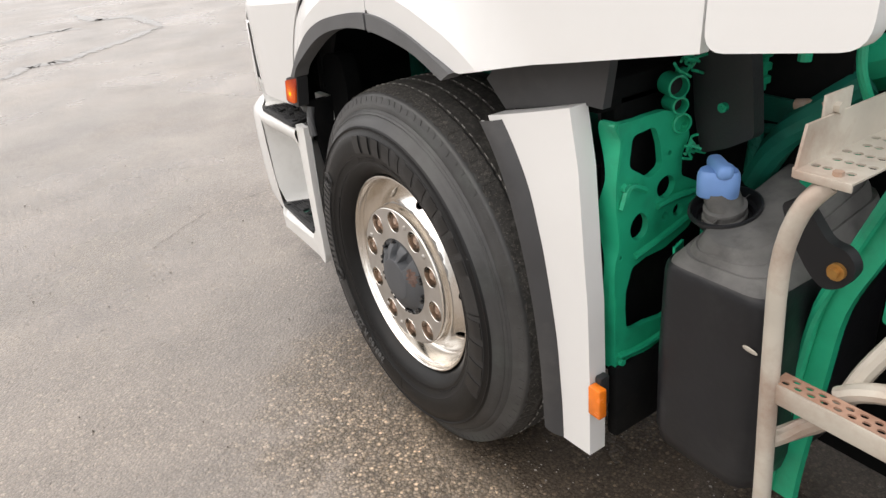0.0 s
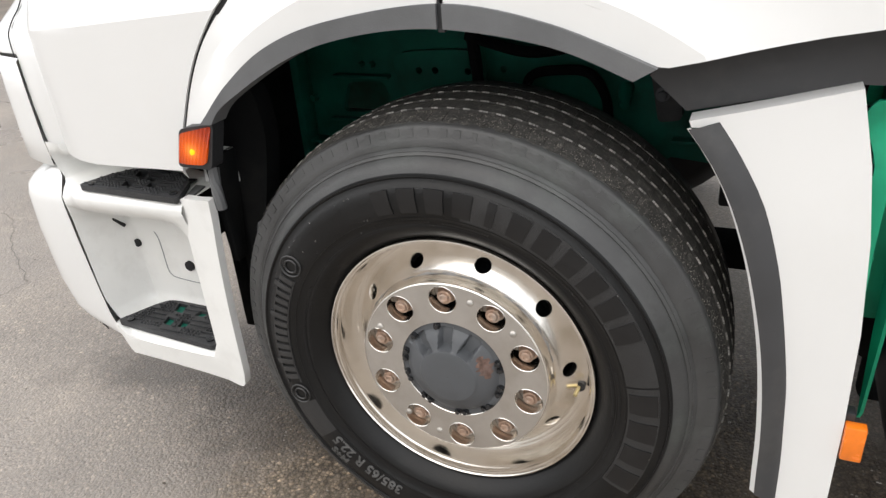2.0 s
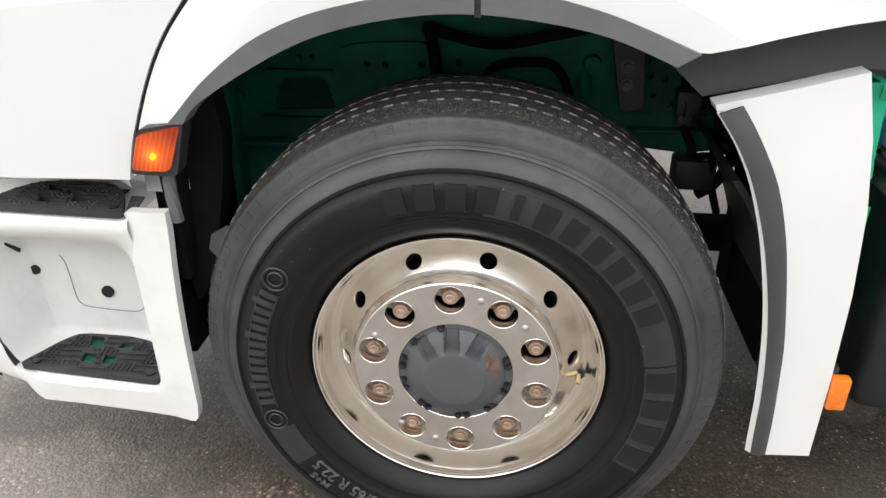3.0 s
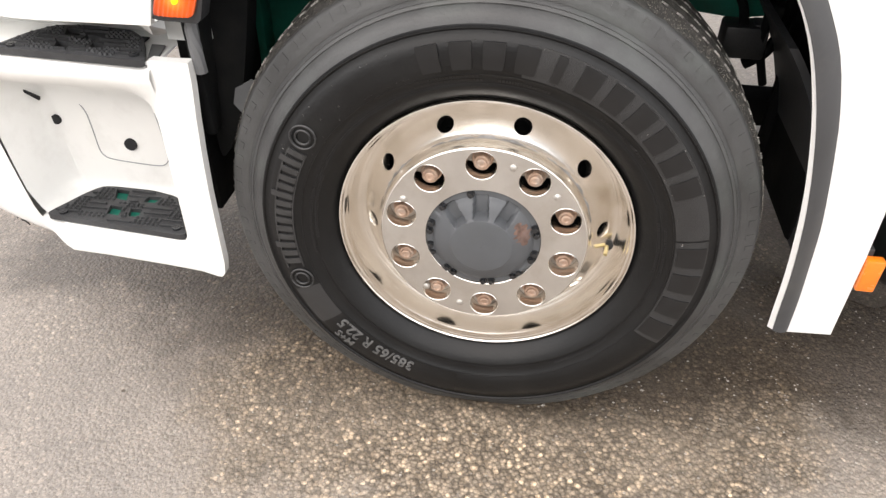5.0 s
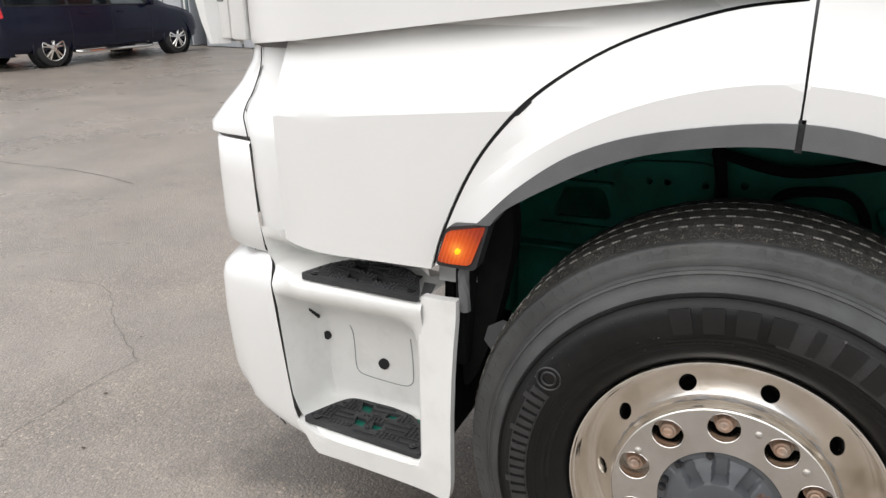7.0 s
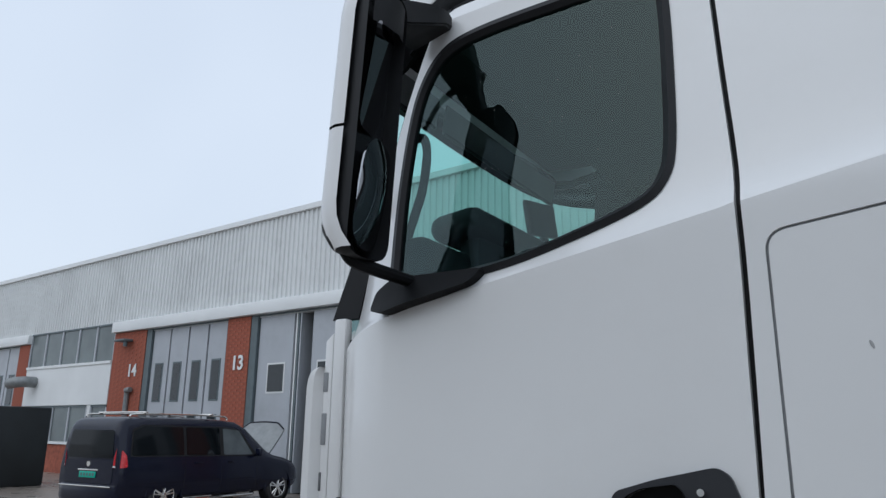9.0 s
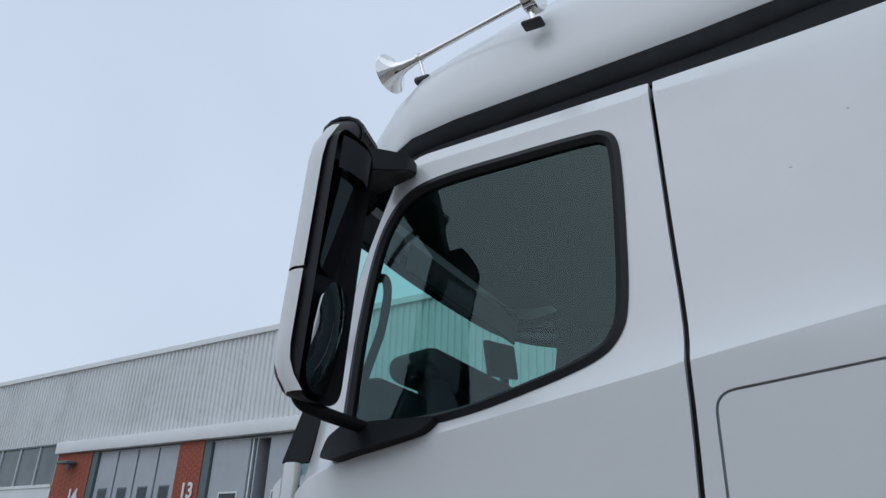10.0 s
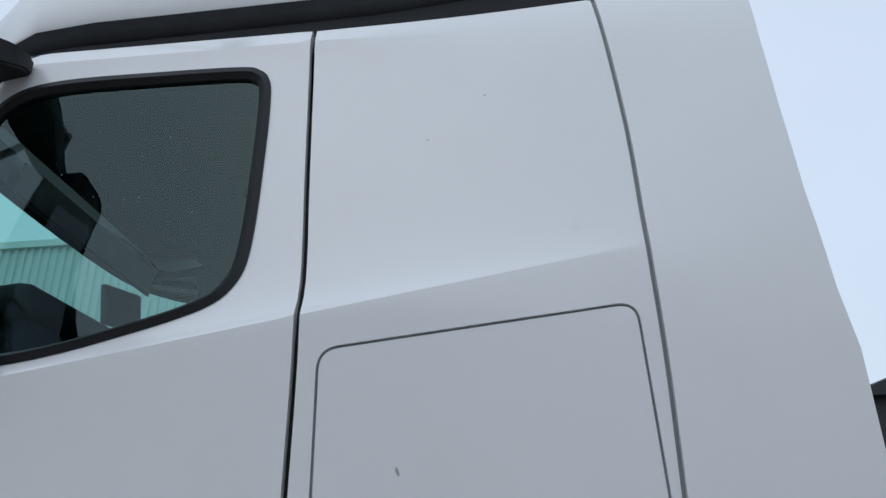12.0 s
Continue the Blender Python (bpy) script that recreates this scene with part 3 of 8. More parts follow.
def side_y(x, z):
    """Outer skin of the cab side from the door sill to the roof band."""
    y = 0.022
    d = z - crease_z(x)
    u = max(0.0, min(1.0, (1.10 - x) / 1.0))
    fade = u * u * (3 - 2 * u)
    soft = 0.006 + 0.10 * (1 - fade)
    y += 0.155 * soft * (math.log1p(math.exp(-abs(d) / soft)) + max(0.0, d / soft))
    if d > 0:
        y += 0.045 * (1 - math.exp(-d / 0.055)) * fade
        y += 0.004 * (1 - math.exp(-d / (0.06 + 0.08 * (1 - fade)))) * max(0.0, min(1.0, (1.05 - x) / 1.2))
    else:
        y += 0.007 * (1 - math.exp(d / 0.25)) * fade
    # second crease under the roof band, fading out towards the rear
    v = max(0.0, min(1.0, (0.55 - x) / 0.55))
    v = v * v * (3 - 2 * v)
    t = z - (2.990 + 0.045 * x)
    rear = 0.002 + 0.05 * (1 - v)
    y += (0.30 + 0.12 * v) * rear * (math.log1p(math.exp(-abs(t) / rear)) + max(0.0, t / rear))
    y -= 0.007 * v * math.exp(min(0.0, t) / 0.05)
    if x < -0.78:
        y += 0.20 * ((-0.78 - x) / 0.38) ** 2
    return y


def door_front(z):
    return -1.165 + (0.0 if z < 1.75 else 0.25 * ((z - 1.75) / 1.22) ** 1.7 * 1.25)


CREASES = [[(x, crease_z(x) + d) for x in [-1.15 + 0.05 * i for i in range(40)]] for d in (-0.03, -0.010, -0.002, 0.004, 0.010, 0.018, 0.032, 0.07)] + [[(x, 2.990 + 0.045 * x + d) for x in [-0.85 + 0.05 * i for i in range(32)]] for d in (-0.09, -0.05, -0.025, -0.008, 0.0)]
SEAM = [(0.034, 1.416), (0.036, 1.8), (0.036, 2.167), (0.01, 2.55), (-0.022, 3.05)]


def band_low(x):
    return 3.060 + 0.050 * x if x > -0.77 else 3.0215 - 0.35 * (-0.77 - x) ** 1.2


def band_high(x):
    return 3.155 + 0.10 * x if x > -0.76 else 3.079 - 0.5 * (-0.76 - x) ** 1.4


WINDOW = smooth_line([(-0.108, 2.78), (-0.120, 2.8600), (-0.150, 2.8950), (-0.205, 2.9080), (-0.42, 2.9040), (-0.69, 2.8900), (-0.82, 2.8470), (-0.90, 2.745), (-0.935, 2.60),
                      (-0.945, 2.35), (-0.925, 2.10), (-0.88, 2.055), (-0.56, 2.078), (-0.339, 2.136), (-0.18, 2.197), (-0.118, 2.26), (-0.098, 2.36), (-0.10, 2.60)], 5, True)


def inset(outline, d):
    """The outline moved inwards by d."""
    k, c = len(outline), sum((Vector(p[:2]) for p in outline), Vector((0, 0))) / len(outline)
    out = []
    for i in range(k):
        a, p, b = Vector(outline[i - 1][:2]), Vector(outline[i][:2]), Vector(outline[(i + 1) % k][:2])
        t = (b - a).normalized()
        nrm = Vector((-t.y, t.x))
        out.append(p + nrm * d if (c - p).dot(nrm) > 0 else p - nrm * d)
    return out


def ring_sheet(outer, inner, yo, yi, depth):
    """A profiled ring between two outlines of as many points, with depth."""
    bm = bmesh.new()
    o = [bm.verts.new((p[0], yo(p[0], p[1]), p[1])) for p in outer]
    mid = [bm.verts.new(((p[0] + q[0]) / 2, min(yo(p[0], p[1]), yi(q[0], q[1])) - depth * 0.25, (p[1] + q[1]) / 2)) for p, q in zip(outer, inner)]
    i_ = [bm.verts.new((p[0], yi(p[0], p[1]), p[1])) for p in inner]
    ob = [bm.verts.new((p[0], yo(p[0], p[1]) + depth, p[1])) for p in outer]
    ib = [bm.verts.new((p[0], yi(p[0], p[1]) + depth, p[1])) for p in inner]
    k = len(outer)
    for j in range(k):
        n = (j + 1) % k
        for a, b in ((ob, o), (o, mid), (mid, i_), (i_, ib)):
            bm.faces.new((a[j], a[n], b[n], b[j]))
    return bm


# ---------------- truck: door ----------------
def build_door():
    front = [(door_front(z), z) for z in (2.95, 2.85, 2.7, 2.5, 2.3, 2.1, 1.9, 1.6, 1.31)]
    top = [(x, band_low(x) - 0.006) for x in (-0.06, -0.2, -0.4, -0.6, -0.77, -0.84)]
    bottom = [(-1.15, 1.291), (-0.9, 1.314), (-0.5, 1.360), (0.0, 1.411)]
    seam = [(x - 0.006, z) for x, z in SEAM]
    outline = top + front + bottom + smooth_line(seam, 4)
    hollow = rounded([(-0.246, 1.525), (-0.244, 1.542), (-0.227, 1.561), (-0.196, 1.576), (-0.127, 1.587), (-0.113, 1.575), (-0.103, 1.552), (-0.103, 1.520), (-0.119, 1.498), (-0.15, 1.490), (-0.211, 1.497), (-0.236, 1.513)], 0.008)
    door = part("door", sheet(outline, side_y, 0.03, [inset(WINDOW, 0.012), hollow], 0.045, CREASES), WHITE, truck, "white cab door with a rising crease below the window", sharp=13)
    seal = ring_sheet(WINDOW, inset(WINDOW, 0.034), lambda x, z: side_y(x, z) - 0.004, lambda x, z: side_y(x, z) + 0.006, 0.022)
    part("window_seal", seal, SEAL_BLACK, door, "black rubber window surround")
    pane = part("window_pane", sheet(inset(WINDOW, 0.026), lambda x, z: side_y(x, z) + 0.014, 0, step=0.12), GLASS, door, "green-tinted side window with rain drops")
    pane.visible_shadow = False
    rng = random.Random(8)
    bm = bmesh.new()
    for _ in range(90):
        x, z = rng.choice([(rng.gauss(-0.62, 0.07), rng.gauss(2.42, 0.14)), (rng.uniform(-0.85, -0.2), rng.uniform(2.2, 2.8))])
        r = rng.uniform(0.0004, 0.0009)
        bmesh.ops.create_icosphere(bm, subdivisions=1, radius=r, matrix=Matrix.Translation((x, side_y(x, z) + 0.0135, z)) @ Matrix.Diagonal((1, 0.5, 1.2, 1)))
    tagged(part("rain_drop", bm, CHROME, door, "small rain drops on the pane"), kind="stuff")
    # handle: recessed dark shell with a bar and a lock
    shell = rounded([(-0.283, 1.463), (-0.284, 1.505), (-0.255, 1.567), (-0.17, 1.594), (-0.045, 1.623), (-0.018, 1.607), (0.004, 1.545), (-0.006, 1.525), (-0.05, 1.477)], 0.014)
    handle = part("door_handle", sheet(shell, lambda x, z: side_y(x, z) - 0.012, 0.014, [hollow], 0), HANDLE_BLACK, door, "black recessed door handle")
    bm = sheet(hollow, lambda x, z: side_y(x, z) + 0.03, 0.004, step=0.03)
    part("hollow", bm, GAP, handle)
    bm = bmesh.new()
    for a, b in zip(hollow, hollow[1:] + hollow[:1]):
        bm.faces.new([bm.verts.new(p) for p in ((a[0], 0.01, a[1]), (b[0], 0.01, b[1]), (b[0], 0.055, b[1]), (a[0], 0.055, a[1]))])
    part("hollow_wall", bm, BLACK, handle)
    bm = bmesh.new()
    for k in range(13):
        f = k / 12
        x, mid, half = -0.250 + 0.196 * f, 1.525 + 0.012 * f, 0.0095 + 0.0085 * f - 0.004 * (k == 0)
        front = 0.006 - 0.018 * math.sin(math.pi * min(1.0, 0.12 + 0.75 * f))
        ring = [bm.verts.new((x, front + q, mid + half * s)) for q, s in ((0.020, -0.9), (0.008, -1.0), (0.002, -0.82), (0.0, -0.5), (0.0, 0.45), (0.002, 0.8), (0.008, 1.0), (0.020, 0.9))]
        if k:
            for j in range(8):
                bm.faces.new((last[j], last[(j + 1) % 8], ring[(j + 1) % 8], ring[j]))
        else:
            bm.faces.new(ring)
        last = ring
    bm.faces.new(last)
    part("grip_bar", bm, HANDLE_BLACK, handle)
    bm = bmesh.new()
    box(bm, (-0.0535, -0.0075, 1.5195), (-0.0515, 0.012, 1.5545), 0.0008)
    part("grip_joint", bm, GAP, handle)
    bm = bmesh.new()
    box(bm, (-0.0515, -0.0065, 1.520), (-0.022, 0.012, 1.554), 0.006)
    part("grip_end", bm, HANDLE_BLACK, handle)
    bm = bmesh.new()
    rod(bm, (-0.075, 0.012, 1.574), (-0.075, 0.002, 1.574), 0.0074, segs=20)
    part("lock", bm, CHROME, handle, "round silver key lock")
    # model digits near the front lower corner
    for k, digit in enumerate("2551"):
        bm = text_mesh(digit, 0.050, 0.003, 0.0022)
        for v in bm.verts:
            x, z = v.co.x * (1.95 if k < 3 else 1.5) + v.co.y * 0.40 + (k - 1.5) * 0.0535 - (0.012 if k == 3 else 0), v.co.y * 0.72
            v.co = Vector((-0.880 + x, side_y(-0.880 + x, 1.41) - 0.002 - v.co.z, 1.404 + 0.075 * (x + 0.08) + z))
        part("digit", bm, SILVER_LETTER, door, "raised silver digit " + digit)
    return door


# ---------------- truck: cab sides ----------------
CHIPS = ((0.443, 2.764, 0.006, 15), (0.301, 2.635, 0.006, -5), (0.250, 1.854, 0.009, 70), (-0.35, 1.75, 0.003, 20))


def build_cab_sides():
    groove = [(0.776, 1.43), (0.775, 2.0), (0.766, 2.3), (0.762, 2.64), (0.735, 3.085)]
    seam = [(x + (0.003 if z < 1.7 else 0.007), z) for x, z in SEAM]
    hatch = rounded([(0.086, 1.49), (0.082, 2.095), (0.735, 2.185), (0.758, 1.80), (0.765, 1.56)], 0.045, 6)
    outline = [(0.037, 1.425)] + smooth_line([(x, z) for x, z in seam[1:]], 4) + [(x, band_low(x) - 0.006) for x in (0.1, 0.3, 0.5, 0.725)] + smooth_line(groove[::-1], 4)
    wall = part("cab_side_panel", sheet(outline, side_y, 0.03, [hatch], 0.05, CREASES), WHITE, truck, "white rear cab side panel", sharp=13)
    part("storage_hatch", sheet(inset(hatch, 0.006), lambda x, z: side_y(x, z) + 0.001, 0.02, step=0.07), WHITE, wall, "white flush storage hatch")
    part("hatch_seal", ring_sheet([(p[0], p[1]) for p in inset(hatch, -0.004)], inset(hatch, 0.01), lambda x, z: side_y(x, z) + 0.010, lambda x, z: side_y(x, z) + 0.010, 0.012), JOINT_GREY, wall)
    for x, z, w, tilt in CHIPS:
        bm = bmesh.new()
        bmesh.ops.create_icosphere(bm, subdivisions=2, radius=w, matrix=Matrix.Translation((x, side_y(x, z) + 0.0004, z)) @ pose(0, 0, 0, 0, tilt, 0) @ Matrix.Diagonal((1.0, 0.10, 0.35, 1)))
        part("paint_chip", bm, TICK, wall)
    bm = sheet([(-0.03, 1.40), (0.0, 3.05), (0.06, 3.05), (0.08, 1.40)], lambda x, z: side_y(x, z) + 0.024, 0.01, step=0.1)
    part("door_rubber", bm, GAP, truck, "black rubber seal in the door gap")
    # side wind deflector behind the cab
    outline = [(x + 0.010, z) for x, z in smooth_line(groove, 4)] + [(1.142, 3.298), (1.132, 3.1), (1.122, 2.893), (1.118, 2.65), (1.120, 2.433), (1.137, 2.2), (1.156, 2.077), (1.165, 1.43)]
    part("side_deflector", sheet(outline, lambda x, z: side_y(x, z) - 0.004, 0.022, step=0.08), WHITE, truck, "white side wind deflector")
    bm = sheet([(x - 0.010, z) for x, z in groove] + [(x + 0.020, z) for x, z in groove[::-1]], lambda x, z: side_y(x, z) + 0.010, 0.01, step=0.15)
    part("deflector_seal", bm, JOINT_GREY, truck, "grey rubber joint")
    # black roof band
    for name, xs in (("roof_band", (-0.836, 0.74)), ("front_band", (-1.03, -0.842))):
        k = 18
        pts = [xs[0] + (xs[1] - xs[0]) * i / k for i in range(k + 1)]
        out = [(x, band_low(x)) for x in pts] + [(x, band_high(x)) for x in pts[::-1]]
        part(name, sheet(out, lambda x, z: side_y(x, z) + 0.022, 0.02, step=0.12), BAND_BLACK, truck, "black gutter band under the roof")


# ---------------- truck: roof ----------------
def roof_h(x):
    pts = [(-1.42, 0.0), (-1.36, 0.13), (-1.28, 0.245), (-1.13, 0.378), (-1.0, 0.437), (-0.87, 0.473), (-0.5, 0.560), (-0.08, 0.625), (0.35, 0.66), (0.80, 0.68)]
    for (a, ha), (b, hb) in zip(pts, pts[1:]):
        if x <= b:
            t = (x - a) / (b - a)
            return ha + (hb - ha) * t
    return pts[-1][1]


def roof_section(x, zb, h, y0, k=28, n=5.0):
    hw = YC - y0
    out = []
    for i in range(k + 1):
        a = math.pi * i / k
        c, s = math.cos(a), math.sin(a)
        u = -math.copysign(abs(c) ** (2 / n), c)
        out.append(Vector((x, YC + u * hw, zb + h * s ** (2 / 2.6))))
    return out


def build_roof():
    bm = bmesh.new()
    xs = [-1.40, -1.36, -1.30, -1.22, -1.12, -1.0, -0.87, -0.7, -0.5, -0.3, -0.1, 0.1, 0.3, 0.5, 0.65, 0.735]
    rows = []
    for x in xs:
        xe = max(x, -1.06)
        up = 0.016 * max(0.0, min(1.0, (0.735 - x) / 0.5)) * max(0.0, min(1.0, (x + 1.4) / 0.4))
        ahead = xe - x
        zb = band_high(xe) - 0.35 * min(ahead, 0.10) + 0.22 * max(0.0, ahead - 0.10) + 0.045 + up
        y0 = side_y(xe, band_high(xe) + 0.04) + 0.5 * (xe - x) - 0.012 * min(1.0, (0.735 - xe) / 0.6)
        back = max(0.0, (x - 0.3) / 0.435)
        row = [Vector((x, y0 + 0.06, zb - 0.05)), Vector((x, y0 + 0.045, zb - 0.048)), Vector((x, y0 + 0.012, zb - 0.012)), Vector((x, y0 + 0.003, zb + 0.016))]
        dome = roof_section(x, zb + 0.020, roof_h(x) * 1.045 - up * 1.2, y0)
        row += [Vector((p.x - 0.14 * back * (p.z - zb) / (roof_h(x) * 1.045 + 1e-6), p.y, p.z)) for p in dome]
        row += [Vector((p.x, 2 * YC - p.y, p.z)) for p in row[3::-1]]
        rows.append([bm.verts.new(p) for p in row])
    for a, b in zip(rows, rows[1:]):
        for i in range(len(a) - 1):
            f = bm.faces.new((a[i], b[i], b[i + 1], a[i + 1]))
            f.material_index = 1 if i < 1 or i > len(a) - 3 else 2 if i < 3 or i > len(a) - 5 else 0
    bm.faces.new(rows[0])
    roof = part("roof", bm, WHITE, truck, "white domed cab roof with a black underside lip", sharp=40)
    roof.data.materials.append(BAND_BLACK)
    roof.data.materials.append(LIP_BLACK)
    # dark joint between roof and spoiler
    bm = bmesh.new()
    zb, y0, h = band_high(0.74) + 0.045, side_y(0.74, band_high(0.74) + 0.04), roof_h(0.735) * 1.045
    line = [Vector((p.x - 0.14 * (p.z - zb) / h, p.y, p.z)) for p in roof_section(0.739, zb, h, y0)]
    inner = [p + Vector((0.006, 0.012 if p.y < YC else -0.012, -0.012)) for p in line]
    band_mesh(bm, inner, [p + Vector((-0.016, 0, 0)) for p in inner])
    part("roof_joint", bm, GREY_TRIM, truck, "grey joint in the roof")
    # tall rear spoiler; stepped mouldings run along its foot
    bm = bmesh.new()
    rows = []
    for u in (0.0, 0.06, 0.2, 0.4, 0.6, 0.8, 0.92, 1.0):
        x = 0.746 + 0.394 * u
        fin = 1.0 if u < 0.9 else (1 - u) * 10
        za = 3.094 + 0.208 * u
        zt = 3.279 + 0.212 * u
        row = []
        for f, dy in ((0.0, 0.006), (0.03, 0.0), (0.40, -0.012), (0.46, -0.012), (0.80, 0.010), (0.90, 0.016), (0.96, 0.004)):
            z = za + (zt - za) * f
            row.append(Vector((x, side_y(x, z) + dy * fin, z)))
        y0, h = side_y(x, zt) - 0.002, 0.725 + 0.12 * u
        row += [Vector((p.x - (0.14 - 0.22 * u) * (p.z - zt) / h, p.y, p.z)) for p in roof_section(x, zt, h, y0)]
        row += [Vector((p.x, 2 * YC - p.y, p.z)) for p in row[6::-1]]
        rows.append([bm.verts.new(p) for p in row])
    for a, b in zip(rows, rows[1:]):
        for i in range(len(a) - 1):
            bm.faces.new((a[i], b[i], b[i + 1], a[i + 1]))
    part("roof_spoiler", bm, WHITE, truck, "white roof spoiler with mouldings along its foot", sharp=14)
    # raised hood of the spoiler, reaching forward over the roof
    bm = bmesh.new()
    rows = []
    for x, z, w in ((0.20, 3.86, 0.50), (0.28, 3.92, 0.56), (0.40, 3.955, 0.60), (0.60, 4.0, 0.64), (0.9, 4.05, 0.66)):
        rows.append([bm.verts.new((x + 0.22 * abs(u) ** 3, YC + u * w, z - 0.10 * abs(u) ** 4)) for u in [-1 + i / 8 for i in range(17)]])
    for a, b in zip(rows, rows[1:]):
        for i in range(16):
            bm.faces.new((a[i], b[i], b[i + 1], a[i + 1]))
    part("spoiler_hood", bm, WHITE, truck)


# ---------------- truck: front, pillars, glass, closing walls ----------------
def build_front():
    # front corner vane, standing off the corner
    bm = bmesh.new()
    rows = []
    for z, w in ((1.287, 0.45), (1.31, 0.60), (1.34, 0.78), (1.385, 0.97), (1.45, 1.0), (1.55, 1.0), (1.65, 1.0), (1.75, 1.0), (1.81, 1.0), (1.84, 0.93), (1.86, 0.78), (1.872, 0.5), (1.877, 0.2)):
        rows.append([bm.verts.new(p) for p in ((-1.253, 0.238, z), (-1.253 - 0.030 * w, 0.216, z), (-1.253 - 0.060 * w, 0.220, z), (-1.253 - 0.082 * w, 0.250, z), (-1.253 - 0.095 * w, 0.34, z))])
    for a, b in zip(rows, rows[1:]):
        for i in range(4):
            bm.faces.new((a[i], a[i + 1], b[i + 1], b[i]))
    got = bmesh.ops.extrude_face_region(bm, geom=bm.faces[:])
    for v in [g for g in got["geom"] if isinstance(g, bmesh.types.BMVert)]:
        v.co += Vector((0.012, 0.014, 0))
    vane = part("corner_vane", bm, WHITE, truck, "white wind vane on the cab corner")
    # inner strip with shallow grey pockets
    bm = bmesh.new()
    box(bm, (-1.251, 0.228, 1.30), (-1.220, 0.262, 1.985), 0.006)
    for v in bm.verts:
        if v.co.z > 1.9:
            v.co.z += 0.9 * (v.co.x + 1.22)
    inner = part("vane_strip", bm, WHITE, truck, "narrow white strip with grey pockets")
    for z0, z1, material in ((1.640, 1.735, JOINT_GREY), (1.505, 1.560, GREY_TRIM), (1.385, 1.450, JOINT_GREY), (1.80, 1.86, JOINT_GREY)):
        bm = bmesh.new()
        box(bm, (-1.2505, 0.2245, z0), (-1.232 if material is JOINT_GREY else -1.242, 0.232, z1), 0.003)
        part("pocket", bm, material, inner)
    bm = bmesh.new()
    box(bm, (-1.252, 0.248, 1.30), (-1.164, 0.30, 1.96))
    part("corner_gap", bm, GAP, truck)
    # narrow white strip between door and vane
    bm = bmesh.new()
    box(bm, (-1.215, 0.222, 1.297), (-1.169, 0.26, 2.026), 0.008)
    strip = part("corner_strip", bm, WHITE, truck, "narrow white corner strip")
    bm = bmesh.new()
    box(bm, (-1.1735, 0.2205, 1.405), (-1.1685, 0.235, 1.492), 0.0008)
    part("slot", bm, GAP, strip)
    # black lower end of the windscreen pillar, above the corner strip
    bm = sheet([(-1.255, 2.028), (-1.150, 2.030), (-1.118, 2.16), (-1.085, 2.30), (-1.14, 2.33), (-1.205, 2.16)], lambda x, z: 0.262, 0.03, step=0)
    part("pillar_foot", bm, SEAL_BLACK, truck, "black foot of the windscreen pillar")

    def nose(zs, xs, lo=0.30):
        bm = bmesh.new()
        rows = []
        for z, x in zip(zs, xs):
            row = []
            for i in range(25):
                u = -1 + 2 * i / 24
                row.append(bm.verts.new((x + 0.20 * abs(u) ** 6 + 0.05 * u * u, YC + u * (YC - lo), z)))
            rows.append(row)
        for a, b in zip(rows, rows[1:]):
            for i in range(24):
                bm.faces.new((a[i], a[i + 1], b[i + 1], b[i]))
        return bm
    part("front_panel", nose([1.28, 1.5, 1.75, 2.0], [-1.49, -1.50, -1.48, -1.44]), WHITE, truck, "white cab front panel", sharp=60)
    screen = part("windscreen", nose([2.0, 2.25, 2.5, 2.75, 2.895], [-1.43, -1.40, -1.36, -1.31, -1.275], 0.27), GLASS, truck, "large tinted windscreen", sharp=60)
    screen.visible_shadow = False
    part("front_header", nose([2.895, 2.98, 3.06, 3.16], [-1.274, -1.262, -1.30, -1.385], 0.26), BLACK_GLOSS, truck, "black sun visor strip", sharp=60)
    # black pillar between windscreen and door
    bm = bmesh.new()
    zs = [2.028 + i * 0.077 for i in range(13)]
    band_mesh(bm, [(door_front(z) - 0.006, side_y(door_front(z), z) + 0.006, z) for z in zs], [(door_front(z) - 0.10, side_y(door_front(z), z) + 0.13, z) for z in zs])
    got = bmesh.ops.extrude_face_region(bm, geom=bm.faces[:])
    for v in [g for g in got["geom"] if isinstance(g, bmesh.types.BMVert)]:
        v.co += Vector((0.03, 0.03, 0))
    part("windscreen_pillar", bm, SEAL_BLACK, truck, "black pillar at the windscreen edge")
    # far side, back wall, floor, headliner of the cabin
    far = 2 * YC
    far_window = [(x, z) for x, z in ((-0.70, 2.84), (-0.90, 2.83), (-0.99, 2.6), (-1.02, 2.10), (-0.66, 2.08))]
    bm = sheet([(-1.15, 1.40), (1.14, 1.40), (1.14, 3.28), (-0.85, 2.98), (-1.0, 2.6), (-1.12, 2.0)], lambda x, z: far - side_y(max(x, -0.9), z), 0.03, [far_window], 0.12)
    part("far_cab_side", bm, WHITE, truck, "white far side of the cab")
    g2 = part("far_window", sheet(far_window, lambda x, z: far - side_y(max(x, -0.9), z) + 0.015, 0, step=0.2), GLASS, truck)
    g2.visible_shadow = False
    part("far_lining", sheet([(-1.13, 1.42), (0.74, 1.42), (0.74, 3.0), (-0.85, 2.98), (-1.0, 2.6), (-1.12, 2.0)], lambda x, z: far - side_y(max(x, -0.9), z) - 0.04, 0.02, [far_window], 0.2), CABIN, truck, "dark cabin lining")
    bm = bmesh.new()
    box(bm, (0.70, 0.27, 1.40), (0.73, far - 0.27, 3.20))
    part("cab_back_wall", bm, CABIN, truck)
    bm = bmesh.new()
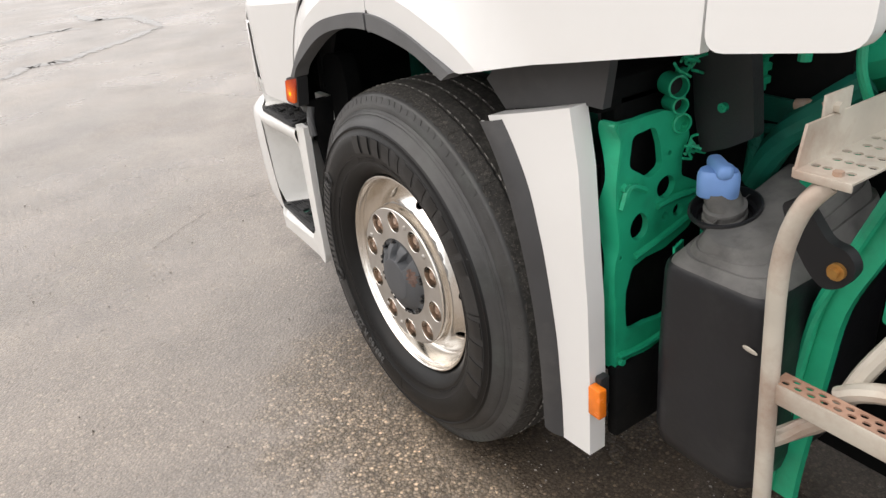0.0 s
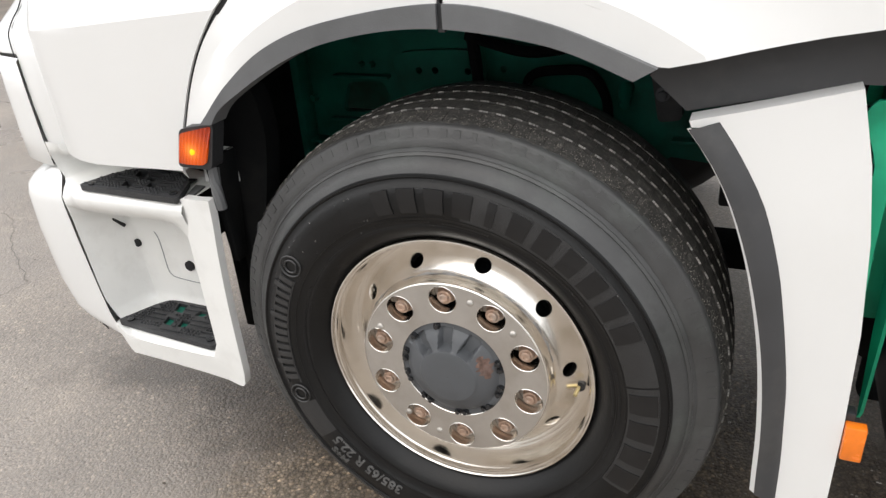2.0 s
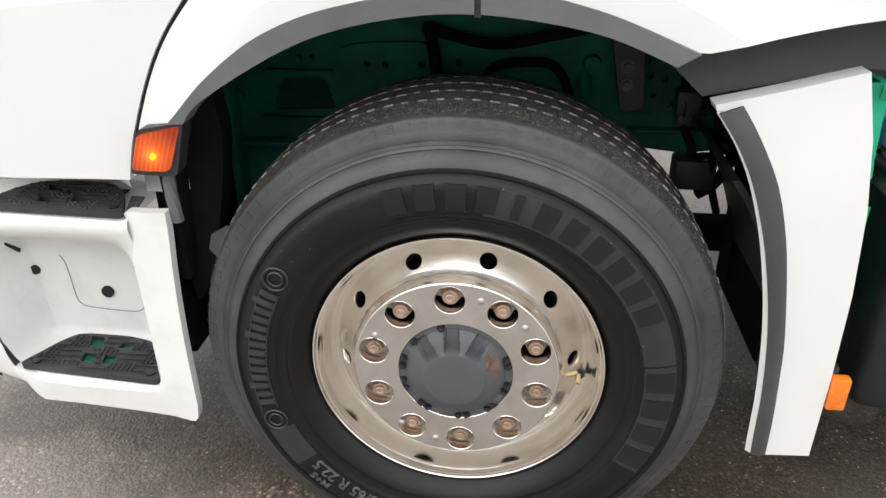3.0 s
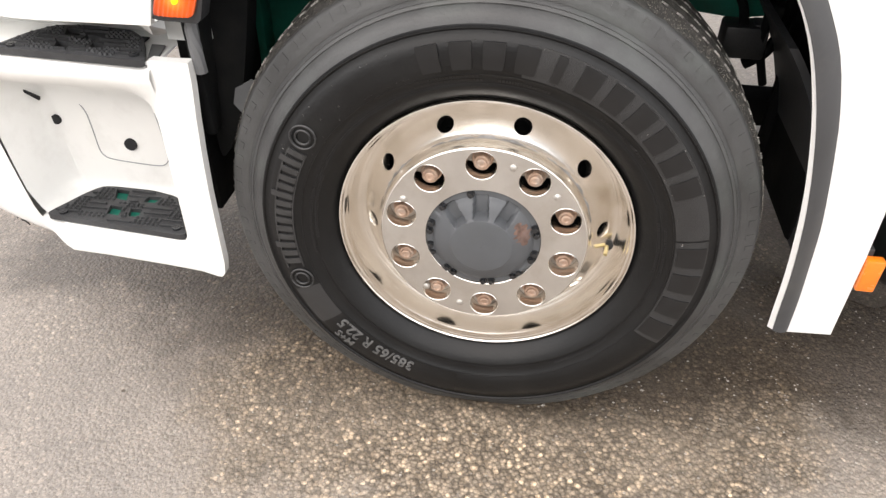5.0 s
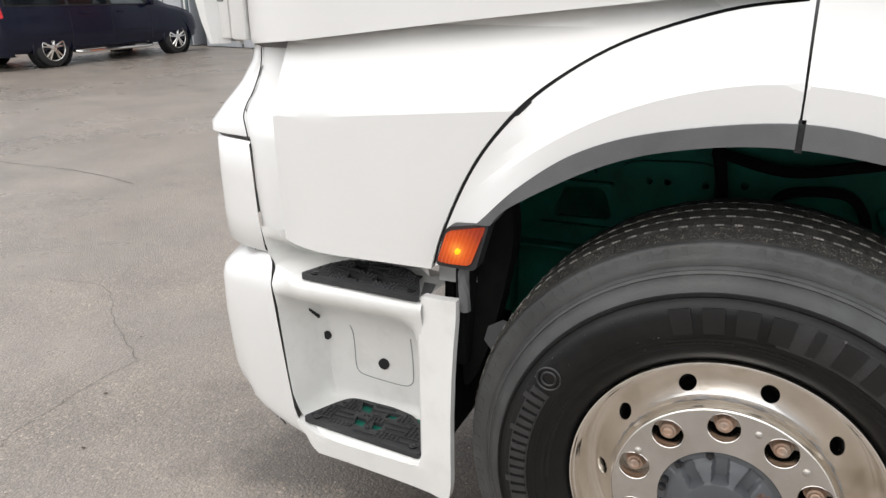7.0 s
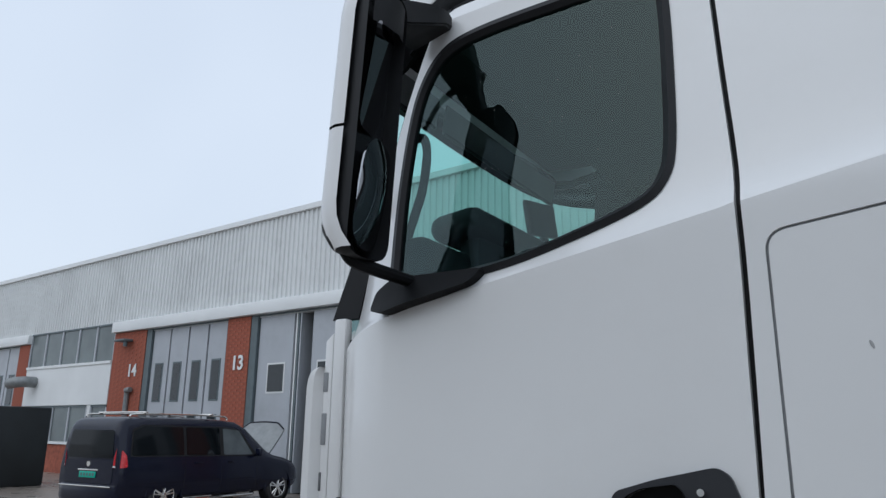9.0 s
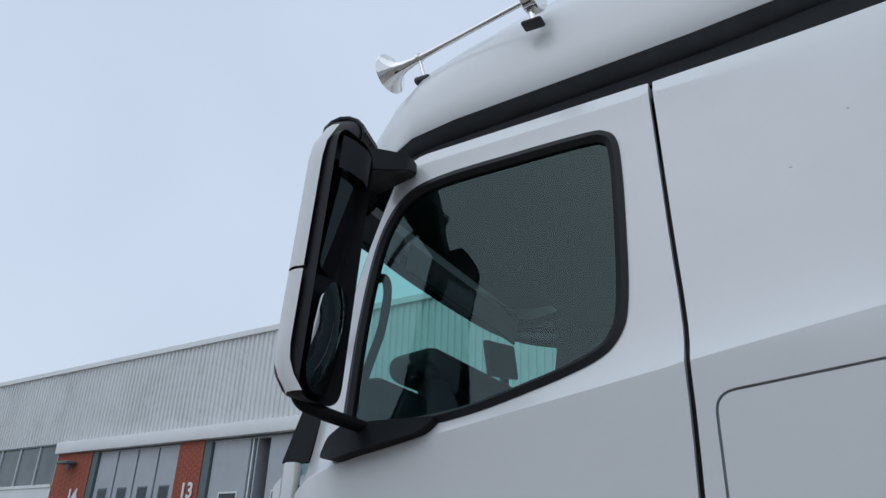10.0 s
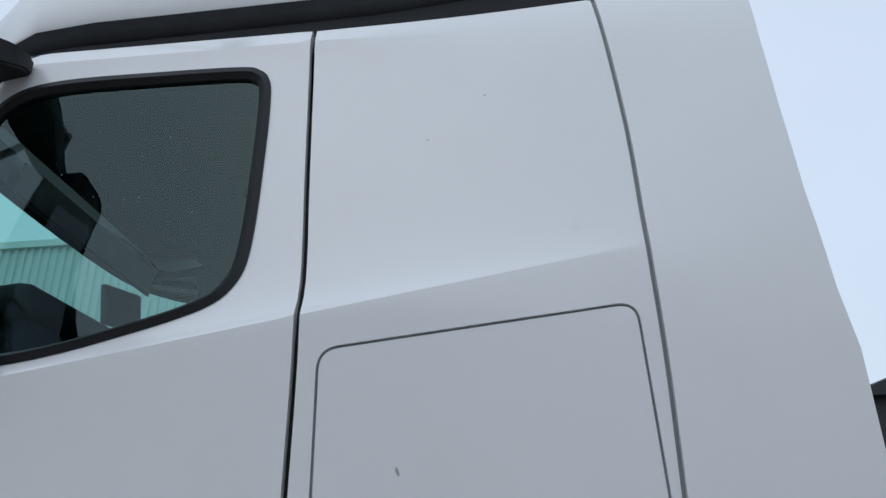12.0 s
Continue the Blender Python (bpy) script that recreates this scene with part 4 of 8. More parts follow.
    box(bm, (-1.15, 0.25, 1.36), (0.74, far - 0.25, 1.42))
    part("cab_floor", bm, DARK, truck)


# ---------------- truck: cabin ----------------
def build_cabin():
    bm = bmesh.new()
    box(bm, (-0.90, 0.24, 2.985), (0.72, 2 * YC - 0.24, 3.01), 0.01)
    part("headliner", bm, CABIN, truck, "dark cabin headliner")
    bm = bmesh.new()
    box(bm, (-1.24, 0.40, 3.09), (-0.88, 2 * YC - 0.40, 3.13), 0.02)
    part("overhead_shelf", bm, CABIN, truck, "dark shelf above the windscreen")
    bm = sheet([(-1.045, 2.775), (-0.60, 2.775), (-0.60, 3.20), (-1.14, 3.20), (-1.03, 2.885)], lambda x, z: 2.17, 0.02, step=0)
    part("far_header", bm, CABIN, truck, "dark lining over the far door")
    # two pale sun blinds rolled part of the way down behind the glass
    for y0, y1 in ((0.50, 0.78), (0.84, 1.98)):
        bm = bmesh.new()
        box(bm, (-0.006, y0, 0.0), (0.006, y1, 0.125), 0.004, Matrix.Translation((-1.205, 0, 2.885)) @ pose(0, 0, 0, 0, 8, 0))
        blind = part("sun_blind", bm, CABIN_LIGHT, truck, "pale grey sun blind behind the windscreen")
        bm = bmesh.new()
        rod(bm, (-1.203, y0 + 0.01, 2.885), (-1.203, y1 - 0.01, 2.885), 0.008, segs=10)
        part("blind_bar", bm, CABIN, blind)
    bm = bmesh.new()
    box(bm, (-1.36, 0.50, 1.42), (-0.95, 2 * YC - 0.42, 2.30), 0.05, segs=3)
    box(bm, (-1.02, 0.30, 1.60), (-0.93, 0.62, 2.29), 0.03)
    box(bm, (-0.99, 0.60, 1.90), (-0.90, 1.40, 2.38), 0.03)
    part("dashboard", bm, CABIN, truck, "dark dashboard")
    bm = bmesh.new()
    box(bm, (-0.14, -0.26, -0.05), (0.07, 0.62, 0.05), 0.045, Matrix.Translation((-0.93, 0.78, 2.395)) @ pose(0, 0, 0, 1.0, -8, 0), 3)
    part("instrument_hood", bm, CABIN, truck, "dark rounded instrument hood")
    bm = bmesh.new()
    ring = [Vector((0, 0.225 * math.sin(a), 0.225 * math.cos(a))) for a in [2 * math.pi * i / 24 for i in range(25)]]
    m = Matrix.Translation((-0.62, 0.76, 2.10)) @ pose(0, 0, 0, 0, 66, 0)
    tube(bm, [m @ p for p in ring], 0.021, 8, 2)
    box(bm, (-0.03, -0.20, -0.04), (0.01, 0.20, 0.04), 0.018, m)
    box(bm, (-0.05, -0.08, -0.10), (0.02, 0.08, 0.07), 0.03, m)
    rod(bm, m @ Vector((0, 0, 0)), m @ Vector((-0.25, 0, -0.1)), 0.05)
    part("steering_wheel", bm, BLACK, truck, "black steering wheel")
    # flat screen on a short arm at the middle of the dashboard
    bm = bmesh.new()
    box(bm, (-0.012, -0.15, -0.075), (0.012, 0.15, 0.075), 0.011, Matrix.Translation((-0.93, 1.20, 2.565)) @ pose(0, 0, 0, 10, -4, 0), 3)
    display = part("display_screen", bm, BLACK, truck, "black display screen on the dashboard")
    bm = bmesh.new()
    tube(bm, [(-0.95, 1.28, 2.36), (-0.945, 1.27, 2.44), (-0.94, 1.25, 2.52)], 0.020, 8)
    part("display_arm", bm, BLACK, display)
    bm = bmesh.new()
    box(bm, (-0.35, 0.38, 1.42), (0.15, 0.95, 1.95), 0.07)
    box(bm, (0.10, 0.40, 1.85), (0.26, 0.92, 2.55), 0.06, pose(0, 0, 0))
    box(bm, (0.14, 0.54, 2.52), (0.25, 0.80, 2.74), 0.05)
    part("driver_seat", bm, CABIN, truck, "dark driver seat with headrest")
    bm = bmesh.new()
    box(bm, (-0.35, 1.52, 1.42), (0.15, 2.06, 1.92), 0.07)
    box(bm, (0.10, 1.54, 1.85), (0.26, 2.04, 2.6), 0.06)
    part("passenger_seat", bm, CABIN, truck, "dark passenger seat")
    bm = bmesh.new()
    tube(bm, [(-1.06, 0.36, 2.20), (-1.02, 0.33, 2.28), (-0.992, 0.33, 2.362), (-0.962, 0.33, 2.454), (-0.949, 0.33, 2.571), (-0.967, 0.33, 2.629), (-1.017, 0.34, 2.628)], 0.015, 8, 5)
    part("grab_handle", bm, CABIN, truck, "dark grab handle on the pillar")


# ---------------- truck: lower side ----------------
FENDER_LINE = smooth_line([(-0.575, 0.885), (-0.552, 0.96), (-0.499, 1.078), (-0.44, 1.165), (-0.359, 1.247), (-0.233, 1.325), (-0.078, 1.377), (0.036, 1.393)], 6)
ARCH_OUT = smooth_line([(-0.470, 0.996), (-0.455, 1.011), (-0.387, 1.078), (-0.287, 1.147), (-0.155, 1.192), (0.053, 1.219), (0.227, 1.189), (0.385, 1.127)], 8)
ARCH_IN = smooth_line([(-0.441, 0.998), (-0.397, 1.042), (-0.241, 1.129), (-0.103, 1.169), (0.05, 1.181), (0.227, 1.156), (0.352, 1.108)], 8)


def lower_y(x, z):
    """Swept panel under the door: hollow at the top, swelling out to a crease, upright below it."""
    zc, zt = 1.243 + 0.09 * x, 1.40 + 0.10 * x
    y = 0.0
    if z > zc:
        t = min(1, (z - zc) / (zt - zc))
        y += 0.075 * (0.6 * t + 0.4 * t * t)
    else:
        y += 0.02 * (zc - z)
    if x < -0.80:
        y += 0.11 * ((-0.80 - x) / 0.25) ** 2
    return y


def fold_r(x):
    """Distance of the fender's fold from the middle of the arch."""
    return 0.725 + 0.03 * max(0.0, min(1.0, (x + 0.435) / 0.43))


def fender_y(x, z):
    """Swells out to the arch edge; low down it meets the door panel flush along their seam."""
    r = math.hypot(x - 0.02, z - 0.52)
    t = max(0.0, min(1.0, (r - fold_r(x)) / 0.13))
    y = -0.030 + 0.055 * t * (1.5 - 0.5 * t)
    if x < -0.2:
        d = min(math.hypot(x - p[0], z - p[1]) for p in FENDER_LINE)
        f, w = min(1.0, d / 0.10), max(0.0, min(1.0, (1.24 - z) / 0.14))
        y += w * w * (3 - 2 * w) * (1 - f * f * (3 - 2 * f)) * (lower_y(x, z) + 0.001 - y)
    return y


def build_lower_side():
    line = [(x - 0.0045, z + 0.0025) for x, z in FENDER_LINE]
    outline = [(-0.985, 0.868), (-0.985, 0.96), (-0.988, 1.15), (-0.985, 1.22), (-0.98, 1.312)] + [(-0.5, 1.376), (-0.2, 1.410), (0.0, 1.432), (0.031, 1.436)] + [p for p in line[::-1] if p[0] < 0.0325] + [(-0.582, 0.876)]
    zl = [[(x, 1.243 + 0.09 * x + d) for x in [-0.97 + 0.05 * i for i in range(20)]] for d in (-0.015, 0.0, 0.02)]
    part("lower_door_panel", sheet(outline, lower_y, 0.02, step=0.045, lines=zl), WHITE, truck, "white swept panel below the door", sharp=13)
    bm = sheet([(-0.98, 1.27), (-0.98, 1.33), (0.03, 1.42), (0.03, 1.36)], lambda x, z: 0.17, 0.02, step=0)
    part("sill_gap", bm, GAP, truck)
    bm = sheet([(-0.62, 0.9), (-0.60, 1.05), (-0.45, 1.26), (-0.25, 1.37), (0.03, 1.41), (0.03, 1.36), (-0.2, 1.31), (-0.40, 1.18), (-0.50, 1.02), (-0.53, 0.9)], lambda x, z: 0.115, 0.01, step=0)
    part("fender_gap", bm, GAP, truck)
    # dark strip added behind the edge so the seam reads as a gap
    strip = [(x - 0.012, z + 0.007) for x, z in FENDER_LINE] + [(x + 0.0045, z - 0.003) for x, z in FENDER_LINE[::-1]]
    part("seam_dark_strip", sheet(strip, lambda x, z: lower_y(x, z) + 0.006, 0.004, step=0), GAP, truck, "dark strip added to draw the fender seam")
    # front half of the fender, and the longer rear half
    turns = [-1.1 + 0.05 * i for i in range(37)]
    arcs = [[(0.02 + (fold_r(0.02 + 0.74 * math.sin(a)) + d) * math.sin(a), 0.52 + (fold_r(0.02 + 0.74 * math.sin(a)) + d) * math.cos(a)) for a in turns] for d in (-0.012, 0.0, 0.012, 0.03, 0.055)]
    left = [p for p in ARCH_OUT if p[0] < 0.045]
    outline = [(x + 0.0015, z - 0.0012) for x, z in FENDER_LINE] + [(0.0465, 1.408), (0.0468, 1.36), (0.047, 1.33), (0.0475, 1.295), (0.0475, 1.28), (0.048, 1.265), (0.048, 1.24), (0.048, 1.219)] + [(p[0], p[1]) for p in left[::-1]] + [(-0.53, 0.90)]
    part("front_fender", sheet(outline, fender_y, 0.02, step=0.04, lines=arcs), WHITE, truck, "white fender ahead of the cab joint", sharp=13)
    right = [p for p in ARCH_OUT if p[0] > 0.06]
    outline = [(0.0515, 1.219), (0.0515, 1.24), (0.0515, 1.265), (0.0515, 1.28), (0.0515, 1.295), (0.0515, 1.33), (0.0515, 1.36), (0.0515, 1.4205), (0.2, 1.4215), (0.35, 1.4225), (0.5, 1.4235), (0.955, 1.430), (0.955, 1.228), (0.60, 1.166), (0.40, 1.126)] + [(p[0], p[1]) for p in right[::-1]]

    def rear_y(x, z):
        return fender_y(x, z) if x < 0.3 else fender_y(x, z) * max(0, 1 - (x - 0.3) / 0.4) + (0.02 + 0.06 * (z - 1.2)) * min(1, (x - 0.3) / 0.4) - 0.02 * max(0.0, min(1.0, (x - 0.35) / 0.3))
    part("rear_fender", sheet(outline, rear_y, 0.02, step=0.05, lines=arcs), WHITE, truck, "white fender behind the cab joint", sharp=13)
    bm = sheet(rounded([(0.963, 1.43), (1.185, 1.43), (1.185, 1.258), (0.963, 1.23)], 0.035), lambda x, z: -0.005 + 0.06 * (z - 1.2), 0.03, step=0)
    part("deflector_foot", bm, WHITE, truck, "white rounded foot of the side deflector")
    # arch trim in two lengths
    for name, keep in (("arch_trim", lambda x: x <= 0.047), ("arch_trim", lambda x: x >= 0.057)):
        o = [p for p in ARCH_OUT if keep(p[0])]
        cut = 0.047 if keep(0.0) else 0.057
        o = o + [(cut, 1.219)] if keep(0.0) else [(cut, 1.219)] + o
        i_ = [p for p in ARCH_IN if keep(p[0])]
        i_ = i_ + [(cut, 1.181)] if keep(0.0) else [(cut, 1.181)] + i_
        out = [(p[0], p[1]) for p in o] + [(p[0], p[1]) for p in i_[::-1]]
        part(name, sheet(out, lambda x, z: -0.037, 0.045, step=0), GREY_TRIM, truck, "dark grey plastic wheel arch edge")
    bm = sheet([(0.0465, 1.175), (0.0465, 1.225), (0.0575, 1.225), (0.0575, 1.175)], lambda x, z: -0.03, 0.01, step=0)
    part("trim_joint", bm, BLACK, truck)
    bm = sheet([(0.04, 1.20), (0.04, 1.42), (0.06, 1.42), (0.06, 1.20)], lambda x, z: 0.0 + 0.03 * (z > 1.3), 0.01, step=0)
    part("fender_joint", bm, GREY_TRIM, truck)

    # side turn lamp
    o = [(-0.552, 0.910), (-0.529, 0.975), (-0.450, 0.993), (-0.481, 0.911)]
    lamp = part("side_turn_lamp", sheet(rounded([(-0.557, 0.901), (-0.533, 0.982), (-0.444, 0.999), (-0.472, 0.899)], 0.012), lambda x, z: -0.028, 0.035, step=0), BLACK, truck, "black lamp housing")
    bm = sheet(rounded(o, 0.010), lambda x, z: -0.0365 + 2.2 * (x + 0.51) ** 2 + 0.0022 * abs(math.sin(math.pi * (x - 0.35 * z) / 0.0085)), 0.012, step=0.0022)
    part("lens", bm, LENS, lamp, "lit orange ribbed lens")
    bm = bmesh.new()
    bmesh.ops.create_icosphere(bm, subdivisions=2, radius=0.0075, matrix=Matrix.Translation((-0.506, -0.0340, 0.938)) @ pose(0, 0, 0, 0, 35, 0) @ Matrix.Diagonal((0.8, 0.5, 1.1, 1)))
    part("bulb", bm, BULB, lamp, "lit bulb behind the lens")


# ---------------- truck: entry steps and bumper ----------------
def seam_x(z):
    """Line of the joint between the corner pieces and the step moulding."""
    pts = ((0.35, -0.940), (0.405, -0.958), (0.428, -0.970), (0.711, -0.997), (0.795, -1.014), (0.828, -1.038), (0.875, -1.050), (1.0, -1.060), (1.10, -1.068), (1.125, -1.085), (1.15, -1.103), (1.3, -1.105))
    for (za, xa), (zb, xb) in zip(pts, pts[1:]):
        if z <= zb:
            return xa + (xb - xa) * max(0, (z - za)) / (zb - za)
    return -1.105


def build_steps():
    back = 0.158

    def grid_part(name, rows, material, label, sharp=50):
        bm = bmesh.new()
        vs = [[bm.verts.new(p) for p in row] for row in rows]
        for a, b in zip(vs, vs[1:]):
            for i in range(len(a) - 1):
                bm.faces.new((a[i], a[i + 1], b[i + 1], b[i]))
        return part(name, bm, material, truck, label, sharp=sharp)

    def ease(t):
        t = max(0.0, min(1.0, t))
        return t * t * (3 - 2 * t)
    # one white moulding: rim, upper ledge, well and lower ledge in a single sweep
    prof = [(0.892, 0.040), (0.880, 0.044), (0.866, 0.060), (0.845, 0.100), (0.825, 0.135), (0.812, 0.150), (0.804, 0.156), (0.801, 0.150), (0.8005, 0.03), (0.800, 0.004), (0.794, -0.006), (0.782, -0.010),
            (0.765, -0.006), (0.745, 0.010), (0.715, 0.075), (0.690, 0.125), (0.665, 0.148), (0.62, back), (0.54, back), (0.48, back), (0.445, 0.157), (0.425, 0.152), (0.415, 0.140), (0.411, 0.12), (0.410, 0.02),
            (0.409, 0.004), (0.403, -0.004), (0.392, -0.006)]
    rows = []
    for z, y in prof:
        row = []
        for i in range(25):
            xl = seam_x(z) + 0.004
            x = xl + (-0.600 - xl) * i / 24
            front = 0.026 + 0.036 * ease((z - 0.76) / 0.05) + 0.02 * ease((0.50 - z) / 0.1)
            yy = y + (front - y) * ease((xl + 0.022 - x) / 0.022) if y > front else y + (front - y) * ease((xl + 0.10 - x) / 0.10)
            if z < 0.77 and y > 0.0:
                yy += (0.0 - yy) * ease((x + 0.69) / 0.085) ** 1.3 * 0.98
            elif z > 0.806:
                yy += (0.02 - yy) * ease((x + 0.68) / 0.10) * ease((z - 0.806) / 0.05)
            if z > 0.83 and x > -0.985:
                yy = max(yy, lower_y(x, 0.868) + 0.024)
            row.append((x, yy, z))
        rows.append(row)
    well = grid_part("step_well", rows, WHITE_STEP, "white moulded step well with two ledges", 60)
    for x, z, r in ((-0.946, 0.586, 0.011), (-0.785, 0.539, 0.014)):
        bm = bmesh.new()
        rod(bm, (x, back - 0.006, z), (x, back + 0.03, z), r, segs=18)
        part("bolt_hole", bm, GAP, well)
    bm = bmesh.new()
    box(bm, (-0.02, -0.010, -0.003), (0.02, 0.02, 0.003), 0.002, Matrix.Translation((-0.970, 0.136, 0.655)) @ pose(0, 0, 0, 0, 46, 35))
    part("slot", bm, GAP, well)
    # pressed outline of a cover in the well
    line = smooth_line([(-0.885, 0.635), (-0.872, 0.61), (-0.868, 0.57), (-0.866, 0.52), (-0.858, 0.502), (-0.84, 0.495), (-0.78, 0.490), (-0.73, 0.489), (-0.712, 0.497), (-0.705, 0.514), (-0.706, 0.57), (-0.711, 0.621)], 4)
    bm = bmesh.new()

    def well_y(x):
        return back + (0.0 - back) * ease((x + 0.69) / 0.085) ** 1.3
    tube(bm, [(p.x, well_y(p.x) - 0.0006, p.y) for p in [Vector((q[0], q[1], 0)) for q in line]], 0.0013, 5, 1)
    part("cover_line", bm, JOINT_GREY, well)
    # thin upright post at the wheel side and the skirt under the lower step, one moulding
    o = [(-0.612, 0.806), (-0.600, 0.813), (-0.556, 0.816), (-0.521, 0.818), (-0.5225, 0.77), (-0.528, 0.700), (-0.532, 0.626), (-0.5345, 0.54), (-0.5345, 0.46), (-0.534, 0.40), (-0.534, 0.365), (-0.538, 0.335), (-0.545, 0.326),
         (-0.555, 0.326), (-0.665, 0.338), (-0.80, 0.349), (-0.885, 0.353), (-0.905, 0.356), (-0.918, 0.364), (-0.932, 0.380), (-0.955, 0.388), (-0.968, 0.400), (-0.964, 0.409), (-0.80, 0.400), (-0.640, 0.396), (-0.614, 0.400), (-0.608, 0.43), (-0.610, 0.6)]

    def post_y(x, z):
        y = -0.007 + 0.010 * ease((-0.575 - x) / 0.035) * ease((z - 0.40) / 0.03) + 0.10 * max(0.0, 0.395 - z) * ease((x + 0.56) / -0.04)
        return y + 0.45 * max(0.0, -0.885 - x)
    part("step_skirt", sheet(o, post_y, 0.022, step=0.035), WHITE_STEP, truck, "white step post and skirt beside the wheel", sharp=50)
    bm = bmesh.new()
    o = [(-0.640, 0.093), (-0.613, 0.093), (-0.597, 0.02), (-0.606, -0.002)]
    lo, hi = [bm.verts.new((x, y, 0.800)) for x, y in o], [bm.verts.new((x, y, 0.8045)) for x, y in o]
    bm.faces.new(hi)
    for i in range(4):
        bm.faces.new((lo[i], lo[(i + 1) % 4], hi[(i + 1) % 4], hi[i]))
    part("step_pocket", bm, GREY_TRIM, truck, "grey grille beside the upper step")
    bm = sheet([(-0.600, 0.82), (-0.600, 0.90), (-0.52, 0.90), (-0.52, 0.82)], lambda x, z: 0.085, 0.02, step=0)
    part("step_closing", bm, WHITE_STEP, truck)

    # two tread plates with studs, ribs and cut-outs
    def tread(z, outline, cuts, green):
        o = rounded(outline, 0.016)
        bm = sheet(o, lambda x, y: 0.0, 0.013, cuts, 0)
        for v in bm.verts:
            v.co = Vector((v.co.x, v.co.z, z - v.co.y + 0.013))
        plate = part("step_tread", bm, TREAD_PLATE, truck, "black studded step tread with cut-outs")
        loop = [(p[0], p[1]) for p in o]
        x0, x1 = min(p[0] for p in loop), max(p[0] for p in loop)
        y0, y1 = min(p[1] for p in loop), max(p[1] for p in loop)
        grown = [[(sum(p[0] for p in c) / 4 + (q[0] - sum(p[0] for p in c) / 4) * 1.35, sum(p[1] for p in c) / 4 + (q[1] - sum(p[1] for p in c) / 4) * 1.35) for q in c] for c in cuts]
        edge = [(p[0], p[1]) for p in inset(loop, 0.010)]
        bm = bmesh.new()
        nx, ny = 30, 16
        for i in range(nx):
            for j in range(ny):
                x, y = x0 + (x1 - x0) * (i + 0.5) / nx, y0 + (y1 - y0) * (j + 0.5) / ny
                if not inside((x, y), edge) or any(inside((x, y), g) for g in grown):
                    continue
                if (i // 6 + j // 5) % 2:
                    bmesh.ops.create_cone(bm, cap_ends=True, segments=6, radius1=0.0038, radius2=0.0024, depth=0.005, matrix=Matrix.Translation((x, y, z + 0.0155)))
                elif j % 2 == 0:
                    box(bm, (x - 0.0055, y - 0.0016, z + 0.012), (x + 0.0055, y + 0.0016, z + 0.0175))
        tagged(part("stud", bm, TREAD_PLATE, plate, smooth=False), kind="stuff")
        for p in ((x0 + 0.032, outline[0][1] + 0.012), (x1 - 0.024, outline[1][1] + 0.022)):
            bm = bmesh.new()
            rod(bm, (p[0], p[1], z + 0.012), (p[0], p[1], z + 0.0175), 0.0095, segs=14)
            rod(bm, (p[0], p[1], z + 0.0175), (p[0], p[1], z + 0.0182), 0.0045, segs=6)
            part("tread_bolt", bm, BLACK_GLOSS, plate)
        # slab under the cut-outs; the darker green carries the shade there
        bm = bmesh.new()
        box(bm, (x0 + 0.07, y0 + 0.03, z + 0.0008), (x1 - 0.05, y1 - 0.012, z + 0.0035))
        part("bracket", bm, GREEN_SHADED if green else GAP, plate, "green bracket under the tread" if green else "")
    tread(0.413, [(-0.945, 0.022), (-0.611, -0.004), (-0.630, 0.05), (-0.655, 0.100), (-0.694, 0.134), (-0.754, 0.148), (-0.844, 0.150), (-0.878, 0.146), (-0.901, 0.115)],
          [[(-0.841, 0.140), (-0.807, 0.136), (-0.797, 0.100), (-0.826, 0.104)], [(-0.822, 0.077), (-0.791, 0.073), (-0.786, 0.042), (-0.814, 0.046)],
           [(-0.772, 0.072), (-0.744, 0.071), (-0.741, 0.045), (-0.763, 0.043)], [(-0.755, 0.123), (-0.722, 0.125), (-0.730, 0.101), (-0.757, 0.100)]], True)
    tread(0.8035, [(-0.907, 0.002), (-0.602, -0.010), (-0.625, 0.04), (-0.650, 0.088), (-0.694, 0.125), (-0.782, 0.132), (-0.850, 0.122), (-0.880, 0.080)],
          [[(-0.820, 0.112), (-0.784, 0.108), (-0.776, 0.078), (-0.806, 0.080)], [(-0.804, 0.052), (-0.771, 0.044), (-0.766, 0.018), (-0.793, 0.021)],
           [(-0.763, 0.086), (-0.731, 0.080), (-0.736, 0.062), (-0.765, 0.066)], [(-0.735, 0.055), (-0.71, 0.05), (-0.70, 0.03), (-0.728, 0.032)]], False)


